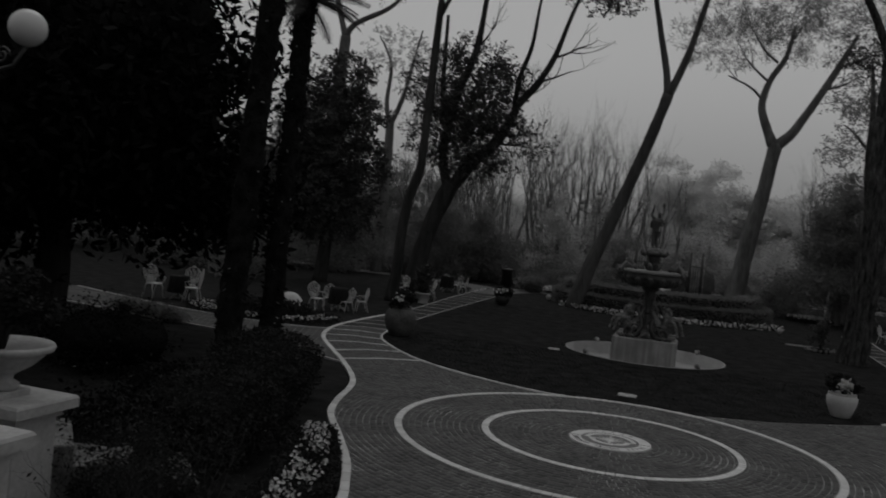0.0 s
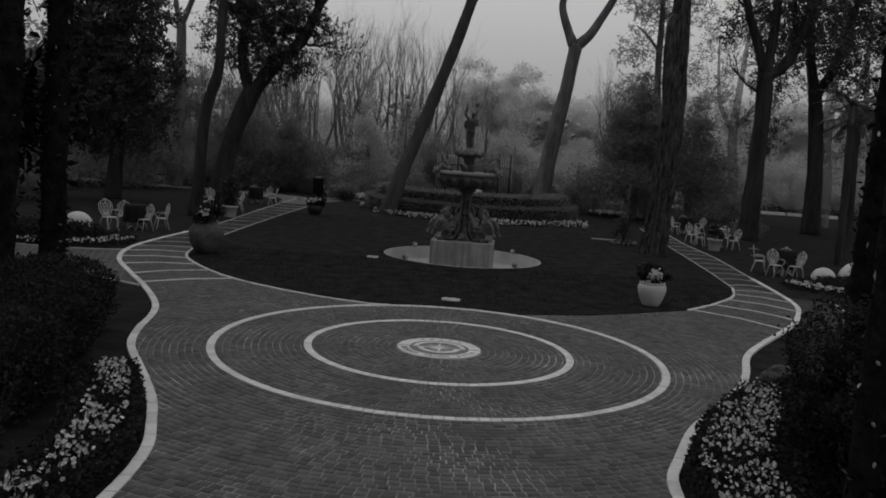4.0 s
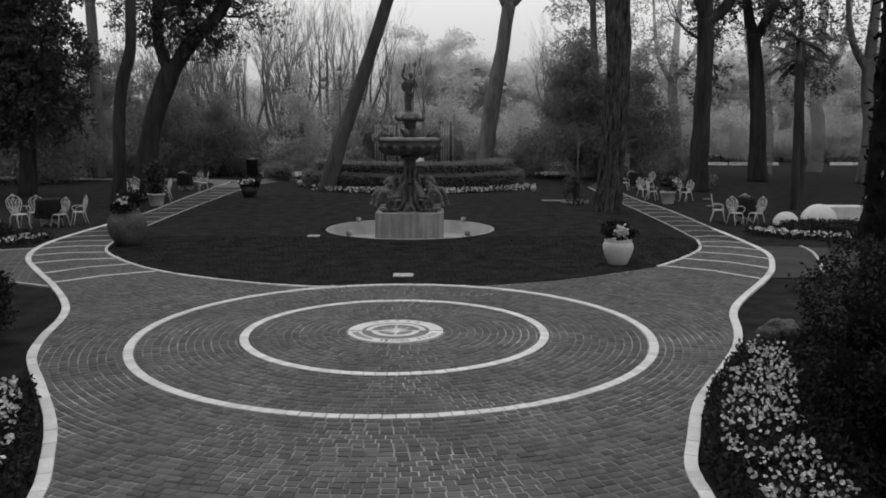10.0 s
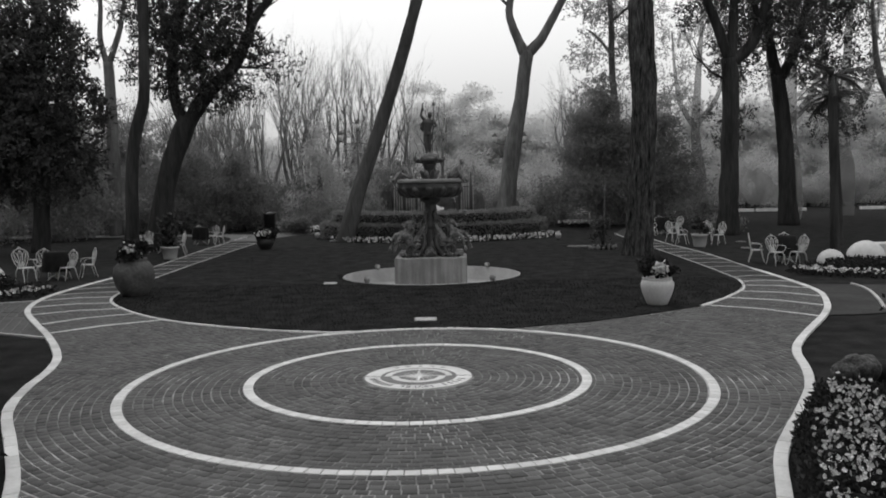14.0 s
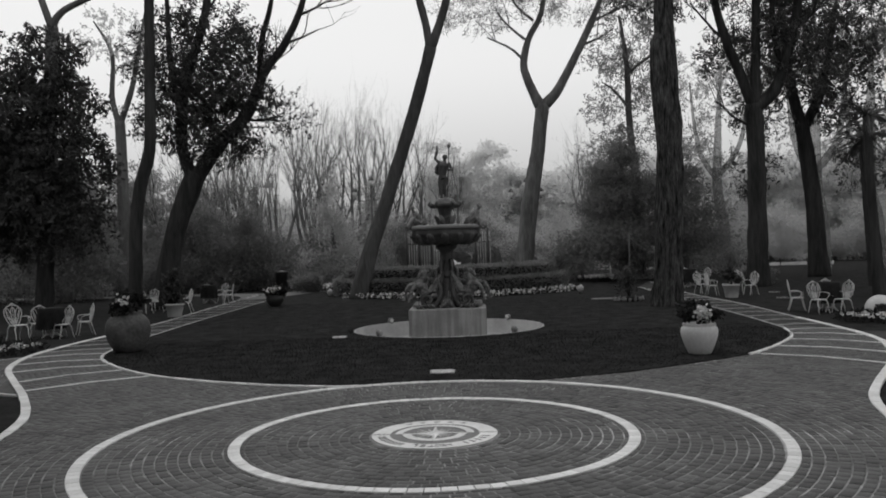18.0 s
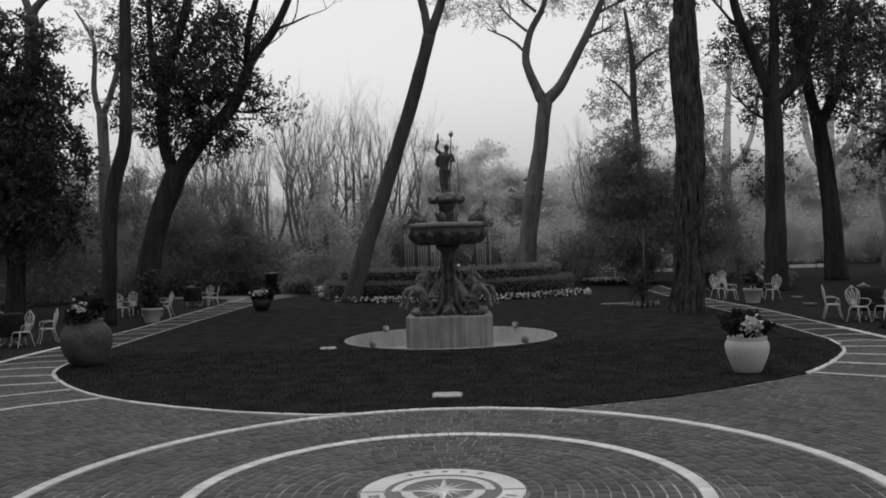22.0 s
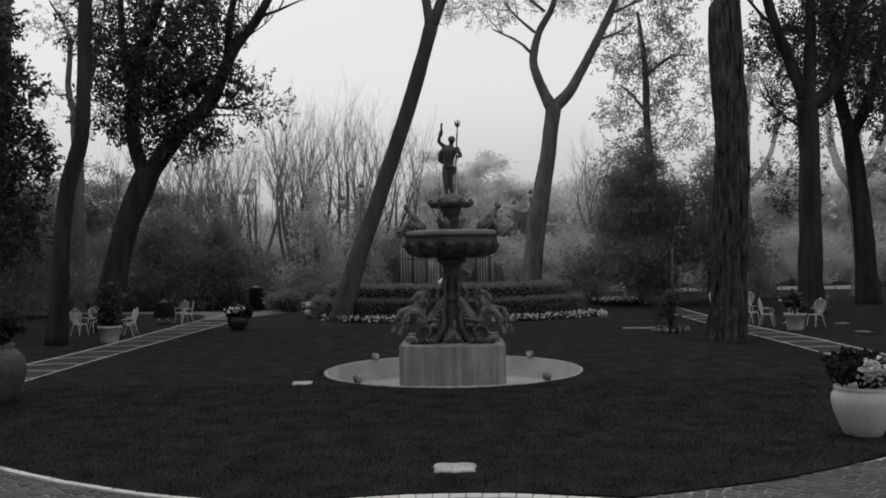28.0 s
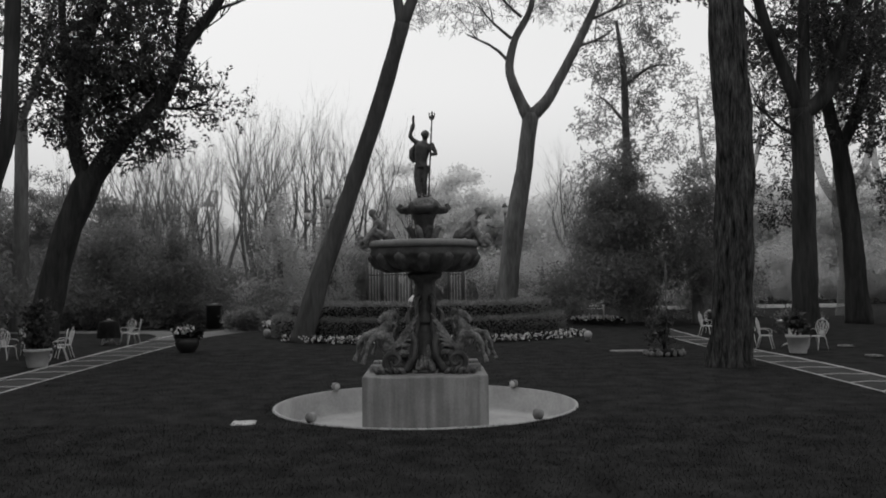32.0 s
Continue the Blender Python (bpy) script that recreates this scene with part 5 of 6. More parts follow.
def branchlets(t, starts, length, radius, depth, seed, material=M_BARK, spread=0.6, up=0.1):
    rg = np.random.default_rng(seed)
    g = Geo()
    for p, d in starts:
        twigs(g, p, d, length, radius, depth, rg, spread, up)
    part("branchwork", g, material, t)["kind"] = "stuff"


# leaning pine behind the hedge, bark lightened for mist
tree("pine_tree", "tall leaning pine with a bare dark trunk", ([(-4.12, 24.5, -0.1), (-3.54, 24.6, 1.88), (-2.96, 24.5, 3.46), (-2.35, 24.4, 5.16), (-1.70, 24.2, 7.0), (-1.16, 23.74, 8.56), (-0.85, 23.45, 9.6)], [0.37, 0.29, 0.265, 0.25, 0.24, 0.225, 0.22]),
     [([(-0.88, 23.5, 9.45), (-1.0, 23.6, 10.4), (-1.38, 23.5, 12.0), (-2.1, 23.3, 15.0)], [0.18, 0.15, 0.13, 0.08]),
      ([(-0.88, 23.5, 9.45), (-0.5, 23.5, 10.4), (0.0, 23.3, 12.0), (0.8, 23.0, 15.5)], [0.19, 0.16, 0.13, 0.08])],
     (crown_points([(-1.0, 23.3, 17.5, 4.5, 4.5, 1.4)], 16000, 0.8, 101), 0.30, M_NEEDLE, 0.12, 0.0), M_BARK_G, "garden pines", 30, 0.12)
# forked pine, far behind the fountain, mist put into its bark colour
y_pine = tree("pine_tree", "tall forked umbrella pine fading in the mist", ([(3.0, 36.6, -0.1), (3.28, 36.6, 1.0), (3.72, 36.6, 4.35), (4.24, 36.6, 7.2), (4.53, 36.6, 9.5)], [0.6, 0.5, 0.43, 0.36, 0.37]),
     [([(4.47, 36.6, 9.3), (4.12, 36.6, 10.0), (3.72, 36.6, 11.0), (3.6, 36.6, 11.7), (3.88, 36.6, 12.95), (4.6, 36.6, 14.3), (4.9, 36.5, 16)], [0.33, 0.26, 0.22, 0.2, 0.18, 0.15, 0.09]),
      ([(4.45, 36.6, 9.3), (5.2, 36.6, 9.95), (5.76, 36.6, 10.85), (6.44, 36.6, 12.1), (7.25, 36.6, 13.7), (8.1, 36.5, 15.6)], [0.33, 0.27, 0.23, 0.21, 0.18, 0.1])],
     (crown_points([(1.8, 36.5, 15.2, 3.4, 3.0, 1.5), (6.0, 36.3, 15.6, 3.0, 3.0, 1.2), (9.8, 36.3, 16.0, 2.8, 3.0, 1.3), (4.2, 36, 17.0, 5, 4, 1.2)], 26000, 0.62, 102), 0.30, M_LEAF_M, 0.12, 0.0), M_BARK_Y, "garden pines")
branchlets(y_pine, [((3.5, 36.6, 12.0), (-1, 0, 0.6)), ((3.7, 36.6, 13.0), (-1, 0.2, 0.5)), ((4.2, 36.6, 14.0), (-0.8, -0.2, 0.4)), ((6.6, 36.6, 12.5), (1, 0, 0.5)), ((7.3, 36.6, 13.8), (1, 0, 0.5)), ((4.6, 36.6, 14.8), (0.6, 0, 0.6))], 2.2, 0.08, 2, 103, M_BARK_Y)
# big trunk by the path
c_tree = tree("pine_tree", "massive furrowed pine trunk standing at the lawn's edge", ([(5.98, 15.75, -0.1), (5.99, 15.72, 0.25), (6.02, 15.7, 0.8), (6.08, 15.7, 2.0), (6.16, 15.7, 4.0), (6.15, 15.7, 5.6), (6.15, 15.72, 7.0), (6.13, 15.72, 8.2), (6.15, 15.7, 10.5), (6.3, 15.6, 14)], [0.50, 0.43, 0.385, 0.36, 0.355, 0.33, 0.28, 0.255, 0.225, 0.17]),
     [([(6.06, 15.66, 4.2), (5.98, 15.6, 5.6), (5.92, 15.56, 6.8), (5.90, 15.55, 7.5), (5.93, 15.56, 7.72)], [0.22, 0.26, 0.27, 0.23, 0.09]),
      ([(6.1, 15.7, 9.5), (5.4, 15.5, 11), (4.2, 15.2, 13)], [0.16, 0.12, 0.06]), ([(6.2, 15.6, 11), (7.4, 15.5, 12.4), (9, 15.2, 13.6)], [0.16, 0.12, 0.06])],
     (crown_points([(6.5, 16.5, 14.6, 5.0, 4.5, 1.6)], 22000, 0.8, 104), 0.30, M_NEEDLE, 0.12, 0.0), material=M_BARK_C, group="garden pines", ribs=46, rough=0.2)
# slim trunk and the leafy forked tree on the other side
tree("pine_tree", "slender bent dark trunk on the lawn", ([(-10.15, 17.4, -0.1), (-10.05, 17.4, 1.2), (-9.98, 17.4, 2.8), (-9.8, 17.4, 4.1), (-9.48, 17.4, 5.2), (-9.4, 17.4, 7.2), (-9.35, 17.4, 9.3), (-9.2, 17.3, 14)], [0.27, 0.21, 0.195, 0.19, 0.18, 0.165, 0.155, 0.09]),
     [([(-9.3, 17.4, 11), (-8.6, 17.3, 12.5), (-8.2, 17.2, 14)], [0.1, 0.08, 0.04])],
     (crown_points([(-9.2, 17.3, 15, 3.0, 3.0, 1.2)], 8000, 0.7, 105), 0.28, M_NEEDLE, 0.12, 0.0), group="garden pines")
e_tree = tree("oak_tree", "leaning evergreen oak with a thick dark crown", ([(-11.25, 22.7, -0.1), (-11.05, 22.7, 1.0), (-10.55, 22.7, 3.1), (-9.95, 22.7, 4.6), (-9.75, 22.7, 5.0)], [0.48, 0.40, 0.37, 0.38, 0.36]),
     [([(-9.85, 22.7, 4.7), (-8.9, 22.6, 6.0), (-7.85, 22.6, 7.0), (-7.05, 22.5, 8.6), (-6.3, 22.5, 9.6), (-5.65, 22.5, 10.8), (-5.0, 22.4, 12.8), (-4.2, 22.4, 14.6)], [0.30, 0.27, 0.24, 0.17, 0.14, 0.12, 0.08, 0.03]),
      ([(-7.2, 22.5, 8.4), (-7.1, 22.5, 9.8), (-6.7, 22.5, 11.2), (-6.5, 22.4, 13), (-6.2, 22.4, 15)], [0.13, 0.11, 0.09, 0.06, 0.02]),
      ([(-9.9, 22.7, 4.8), (-10.25, 22.7, 5.8), (-10.25, 22.7, 7.1), (-9.95, 22.6, 8.7), (-9.2, 22.6, 11.0), (-8.9, 22.5, 13.5), (-8.5, 22.5, 16)], [0.26, 0.22, 0.2, 0.18, 0.15, 0.10, 0.03]),
      ([(-10.2, 22.7, 7.0), (-10.6, 22.7, 9.0), (-10.7, 22.7, 12.5)], [0.13, 0.11, 0.07])],
     (crown_points([(-9.7, 22.6, 7.6, 1.8, 1.7, 1.9), (-8.7, 22.6, 8.9, 1.8, 1.6, 1.5), (-10.7, 22.6, 9.3, 1.5, 1.4, 1.5), (-9.6, 22.6, 10.6, 1.7, 1.4, 0.9), (-6.8, 22.5, 7.5, 0.75, 0.9, 0.75), (-6.75, 22.4, 6.2, 0.4, 0.5, 0.75), (-5.8, 22.4, 6.7, 0.5, 0.5, 0.45), (-7.9, 22.5, 6.0, 0.8, 0.8, 0.45), (-9.3, 22.6, 5.9, 1.0, 1.0, 0.6), (-11.2, 22.6, 7.0, 0.9, 0.9, 0.7), (-8.9, 22.6, 7.4, 2.0, 1.7, 1.9), (-8.0, 22.5, 9.9, 1.5, 1.3, 1.1), (-4.3, 22.4, 13.9, 1.7, 1.2, 0.9), (-6.3, 22.4, 14.8, 1.5, 1.2, 0.9), (-8.6, 22.4, 15.4, 1.9, 1.4, 1.0), (-3.2, 22.4, 12.9, 0.9, 0.8, 0.5)], 56000, 0.42, 106, -0.05), 0.115, M_LEAF, 0.55, 0.3))
branchlets(e_tree, [((-7.0, 22.5, 8.6), (0.6, 0, 0.5)), ((-6.3, 22.5, 9.6), (0.8, 0, 0.2)), ((-5.7, 22.5, 10.7), (0.7, 0, 0.3)), ((-9.2, 22.6, 11), (0.5, 0, 0.6)), ((-7.9, 22.6, 7.0), (0.6, 0, -0.2)), ((-10.2, 22.6, 7.5), (-0.7, 0, 0.5))], 1.5, 0.06, 2, 107)
# dark broad-leaved tree
tree("magnolia_tree", "dense dark evergreen tree with glossy leaves", ([(-15.6, 22.4, -0.1), (-15.5, 22.4, 1.5), (-15.3, 22.4, 4.5), (-15.2, 22.4, 9.0)], [0.36, 0.3, 0.26, 0.1]), [],
     (crown_points([(-15.4, 22.4, 3.6, 2.1, 2.0, 1.5), (-15.3, 22.4, 5.5, 2.2, 2.0, 1.5), (-15.2, 22.4, 7.5, 1.8, 1.7, 1.4), (-15.2, 22.4, 9.3, 1.2, 1.2, 1.2), (-17.2, 22.4, 4.5, 2.0, 1.8, 2.2), (-17.0, 22.4, 7.5, 1.5, 1.5, 1.8)], 46000, 0.5, 108, -0.2), 0.19, M_LEAF, 0.42, 0.2))
# group on the other side
g_tree = tree("oak_tree", "tall forked tree with upright dark limbs", ([(11.75, 25.2, -0.1), (11.8, 25.2, 1.0), (11.85, 25.2, 3.4), (11.82, 25.1, 6.0), (11.72, 25.0, 7.2)], [0.50, 0.40, 0.35, 0.33, 0.32]),
     [([(11.75, 25, 7.0), (11.2, 25, 8.6), (10.75, 25, 9.8), (10.35, 25, 11.5), (10.0, 25, 15)], [0.22, 0.19, 0.17, 0.15, 0.08]),
      ([(11.8, 25, 7.0), (12.6, 25, 7.7), (13.2, 25, 9.3), (13.6, 25, 11), (14.2, 25, 15)], [0.26, 0.24, 0.2, 0.18, 0.08]),
      ([(11.8, 25, 7.1), (11.9, 25, 9), (12.1, 25.2, 12), (12.3, 25.2, 15.5)], [0.22, 0.18, 0.15, 0.08]),
      ([(12.9, 25, 8.6), (12.6, 25, 10.5), (12.9, 25, 13.5)], [0.13, 0.11, 0.06])],
     (crown_points([(12.0, 25.2, 14.6, 3.2, 3.0, 1.6), (13.6, 25.4, 11.5, 1.5, 1.5, 1.3), (10.9, 25.2, 12.6, 1.4, 1.4, 1.2), (14.4, 25.6, 8.6, 1.2, 1.2, 1.0), (8.4, 25.0, 11.9, 2.4, 2.0, 0.8), (12.6, 25.6, 9.6, 1.6, 1.4, 1.3), (10.6, 25.4, 9.2, 0.9, 0.9, 0.8), (14.6, 25.6, 12.8, 2.0, 1.6, 1.6)], 46000, 0.5, 109, -0.16), 0.12, M_LEAF, 0.55, 0.3), M_BARK)
branchlets(g_tree, [((11.9, 25, 6.2), (-1, 0, 0.15)), ((10.7, 25, 9.8), (-0.7, 0, 0.6)), ((13.4, 25, 10), (0.8, 0, 0.3)), ((13.6, 25, 11), (0.8, 0.2, 0.5)), ((12, 25, 12), (0.5, 0, 0.8))], 2.0, 0.07, 2, 110)
tree("oak_tree", "broad dark tree with foliage to its lower limbs", ([(17.0, 32.0, -0.1), (16.95, 32, 1.2), (16.8, 32, 4.0), (16.4, 32, 7.3)], [0.52, 0.42, 0.37, 0.33]),
     [([(16.4, 32, 7.1), (15.9, 32, 9.5), (15.5, 32, 14)], [0.28, 0.22, 0.1]), ([(16.5, 32, 7.1), (17.4, 32, 9), (18.2, 32, 13)], [0.28, 0.22, 0.1])],
     (crown_points([(16.5, 32, 11.5, 3.4, 3, 2.2), (18.6, 31.5, 8.5, 1.9, 2, 2.2), (14.6, 32, 8.3, 1.5, 1.5, 1.6), (19, 31.5, 5.4, 1.4, 1.4, 1.2), (14.2, 33, 5.2, 1.2, 1.2, 1.0), (17.4, 32, 9.4, 2.0, 2, 1.4), (19.5, 31.8, 12, 2.4, 2, 2)], 36000, 0.55, 111, -0.12), 0.14, M_LEAF, 0.5, 0.3), M_BARK)
# beyond y 33 stronger haze is painted in through paler leaf and bark
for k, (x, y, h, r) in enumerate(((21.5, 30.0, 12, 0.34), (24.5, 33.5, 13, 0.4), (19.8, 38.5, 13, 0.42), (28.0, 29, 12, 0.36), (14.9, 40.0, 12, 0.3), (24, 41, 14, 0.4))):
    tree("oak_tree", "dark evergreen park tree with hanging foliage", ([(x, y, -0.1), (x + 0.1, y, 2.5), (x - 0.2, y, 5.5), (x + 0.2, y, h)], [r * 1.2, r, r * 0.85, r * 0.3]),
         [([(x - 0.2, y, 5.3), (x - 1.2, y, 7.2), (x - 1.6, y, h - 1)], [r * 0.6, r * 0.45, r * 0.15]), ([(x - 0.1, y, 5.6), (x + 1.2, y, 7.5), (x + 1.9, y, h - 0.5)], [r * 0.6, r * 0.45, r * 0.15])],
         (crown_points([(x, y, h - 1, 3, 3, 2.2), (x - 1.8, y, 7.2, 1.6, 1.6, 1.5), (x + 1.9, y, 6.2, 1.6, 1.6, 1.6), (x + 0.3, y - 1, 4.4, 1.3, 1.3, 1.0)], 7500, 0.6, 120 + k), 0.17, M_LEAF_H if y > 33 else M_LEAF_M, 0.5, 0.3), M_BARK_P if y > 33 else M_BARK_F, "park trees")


def conifer(x, y, h, r, n, leafm, label, name="conifer", z0=0.4, seed=0, barkm=None):
    rg = np.random.default_rng(seed + 900)
    m = 46
    zz = z0 + (h - z0) * rg.random(m) ** 1.15
    rr = r * (1 - (zz - z0) / (h - z0)) ** 0.7 + 0.25
    a = rg.uniform(0, 2 * math.pi, m)
    q = rr * rg.uniform(0.25, 0.85, m)
    s = 0.34 * rr + 0.25
    cl = np.column_stack([x + q * np.cos(a), y + q * np.sin(a), zz, s * 1.2, s * 1.2, s * 0.8])
    t = tree(name, label, ([(x, y, -0.1), (x, y, h * 0.4), (x, y, h * 0.62)], [0.12 + h * 0.018, 0.1 + h * 0.01, 0.03]), [], (cloud(cl, int(n * 1.15), 0.3, rg), 0.12 + 0.012 * h, leafm, 0.4, 0.3), barkm or (M_BARK if leafm in (M_LEAF_D, M_LEAF) else M_BARK_F))
    if leafm not in (M_LEAF_D, M_LEAF):
        return
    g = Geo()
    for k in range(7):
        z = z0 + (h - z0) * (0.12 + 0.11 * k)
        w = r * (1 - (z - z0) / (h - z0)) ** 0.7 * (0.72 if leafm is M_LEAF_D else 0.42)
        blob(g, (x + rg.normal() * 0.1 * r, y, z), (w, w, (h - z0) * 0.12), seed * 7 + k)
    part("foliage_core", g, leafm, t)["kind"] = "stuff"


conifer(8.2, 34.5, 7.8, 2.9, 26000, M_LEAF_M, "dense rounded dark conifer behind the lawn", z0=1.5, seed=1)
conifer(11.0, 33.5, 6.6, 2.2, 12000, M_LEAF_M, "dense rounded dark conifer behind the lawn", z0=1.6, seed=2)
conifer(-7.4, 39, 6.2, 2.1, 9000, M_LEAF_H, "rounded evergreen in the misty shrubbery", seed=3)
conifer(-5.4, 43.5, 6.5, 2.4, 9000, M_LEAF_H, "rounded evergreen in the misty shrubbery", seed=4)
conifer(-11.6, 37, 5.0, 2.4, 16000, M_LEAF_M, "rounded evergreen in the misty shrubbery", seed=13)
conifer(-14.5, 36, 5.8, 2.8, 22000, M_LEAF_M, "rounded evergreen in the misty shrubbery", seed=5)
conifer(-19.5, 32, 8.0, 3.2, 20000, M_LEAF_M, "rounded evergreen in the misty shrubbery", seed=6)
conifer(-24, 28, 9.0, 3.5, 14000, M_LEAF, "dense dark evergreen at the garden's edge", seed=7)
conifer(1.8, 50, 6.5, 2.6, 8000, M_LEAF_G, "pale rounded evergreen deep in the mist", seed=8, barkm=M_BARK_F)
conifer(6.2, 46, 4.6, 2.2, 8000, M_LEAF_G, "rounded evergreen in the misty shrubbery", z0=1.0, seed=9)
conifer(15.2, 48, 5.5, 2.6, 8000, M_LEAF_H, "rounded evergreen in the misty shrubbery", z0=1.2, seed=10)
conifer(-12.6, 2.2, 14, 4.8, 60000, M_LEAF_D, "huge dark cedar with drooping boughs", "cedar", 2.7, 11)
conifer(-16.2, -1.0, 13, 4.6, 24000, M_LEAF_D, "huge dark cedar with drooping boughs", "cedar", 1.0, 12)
thin = tree("thin_tree", "thin straggling evergreen half lost in mist", ([(10.6, 42, -0.1), (10.5, 42, 5), (10.2, 42, 9), (10.15, 42, 12.5), (9.8, 42, 15.5)], [0.3, 0.24, 0.2, 0.17, 0.08]),
     [([(10.2, 42, 10), (9.2, 42, 11.2), (8.6, 42, 11.6)], [0.1, 0.07, 0.03]), ([(10.15, 42, 12), (11.5, 42, 13), (12.6, 42, 13.1)], [0.1, 0.07, 0.03])],
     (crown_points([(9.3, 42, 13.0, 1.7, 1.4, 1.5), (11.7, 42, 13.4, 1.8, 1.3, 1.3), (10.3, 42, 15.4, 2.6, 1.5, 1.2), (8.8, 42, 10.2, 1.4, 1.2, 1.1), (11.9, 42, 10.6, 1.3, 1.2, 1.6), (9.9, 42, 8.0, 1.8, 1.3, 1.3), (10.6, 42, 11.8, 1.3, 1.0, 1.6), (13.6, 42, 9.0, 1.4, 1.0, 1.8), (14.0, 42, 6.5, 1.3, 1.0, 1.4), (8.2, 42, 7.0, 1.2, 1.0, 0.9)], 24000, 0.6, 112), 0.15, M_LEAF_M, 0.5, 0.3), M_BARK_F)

tree("pale_tree", "pale half-bare tree in the mist with a thin crown", ([(-17.4, 34, -0.1), (-17.35, 34, 4), (-17.35, 34, 6.5), (-17.4, 34, 9.0)], [0.36, 0.3, 0.27, 0.24]),
     [([(-17.4, 34, 8.8), (-17.75, 34, 10.2), (-17.7, 34, 12.5), (-18.6, 34, 14.2)], [0.17, 0.14, 0.1, 0.04]), ([(-17.4, 34, 8.8), (-16.7, 34, 10.7), (-16.3, 34, 12.7), (-15.9, 34, 14.6)], [0.17, 0.14, 0.1, 0.04])],
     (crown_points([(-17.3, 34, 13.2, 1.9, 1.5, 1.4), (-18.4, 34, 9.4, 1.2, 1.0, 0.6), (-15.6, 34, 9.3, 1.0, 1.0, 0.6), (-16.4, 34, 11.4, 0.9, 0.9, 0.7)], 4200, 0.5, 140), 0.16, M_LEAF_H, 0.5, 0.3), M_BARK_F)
tree("pine_tree", "tall forked pine rising behind the dark evergreen", ([(-22.3, 36, -0.1), (-22.2, 36, 7.4), (-21.85, 36, 12.9), (-21.8, 36, 14.6)], [0.5, 0.42, 0.34, 0.32]),
     [([(-21.8, 36, 14.5), (-22.5, 36, 16.7), (-23, 36, 19)], [0.2, 0.17, 0.08]), ([(-21.8, 36, 14.5), (-21.2, 36, 15.4), (-18.9, 36, 16.5), (-17.5, 36, 18)], [0.22, 0.18, 0.14, 0.07])],
     (crown_points([(-21, 36, 19, 4.5, 3.5, 1.3)], 9000, 0.7, 141), 0.28, M_LEAF_M, 0.12, 0.0), M_BARK_F, "garden pines")

# bare winter trees in the mist: several bowed stems, each carrying many upright shoots
# their mist is painted: lightened bark, half-transparent twigs
for k, (x, y, h) in enumerate(((-9.5, 46, 12.8), (-12.4, 44, 11.0), (-7.0, 48, 13.2), (-4.8, 46, 11.2), (-15.0, 47, 10.6), (-10.8, 50, 13.0), (-17.0, 43, 9.6), (-8.0, 43.5, 10.6), (-1.6, 50, 9.6), (11.5, 58, 12), (-6.0, 52, 12.5), (-13.2, 40, 8.8), (-19.5, 47, 10.0), (-14.0, 50, 11.0), (-17.5, 51, 11.0))):
    rg = np.random.default_rng(200 + k)
    bt = thing("bare_tree", "leafless pale winter tree standing in mist", "tree", group="bare trees")
    g = Geo()
    for s in range(4 if h > 10.2 else 3):
        side = rg.uniform(-1, 1)
        lean = Vector((side * 0.75, rg.normal() * 0.25, 1)).normalized()
        pts = [Vector((x + side * 0.25, y + rg.normal() * 0.2, -0.1))]
        for i in range(6):
            lean = (lean + Vector((rg.normal() * 0.09 - side * 0.07, rg.normal() * 0.06, 0.10))).normalized()
            pts.append(pts[-1] + lean * h * 0.10)
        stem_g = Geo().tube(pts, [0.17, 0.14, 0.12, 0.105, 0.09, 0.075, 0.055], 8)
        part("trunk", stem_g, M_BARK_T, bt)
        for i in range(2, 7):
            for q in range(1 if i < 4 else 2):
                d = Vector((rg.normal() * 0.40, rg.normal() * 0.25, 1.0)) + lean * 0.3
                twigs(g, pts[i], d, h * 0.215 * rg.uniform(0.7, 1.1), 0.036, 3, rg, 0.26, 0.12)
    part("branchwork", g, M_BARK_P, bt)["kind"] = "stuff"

# far pines, a line of woods all round, mist put into the colours
def woods(label, spots, n_each, leafm, seed, size=0.3, low=True, heart=0.0, barkm=M_BARK_F):
    rg = np.random.default_rng(seed)
    w = thing("far_woods", label, "woods", kind="stuff")
    tr, core, pts = Geo(), Geo(), []
    for x, y, h, r in spots:
        tr.tube([(x, y, -0.1), (x + rg.normal() * 0.2, y, h * 0.6)], [0.2, 0.08], 6)
        cl = clumps_in((x, y, h * 0.68), (r, r, h * 0.27), 30, r * 0.32, rg)
        if low:
            cl = np.vstack([cl, clumps_in((x, y, h * 0.28), (r * 1.15, r, h * 0.28), 12, r * 0.4, rg)])
        if heart:
            blob(core, (x, y, h * 0.33), (r * heart, r * heart, h * 0.26), rg.random() * 90, 16)
        pts.append(cloud(cl, n_each, 0.2, rg))
    part("trunks", tr, barkm, w)["kind"] = "stuff"
    if heart:
        part("foliage_core", core, leafm, w)["kind"] = "stuff"
    part("foliage", leaf_mesh("foliage", np.vstack(pts), size, leafm, 0.45, rng=rg), leafm, w)["kind"] = "stuff"


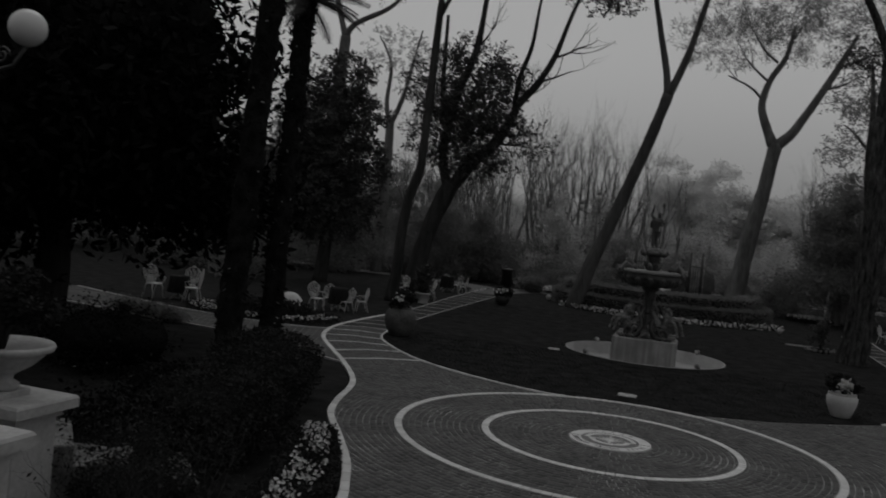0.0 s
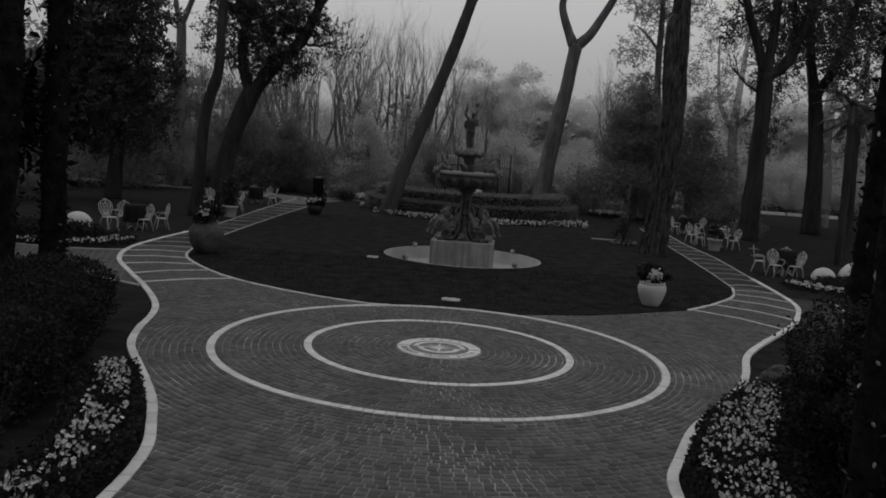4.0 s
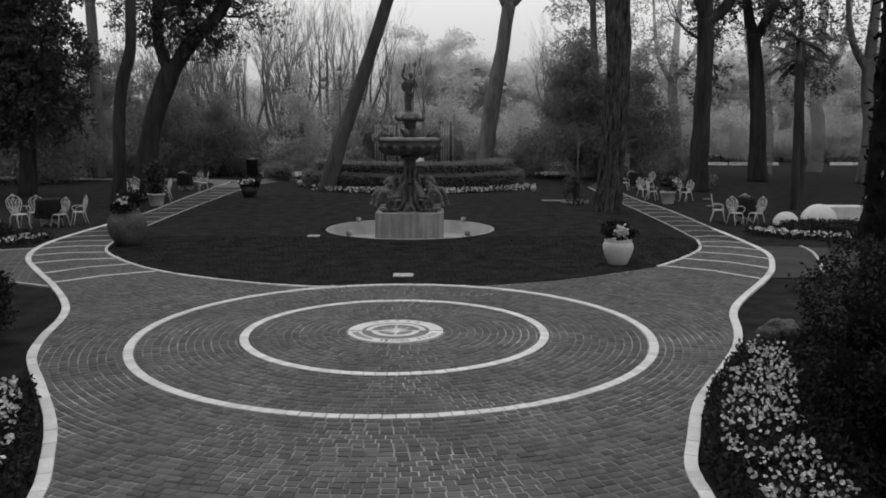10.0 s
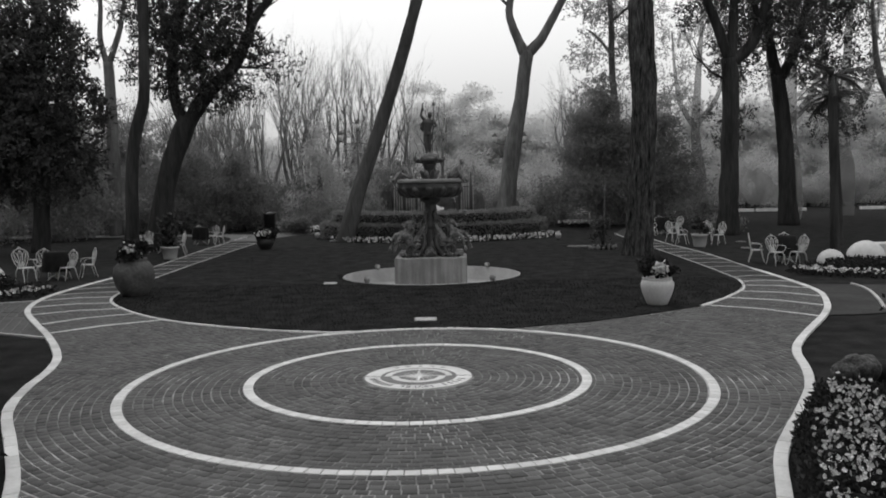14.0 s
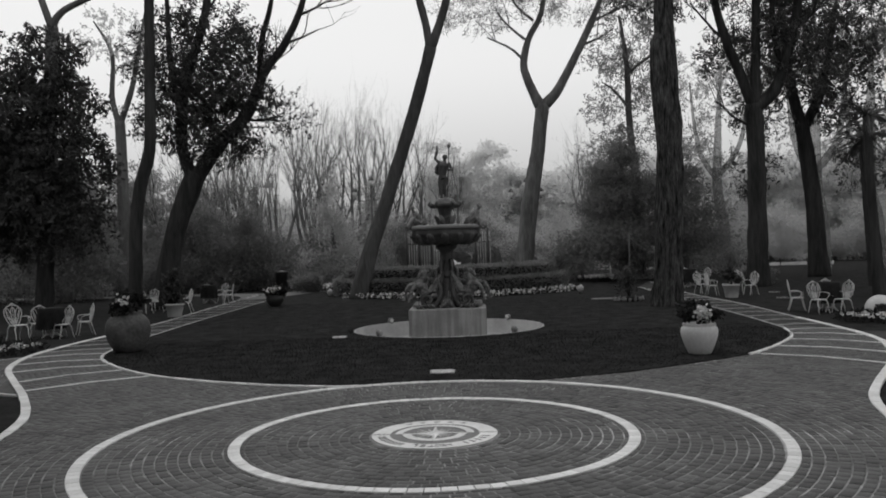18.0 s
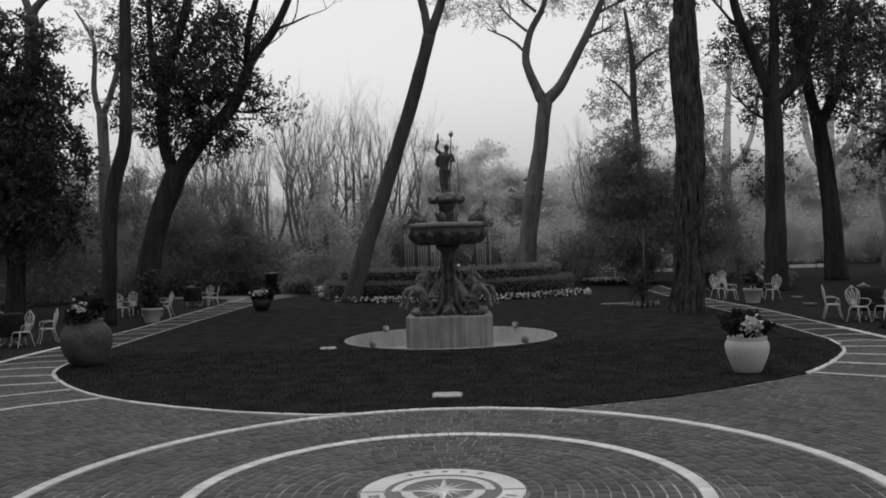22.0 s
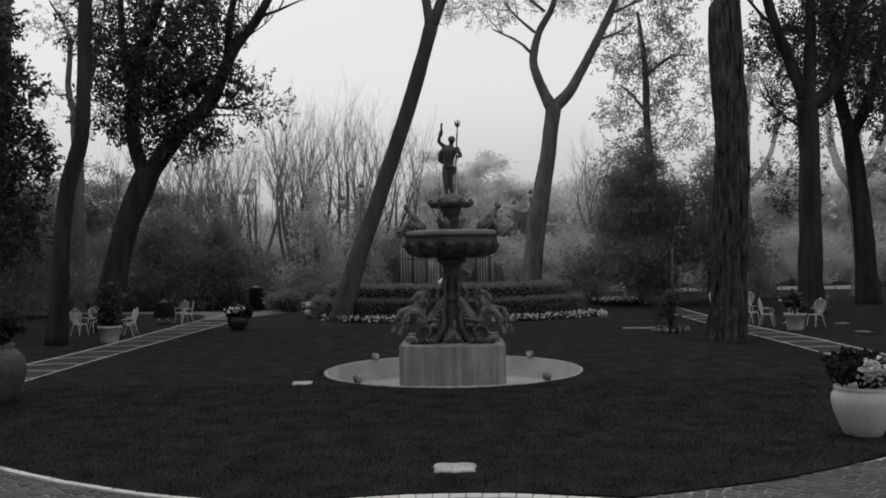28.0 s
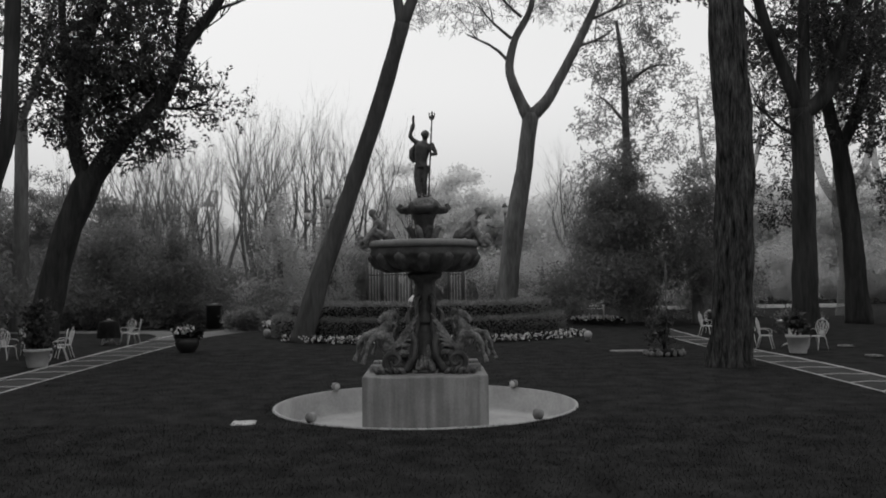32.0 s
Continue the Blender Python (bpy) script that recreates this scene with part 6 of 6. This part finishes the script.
rg = np.random.default_rng(77)
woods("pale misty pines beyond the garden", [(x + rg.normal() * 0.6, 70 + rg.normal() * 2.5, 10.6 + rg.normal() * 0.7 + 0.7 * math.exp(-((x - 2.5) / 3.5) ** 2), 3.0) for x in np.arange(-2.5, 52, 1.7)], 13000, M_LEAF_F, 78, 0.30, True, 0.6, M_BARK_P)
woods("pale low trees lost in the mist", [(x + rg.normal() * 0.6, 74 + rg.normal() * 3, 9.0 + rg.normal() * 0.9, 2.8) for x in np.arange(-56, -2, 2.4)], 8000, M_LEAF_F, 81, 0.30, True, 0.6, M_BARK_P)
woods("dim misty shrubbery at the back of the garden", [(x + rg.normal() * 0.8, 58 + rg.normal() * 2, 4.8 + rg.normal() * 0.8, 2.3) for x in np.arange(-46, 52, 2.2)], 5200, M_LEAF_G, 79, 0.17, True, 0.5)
woods("evergreens greyed for mist behind the dark trees", [(x + rg.normal() * 0.8, 46 + rg.normal() * 2, 8.2 + rg.normal() * 1.2, 2.4) for x in np.arange(-42, -14, 2.6)], 9000, M_LEAF_M, 83, 0.18, True, 0.5)
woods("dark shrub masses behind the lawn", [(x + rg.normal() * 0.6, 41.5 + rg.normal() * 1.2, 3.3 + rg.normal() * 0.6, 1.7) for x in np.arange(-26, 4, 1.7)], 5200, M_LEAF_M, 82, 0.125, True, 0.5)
# side woods mostly out of view, added to cut down sky light
woods("added dark woods closing the garden's sides", [(-34 + rg.normal() * 2, y, 11 + rg.normal(), 3.4) for y in np.arange(-22, 50, 5)] + [(40 + rg.normal() * 2, y, 11 + rg.normal(), 3.4) for y in np.arange(-22, 30, 5)], 1000, M_LEAF_M, 80, 0.6, True, 0.5)


def bush(x, y, rx, ry, h, n, seed, leafm=M_LEAF, size=0.11, label="rounded dark clipped shrub", z0=-0.03):
    rg = np.random.default_rng(seed)
    b = thing("shrub", label, "shrub")
    cl = clumps_in((x, y, z0 + h * 0.45), (rx * 0.8, ry * 0.8, h * 0.42), 26, min(rx, ry) * 0.42, rg)
    p = cloud(cl, n, 0.3, rg)
    p[:, 2] = np.maximum(p[:, 2], z0)
    part("foliage", leaf_mesh("foliage", p, size, leafm, 0.5, rng=rg), leafm, b)
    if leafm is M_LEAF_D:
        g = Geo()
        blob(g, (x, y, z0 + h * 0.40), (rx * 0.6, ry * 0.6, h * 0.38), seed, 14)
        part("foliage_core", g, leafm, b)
    g = Geo()
    for k in range(7):
        twigs(g, (x + rg.normal() * rx * 0.15, y + rg.normal() * ry * 0.15, z0), (rg.normal() * 0.5, rg.normal() * 0.5, 1), h * 0.55, 0.02, 2, rg, 0.5)
    part("branchwork", g, M_BARK, b)["kind"] = "stuff"


for k, (x, y, rx, h) in enumerate(((-10.2, 36.5, 1.6, 2.0), (-7.6, 36.8, 1.5, 1.9), (-13.6, 37.5, 1.8, 2.0), (-17, 37, 2, 2.2), (-4.9, 37.5, 1.3, 1.7), (6.4, 38.5, 1.4, 1.6), (12.5, 37.5, 1.7, 2.0), (14.6, 39.5, 1.7, 1.9), (12.2, 26.6, 0.8, 0.9), (-20.5, 26, 2.2, 2.2), (-7.4, 31.5, 0.8, 1.0), (-18, 19, 1.6, 1.5), (-23, 22, 2.2, 2))):
    bush(x, y, rx, rx, h, 4500, 300 + k, M_LEAF_M, 0.12)

for k, (x, y, r) in enumerate(((-6.1, 34.9, 1.15), (-3.9, 35.6, 1.05), (5.2, 36.0, 1.1), (9.3, 35.6, 1.2))):
    bush(x, y, r, r, 1.75, 4200, 360 + k, M_LEAF_M, 0.10, "clipped round evergreen shrub behind the hedge")

def clipped_shrub(x, y, rx, ry, h, n, seed, size, label, z0=-0.03):
    """A sheared shrub: square-shouldered, closed to the ground, with ragged shoots."""
    rg = np.random.default_rng(seed)
    b = thing("shrub", label, "shrub")
    d = rg.normal(size=(n, 3))
    d /= np.linalg.norm(d, axis=1)[:, None]
    d /= (np.abs(d) ** 3.6).sum(axis=1)[:, None] ** (1 / 3.6)
    lump = 1 + 0.055 * np.sin(d[:, 0] * 7 + seed) * np.sin(d[:, 1] * 6 + 2) + 0.05 * np.sin(d[:, 2] * 8 + d[:, 0] * 5 + seed)
    reach = lump * (0.95 + 0.06 * rg.random(n) - 0.14 * rg.random(n) ** 3 + 0.10 * (rg.random(n) > 0.96))
    p = np.column_stack([x + d[:, 0] * rx * reach, y + d[:, 1] * ry * reach, z0 + h * 0.5 * (1 + d[:, 2] * reach)])
    p[:, 2] = np.maximum(p[:, 2], z0)
    part("foliage", leaf_mesh("foliage", p, size, M_LEAF_B, 0.5, rng=rg), M_LEAF_B, b)
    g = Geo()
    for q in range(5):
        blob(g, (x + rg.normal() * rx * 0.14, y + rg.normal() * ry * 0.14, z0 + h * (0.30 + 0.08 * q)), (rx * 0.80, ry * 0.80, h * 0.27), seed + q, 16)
    # core darker than the leaves, inner shade put into its colour
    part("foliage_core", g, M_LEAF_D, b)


# foreground shrubs behind the pansies
for k, (x, y, rx, ry, h) in enumerate(((4.72, -3.55, 0.92, 0.85, 1.66), (5.6, -2.75, 0.95, 0.85, 1.45), (4.72, -5.05, 0.95, 0.75, 1.40))):
    clipped_shrub(x, y, rx, ry, h, 15000, 430 + k, 0.05, "dense sheared dark shrub behind the white flowers")
for k, (x, y, rx, ry, h) in enumerate(((-4.86, -2.4, 0.62, 0.95, 1.02), (-5.45, -0.95, 0.75, 0.9, 1.06), (-4.35, -4.2, 0.66, 0.9, 1.0))):
    clipped_shrub(x, y, rx, ry, h, 12000, 440 + k, 0.055, "dense sheared dark shrub beside the paved circle")
# made-up shrub, hides the pale steps so this corner stays dark
clipped_shrub(-3.62, -6.55, 0.50, 0.42, 0.62, 6000, 450, 0.045, "added low dark shrub covering the pale steps")
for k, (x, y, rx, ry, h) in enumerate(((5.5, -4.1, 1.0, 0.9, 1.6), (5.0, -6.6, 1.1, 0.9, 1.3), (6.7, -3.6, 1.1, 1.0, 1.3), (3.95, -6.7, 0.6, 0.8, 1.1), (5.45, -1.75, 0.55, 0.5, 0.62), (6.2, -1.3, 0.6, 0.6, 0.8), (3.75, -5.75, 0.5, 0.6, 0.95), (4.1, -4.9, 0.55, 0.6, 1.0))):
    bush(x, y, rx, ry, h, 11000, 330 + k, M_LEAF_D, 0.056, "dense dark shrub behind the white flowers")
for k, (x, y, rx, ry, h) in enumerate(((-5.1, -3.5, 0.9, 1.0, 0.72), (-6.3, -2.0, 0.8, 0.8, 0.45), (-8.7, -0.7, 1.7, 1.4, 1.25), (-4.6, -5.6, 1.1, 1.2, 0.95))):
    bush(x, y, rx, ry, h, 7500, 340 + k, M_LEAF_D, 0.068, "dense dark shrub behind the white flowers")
# low plants along the side path
for k, (x, y) in enumerate(((-12.3, 5.4), (-11.3, 5.0), (-13.2, 5.6))):
    bush(x, y, 0.55, 0.4, 0.42, 1800, 350 + k, M_LEAF_M, 0.08, "low pale-leaved plants edging the side path")
g = Geo()
rg = np.random.default_rng(55)
for k in range(16):
    twigs(g, (-2.95 + rg.normal() * 0.28, -7.25 + rg.normal() * 0.28, -0.03), (rg.normal() * 0.55, rg.normal() * 0.45, 1), 0.66, 0.02, 3, rg, 0.6)
tw = thing("twiggy_shrub", "sparse half-bare shrub with tangled dark twigs", "shrub")
part("branchwork", g, M_BARK, tw)["kind"] = "stuff"
part("foliage", leaf_mesh("foliage", np.column_stack([rg.normal(-3.0, 0.40, 2000), rg.normal(-7.2, 0.34, 2000), 0.72 + np.abs(rg.normal(0.25, 0.28, 2000))]), 0.04, M_LEAF_B, 0.5), M_LEAF_B, tw)
# rough stone at the end of the bed
rk = Geo().ball((0, 0, 0.16), (0.26, 0.18, 0.17), 30, 20)
for i, v in enumerate(rk.v):
    s = 1 + 0.16 * noise.noise((v[0] * 6, v[1] * 6, v[2] * 6)) + 0.05 * noise.noise((v[0] * 24, v[1] * 24, v[2] * 24))
    rk.v[i] = (v[0] * s, v[1] * s, max(v[2] * s, -0.03))
solo("rock", rk, M_ROCK, "rough rounded pale-topped stone in the flower bed", "rock", (4.72, -0.62, -0.03))
lg = Geo().tube([(-0.35, 0, 0.12), (0.0, 0.02, 0.13), (0.45, 0, 0.11)], [0.12, 0.13, 0.11], 12)
solo("log", lg, M_BARK, "short dark log lying behind the stone", "log", (5.36, -0.5, -0.03))


# ---- palms ----
BULB = Geo().lathe([(0.005, -0.02), (0.010, -0.008), (0.013, 0.01), (0.007, 0.022)], 8).mesh("light_bulb", M_STUB)


def palm(x, y, h, r, lean, fronds, flen, seed, label, stubs=0, bulbs=0, bark=M_PALM):
    rg = np.random.default_rng(seed)
    p = thing("palm_tree", label, "palm tree")
    g = Geo()
    pts = [(x, y, -0.1), (x + lean * 0.3, y, h * 0.33), (x + lean * 0.7, y, h * 0.66), (x + lean, y, h)]
    line = bark_tube(g, pts, [r * 1.15, r, r * 0.98, r * 1.05], 20, 0.22, seed, 0.12)
    part("trunk", g, bark, p)
    if stubs:
        i = rg.integers(2, len(line) - 1, stubs)
        a = rg.uniform(0, 2 * math.pi, stubs)
        base = line[i] + np.column_stack([np.cos(a), np.sin(a), 0 * a]) * r * rg.uniform(0.9, 1.15, (stubs, 1))
        base[:, 2] += rg.uniform(-0.1, 0.1, stubs)
        part("stub_mass", leaf_mesh("stub_mass", base, min(0.14, r * 0.7), M_PALM, 0.35, -0.3, rg), M_PALM, p)["kind"] = "stuff"
        j = rg.random(stubs) < 0.045
        part("pale_fibres", leaf_mesh("pale_fibres", base[j] + (0, 0, 0.02), 0.085, M_STUB, 0.3, 0.4, rg), M_STUB, p)["kind"] = "stuff"
    for k in range(bulbs):
        z = 0.6 + 0.34 * k
        i = int(np.argmin(np.abs(line[:, 2] - z)))
        for a0 in (-1.95, -1.15):
            a = a0 + 0.22 * math.sin(k * 1.7)
            q = Vector(line[i]) + Vector((math.cos(a), math.sin(a), 0)) * r * 1.12
            part("light_bulb", BULB, M_STUB, p).matrix_basis = Matrix.Translation(q) @ Euler((rg.normal() * 0.6, rg.normal() * 0.6, 0)).to_matrix().to_4x4()
    tip = Vector(pts[-1])
    for k in range(fronds):
        a, el = rg.uniform(0, 2 * math.pi), rg.uniform(-0.3, 1.0)
        d = Vector((math.cos(a) * math.cos(el), math.sin(a) * math.cos(el), math.sin(el)))
        q, rach = tip.copy(), [tip.copy()]
        for i in range(8):
            d = (d + Vector((0, 0, -0.10))).normalized()
            q = q + d * flen / 8
            rach.append(q.copy())
        fg = Geo().tube(rach, [0.03 * (1 - i / 9) + 0.004 for i in range(9)], 5)
        for i in range(1, 9):
            dd = (rach[i] - rach[i - 1]).normalized()
            sd = dd.cross(Vector((0, 0, 1))).normalized()
            for m in range(3):
                o = rach[i - 1].lerp(rach[i], m / 3)
                for s in (1, -1):
                    L = flen * 0.22 * math.sin(math.pi * (i + 1) / 10.5)
                    e = o + (sd * s + dd * 0.7 + Vector((0, 0, -0.35))).normalized() * L
                    w = dd * 0.022
                    fg.add([o - w, o + w, e], [(0, 1, 2)])
        part("frond", fg, M_LEAF, p)
    return p


palm(-6.2, -0.95, 11.0, 0.19, 0.45, 22, 2.4, 61, "tall palm with a shaggy dark trunk by the shrubs", 1600)
palm(-7.3, 2.5, 7.35, 0.20, 0.15, 34, 1.35, 62, "tall palm with a shaggy dark trunk beside the path", 1600)
palm(4.8, -2.52, 8.0, 0.145, 0.15, 20, 2.2, 63, "slim palm with a shaggy dark trunk rising from the shrubs", 1500, 2)
palm(3.37, -6.24, 7.0, 0.115, 0.0, 18, 2.0, 67, "slim palm with a shaggy trunk wound with small bulbs", 1500, 15)
palm(12.4, 16.8, 5.4, 0.12, -0.15, 16, 1.3, 64, "slender small palm on the lawn", bark=M_BARK)
palm(13.5, 18.9, 5.0, 0.13, -0.3, 16, 1.3, 65, "slender small palm on the lawn", bark=M_BARK)
palm(15.2, 23.0, 5.2, 0.13, -0.2, 14, 1.3, 66, "slender small palm on the lawn", bark=M_BARK)

# ---- lamps, railings, far edge ----
# far lamp iron borrows the barks' painted mist tones
def street_lamp(x, y, h, heads):
    sl = thing("street_lamp", "tall iron lamp post with lantern heads in the mist", "street lamp", (x, y, -0.03), 0, "garden lanterns")
    part("post", Geo().lathe([(0.16, 0), (0.16, 0.25), (0.07, 0.4), (0.05, h * 0.6), (0.04, h - 0.2)], 12), M_BARK_F, sl)
    for k in range(heads):
        s = (k - (heads - 1) / 2) * 1.0
        zt = h - 0.75 if s else h - 0.1
        if s:
            part("arm", Geo().tube([(0, 0, h - 0.9), (s * 0.5, 0, h - 1.0), (s, 0, zt - 0.1)], 0.025, 6), M_BARK_F, sl)
        hd = part("lantern", Geo().lathe([(0.07, -0.1), (0.17, 0.32), (0.20, 0.34), (0.08, 0.5), (0.02, 0.6)], 6, at=(s, 0, zt)), M_BARK_F, sl)
        part("glass", Geo().lathe([(0.085, -0.05), (0.175, 0.31)], 6, at=(s, 0, zt)), M_GLASS, hd)


street_lamp(-5.34, 40.9, 5.9, 3)
street_lamp(4.25, 47.5, 6.0, 3)
sl = thing("street_lamp", "tall post with a hanging bell lamp in the mist", "street lamp", (-12.6, 45.5, -0.03))
part("post", Geo().tube([(0.5, 0, 0), (0.5, 0, 7.2)], [0.07, 0.05], 8), M_BARK_P, sl)
part("shade", Geo().lathe([(0.42, 6.3), (0.36, 6.42), (0.12, 6.6), (0.04, 6.9)], 16), M_BARK_P, sl)
part("arm", Geo().tube([(0.5, 0, 7.1), (0.2, 0, 7.15), (0, 0, 6.9)], 0.03, 6), M_BARK_P, sl)

fence = thing("railing", "pale upright bar railing behind the hedge", "railing")
for x0, x1 in ((-3.1, -0.9), (0.7, 1.5)):
    n = int((x1 - x0) / 0.13)
    for k in range(n + 1):
        x = x0 + (x1 - x0) * k / n
        big = k % 5 == 0
        part("bar", Geo().tube([(x, 37.6, 0), (x, 37.6, 3.0 if big else 2.8)], 0.05 if big else 0.017, 6), M_IRON if big else M_STONE, fence)
    for z in (0.3, 2.2):
        part("rail", Geo().tube([(x0, 37.6, z), (x1, 37.6, z)], 0.03, 6), M_IRON, fence)
solo("sign_board", Geo().box((0, 0, 0), (0.34, 0.03, 0.24), 0.005), M_GLOW_WHITE, "small bright white sign above the hedge", "sign", (-0.22, 29.3, 1.12))
part("sign_post", Geo().tube([(0, 0.03, -1.15), (0, 0.03, 0.05)], 0.02, 6), M_IRON, bpy.data.objects["sign_board"])
solo("white_globe", Geo().ball((0, 0, 0.4), 0.42, 24, 16), M_POT_W, "white globe in the bed behind the fountain", "globe", (-0.5, 26.9, 0.62))

def bench(x, y, turn):
    bn = thing("garden_bench", "white slatted garden bench far behind the hedge", "bench", (x, y, -0.03), turn, "white benches")
    for k in range(4):
        part("seat_slat", Geo().box((0, -0.15 + 0.11 * k, 0.44), (1.5, 0.085, 0.03), 0.006), M_WHITE, bn, smooth=False)
    for k in range(3):
        part("back_slat", Geo().box((0, 0.24 + 0.02 * k, 0.58 + 0.13 * k), (1.5, 0.03, 0.09), 0.006), M_WHITE, bn, smooth=False)
    for s in (1, -1):
        part("leg", Geo().tube([(0.66 * s, -0.18, 0), (0.66 * s, -0.16, 0.43)], 0.028, 6), M_WHITE, bn)
        part("leg", Geo().tube([(0.66 * s, 0.22, 0), (0.66 * s, 0.22, 0.45), (0.66 * s, 0.29, 0.9)], 0.028, 6), M_WHITE, bn)


bench(6.0, 40.2, 10)
bench(7.9, 40.8, -5)

far_wall = thing("boundary_wall", "low pale wall and kerb along the far road", "wall", kind="structure")
for x in np.arange(-30, 46, 1.9):
    if rg.random() < 0.62:
        part("coping", Geo().box((x, 50.8 + 0.02 * x, 0.06), (1.7, 0.3, 0.24), 0.02), M_MARBLE, far_wall, smooth=False)
bl = thing("bollard", "short dark capped bollard beside the path", "bollard", (-9.4, 34.5, -0.03))
part("post", Geo().lathe([(0.30, 0), (0.30, 0.9), (0.36, 0.95), (0.36, 1.02), (0.05, 1.08)], 16), M_POT_D, bl)
spur_a, spur_b = ribbon(curve([(-8.75, 27.2), (-9.2, 29.6), (-10.6, 31.6), (-13.5, 32.6), (-18.0, 33.2), (-25.0, 34.5)], 0.3), 0.95)
sheet("path_spur", np.vstack([spur_a, spur_b[::-1]]), -0.012, M_FAR_PATH, paving)

# ---- terrace, steps and urn where the walk begins ----
terrace = thing("terrace", "pale stone terrace with broad steps down to the paving", "terrace", kind="structure")
part("platform", Geo().box((0, -13.2, 0.58), (9.0, 4.6, 1.22), 0.02), M_STONE, terrace, smooth=False)
for k in range(6):
    part("step", Geo().box((0, -10.74 + 0.32 * k, (1.02 - 0.17 * k) / 2 - 0.015), (4.4, 0.32, 1.02 - 0.17 * k + 0.03), 0.012), M_STONE, terrace, smooth=False)
# unseen plain wall, added to close the back and bounce light
part("unseen_back_wall", Geo().box((0, -16.2, 4.5), (30, 0.5, 9.2), 0.02), M_WALL, terrace, smooth=False)
for x, y, zt, w in ((-2.94, -9.12, 1.46, 0.44), (-3.70, -7.95, 1.37, 0.50)):
    ped = thing("pedestal", "pale stone pedestal flanking the garden steps", "pedestal", (x, y, -0.03), 0, "step pedestals")
    part("shaft", Geo().box((0, 0, zt / 2), (w * 0.8, w * 0.8, zt), 0.012), M_STONE, ped, smooth=False)
    part("base", Geo().box((0, 0, 0.11), (w * 1.05, w * 1.05, 0.22), 0.02), M_STONE, ped, smooth=False)
    part("neck", Geo().box((0, 0, zt - 0.03), (w * 0.92, w * 0.92, 0.06), 0.01), M_STONE, ped, smooth=False)
    part("cap", Geo().box((0, 0, zt + 0.045), (w * 1.22, w * 1.22, 0.09), 0.02), M_STONE, ped, smooth=False)
urn = thing("urn", "pale stone urn holding a dark clipped plant", "urn", (-3.80, -8.02, 1.42))
part("foot", Geo().box((0, 0, 0.03), (0.30, 0.30, 0.06), 0.01), M_STONE, urn, smooth=False)
part("bowl", Geo().lathe([(0.13, 0.06), (0.135, 0.10), (0.09, 0.13), (0.10, 0.17), (0.22, 0.24), (0.29, 0.31), (0.31, 0.335), (0.355, 0.35), (0.365, 0.38), (0.35, 0.40), (0.29, 0.385), (0.02, 0.35)], 40), M_STONE, urn)
plant(urn, 0.36, 0.27, 0.62, 6500, 0.045, 71)
# side steps between the pedestals and the shrubs
flank = thing("side_steps", "short flight of pale stone side steps", "steps", kind="structure")
for out, z in (([(-5.25, -6.45), (-4.80, -6.05), (-4.12, -6.78), (-4.55, -7.15)], 0.72), ([(-4.80, -6.05), (-4.38, -5.68), (-3.70, -6.42), (-4.12, -6.78)], 0.54), ([(-4.38, -5.68), (-3.95, -5.32), (-3.28, -6.05), (-3.70, -6.42)], 0.36)):
    part("step", Geo().prism(out, -0.03, z, 0.012), M_ROCK_P, flank, smooth=False)
gl = thing("globe_lamp", "white globe lamp on a curled iron bracket", "globe lamp", (-5.8, -6.0, 0))
part("globe", Geo().ball((0, 0, 4.59), 0.19, 28, 18), M_GLASS, gl)
part("post", Geo().tube([(-0.75, 0, -0.03), (-0.75, 0, 4.3), (-0.75, 0, 4.7)], [0.06, 0.045, 0.03], 10), M_IRON, gl)
part("bracket", Geo().tube([(-0.75, 0, 4.2), (-0.45, 0, 4.12), (-0.15, 0, 4.2), (0, 0, 4.40)], 0.022, 6), M_IRON, gl)
part("scroll", Geo().tube([(-0.3 + 0.10 * (1 - i / 22) * math.cos(i * 0.55), 0, 4.3 + 0.10 * (1 - i / 22) * math.sin(i * 0.55)) for i in range(20)], 0.014, 5), M_IRON, gl)

# ---- grass blades, and the nearest setts one by one ----
rg = np.random.default_rng(91)


def blades(name, n, x0, x1, y0, y1, z, size, keep):
    c = np.column_stack([rg.uniform(x0, x1, n), rg.uniform(y0, y1, n)])
    c = c[keep(c)]
    m = len(c)
    a = rg.uniform(0, 2 * math.pi, m)
    d = np.column_stack([np.cos(a), np.sin(a)]) * size * 0.13
    h = size * rg.uniform(0.5, 1.3, m)
    lean = rg.normal(size=(m, 2)) * size * 0.45
    v = np.stack([np.column_stack([c - d, np.full(m, z)]), np.column_stack([c + d, np.full(m, z)]), np.column_stack([c + lean, z + h])], 1)
    ob = part(name, quads(name, v, M_BLADE, 3), M_BLADE)
    tagged(ob, "short blades of dark winter grass on the lawn", "grass", kind="stuff")


blades("grass", 70000, -6.5, 6.5, 3.0, 9.5, 0.01, 0.032, lambda c: inside(c, LAWN_XY) & (np.hypot(c[:, 0] - FX, c[:, 1] - FY) > 2.2))
blades("grass", 30000, -8, 7.5, 9.5, 22, 0.01, 0.03, lambda c: inside(c, LAWN_XY) & (np.hypot(c[:, 0] - FX, c[:, 1] - FY) > 2.2))
blades("grass", 12000, -2.6, 2.3, 8.6, 13.5, 0.01, 0.034, lambda c: (np.hypot(c[:, 0] - FX, c[:, 1] - FY) > 2.2) & (np.hypot(c[:, 0] - FX, c[:, 1] - FY) < 2.34))
for s in boxes[near]:
    m_s = bpy.data.meshes.new("sett")
    m_s.from_pydata([tuple(p) for p in s], [], SETT_FACES)
    m_s.materials.append(M_SETT)
    part("sett", m_s, M_SETT, paving)
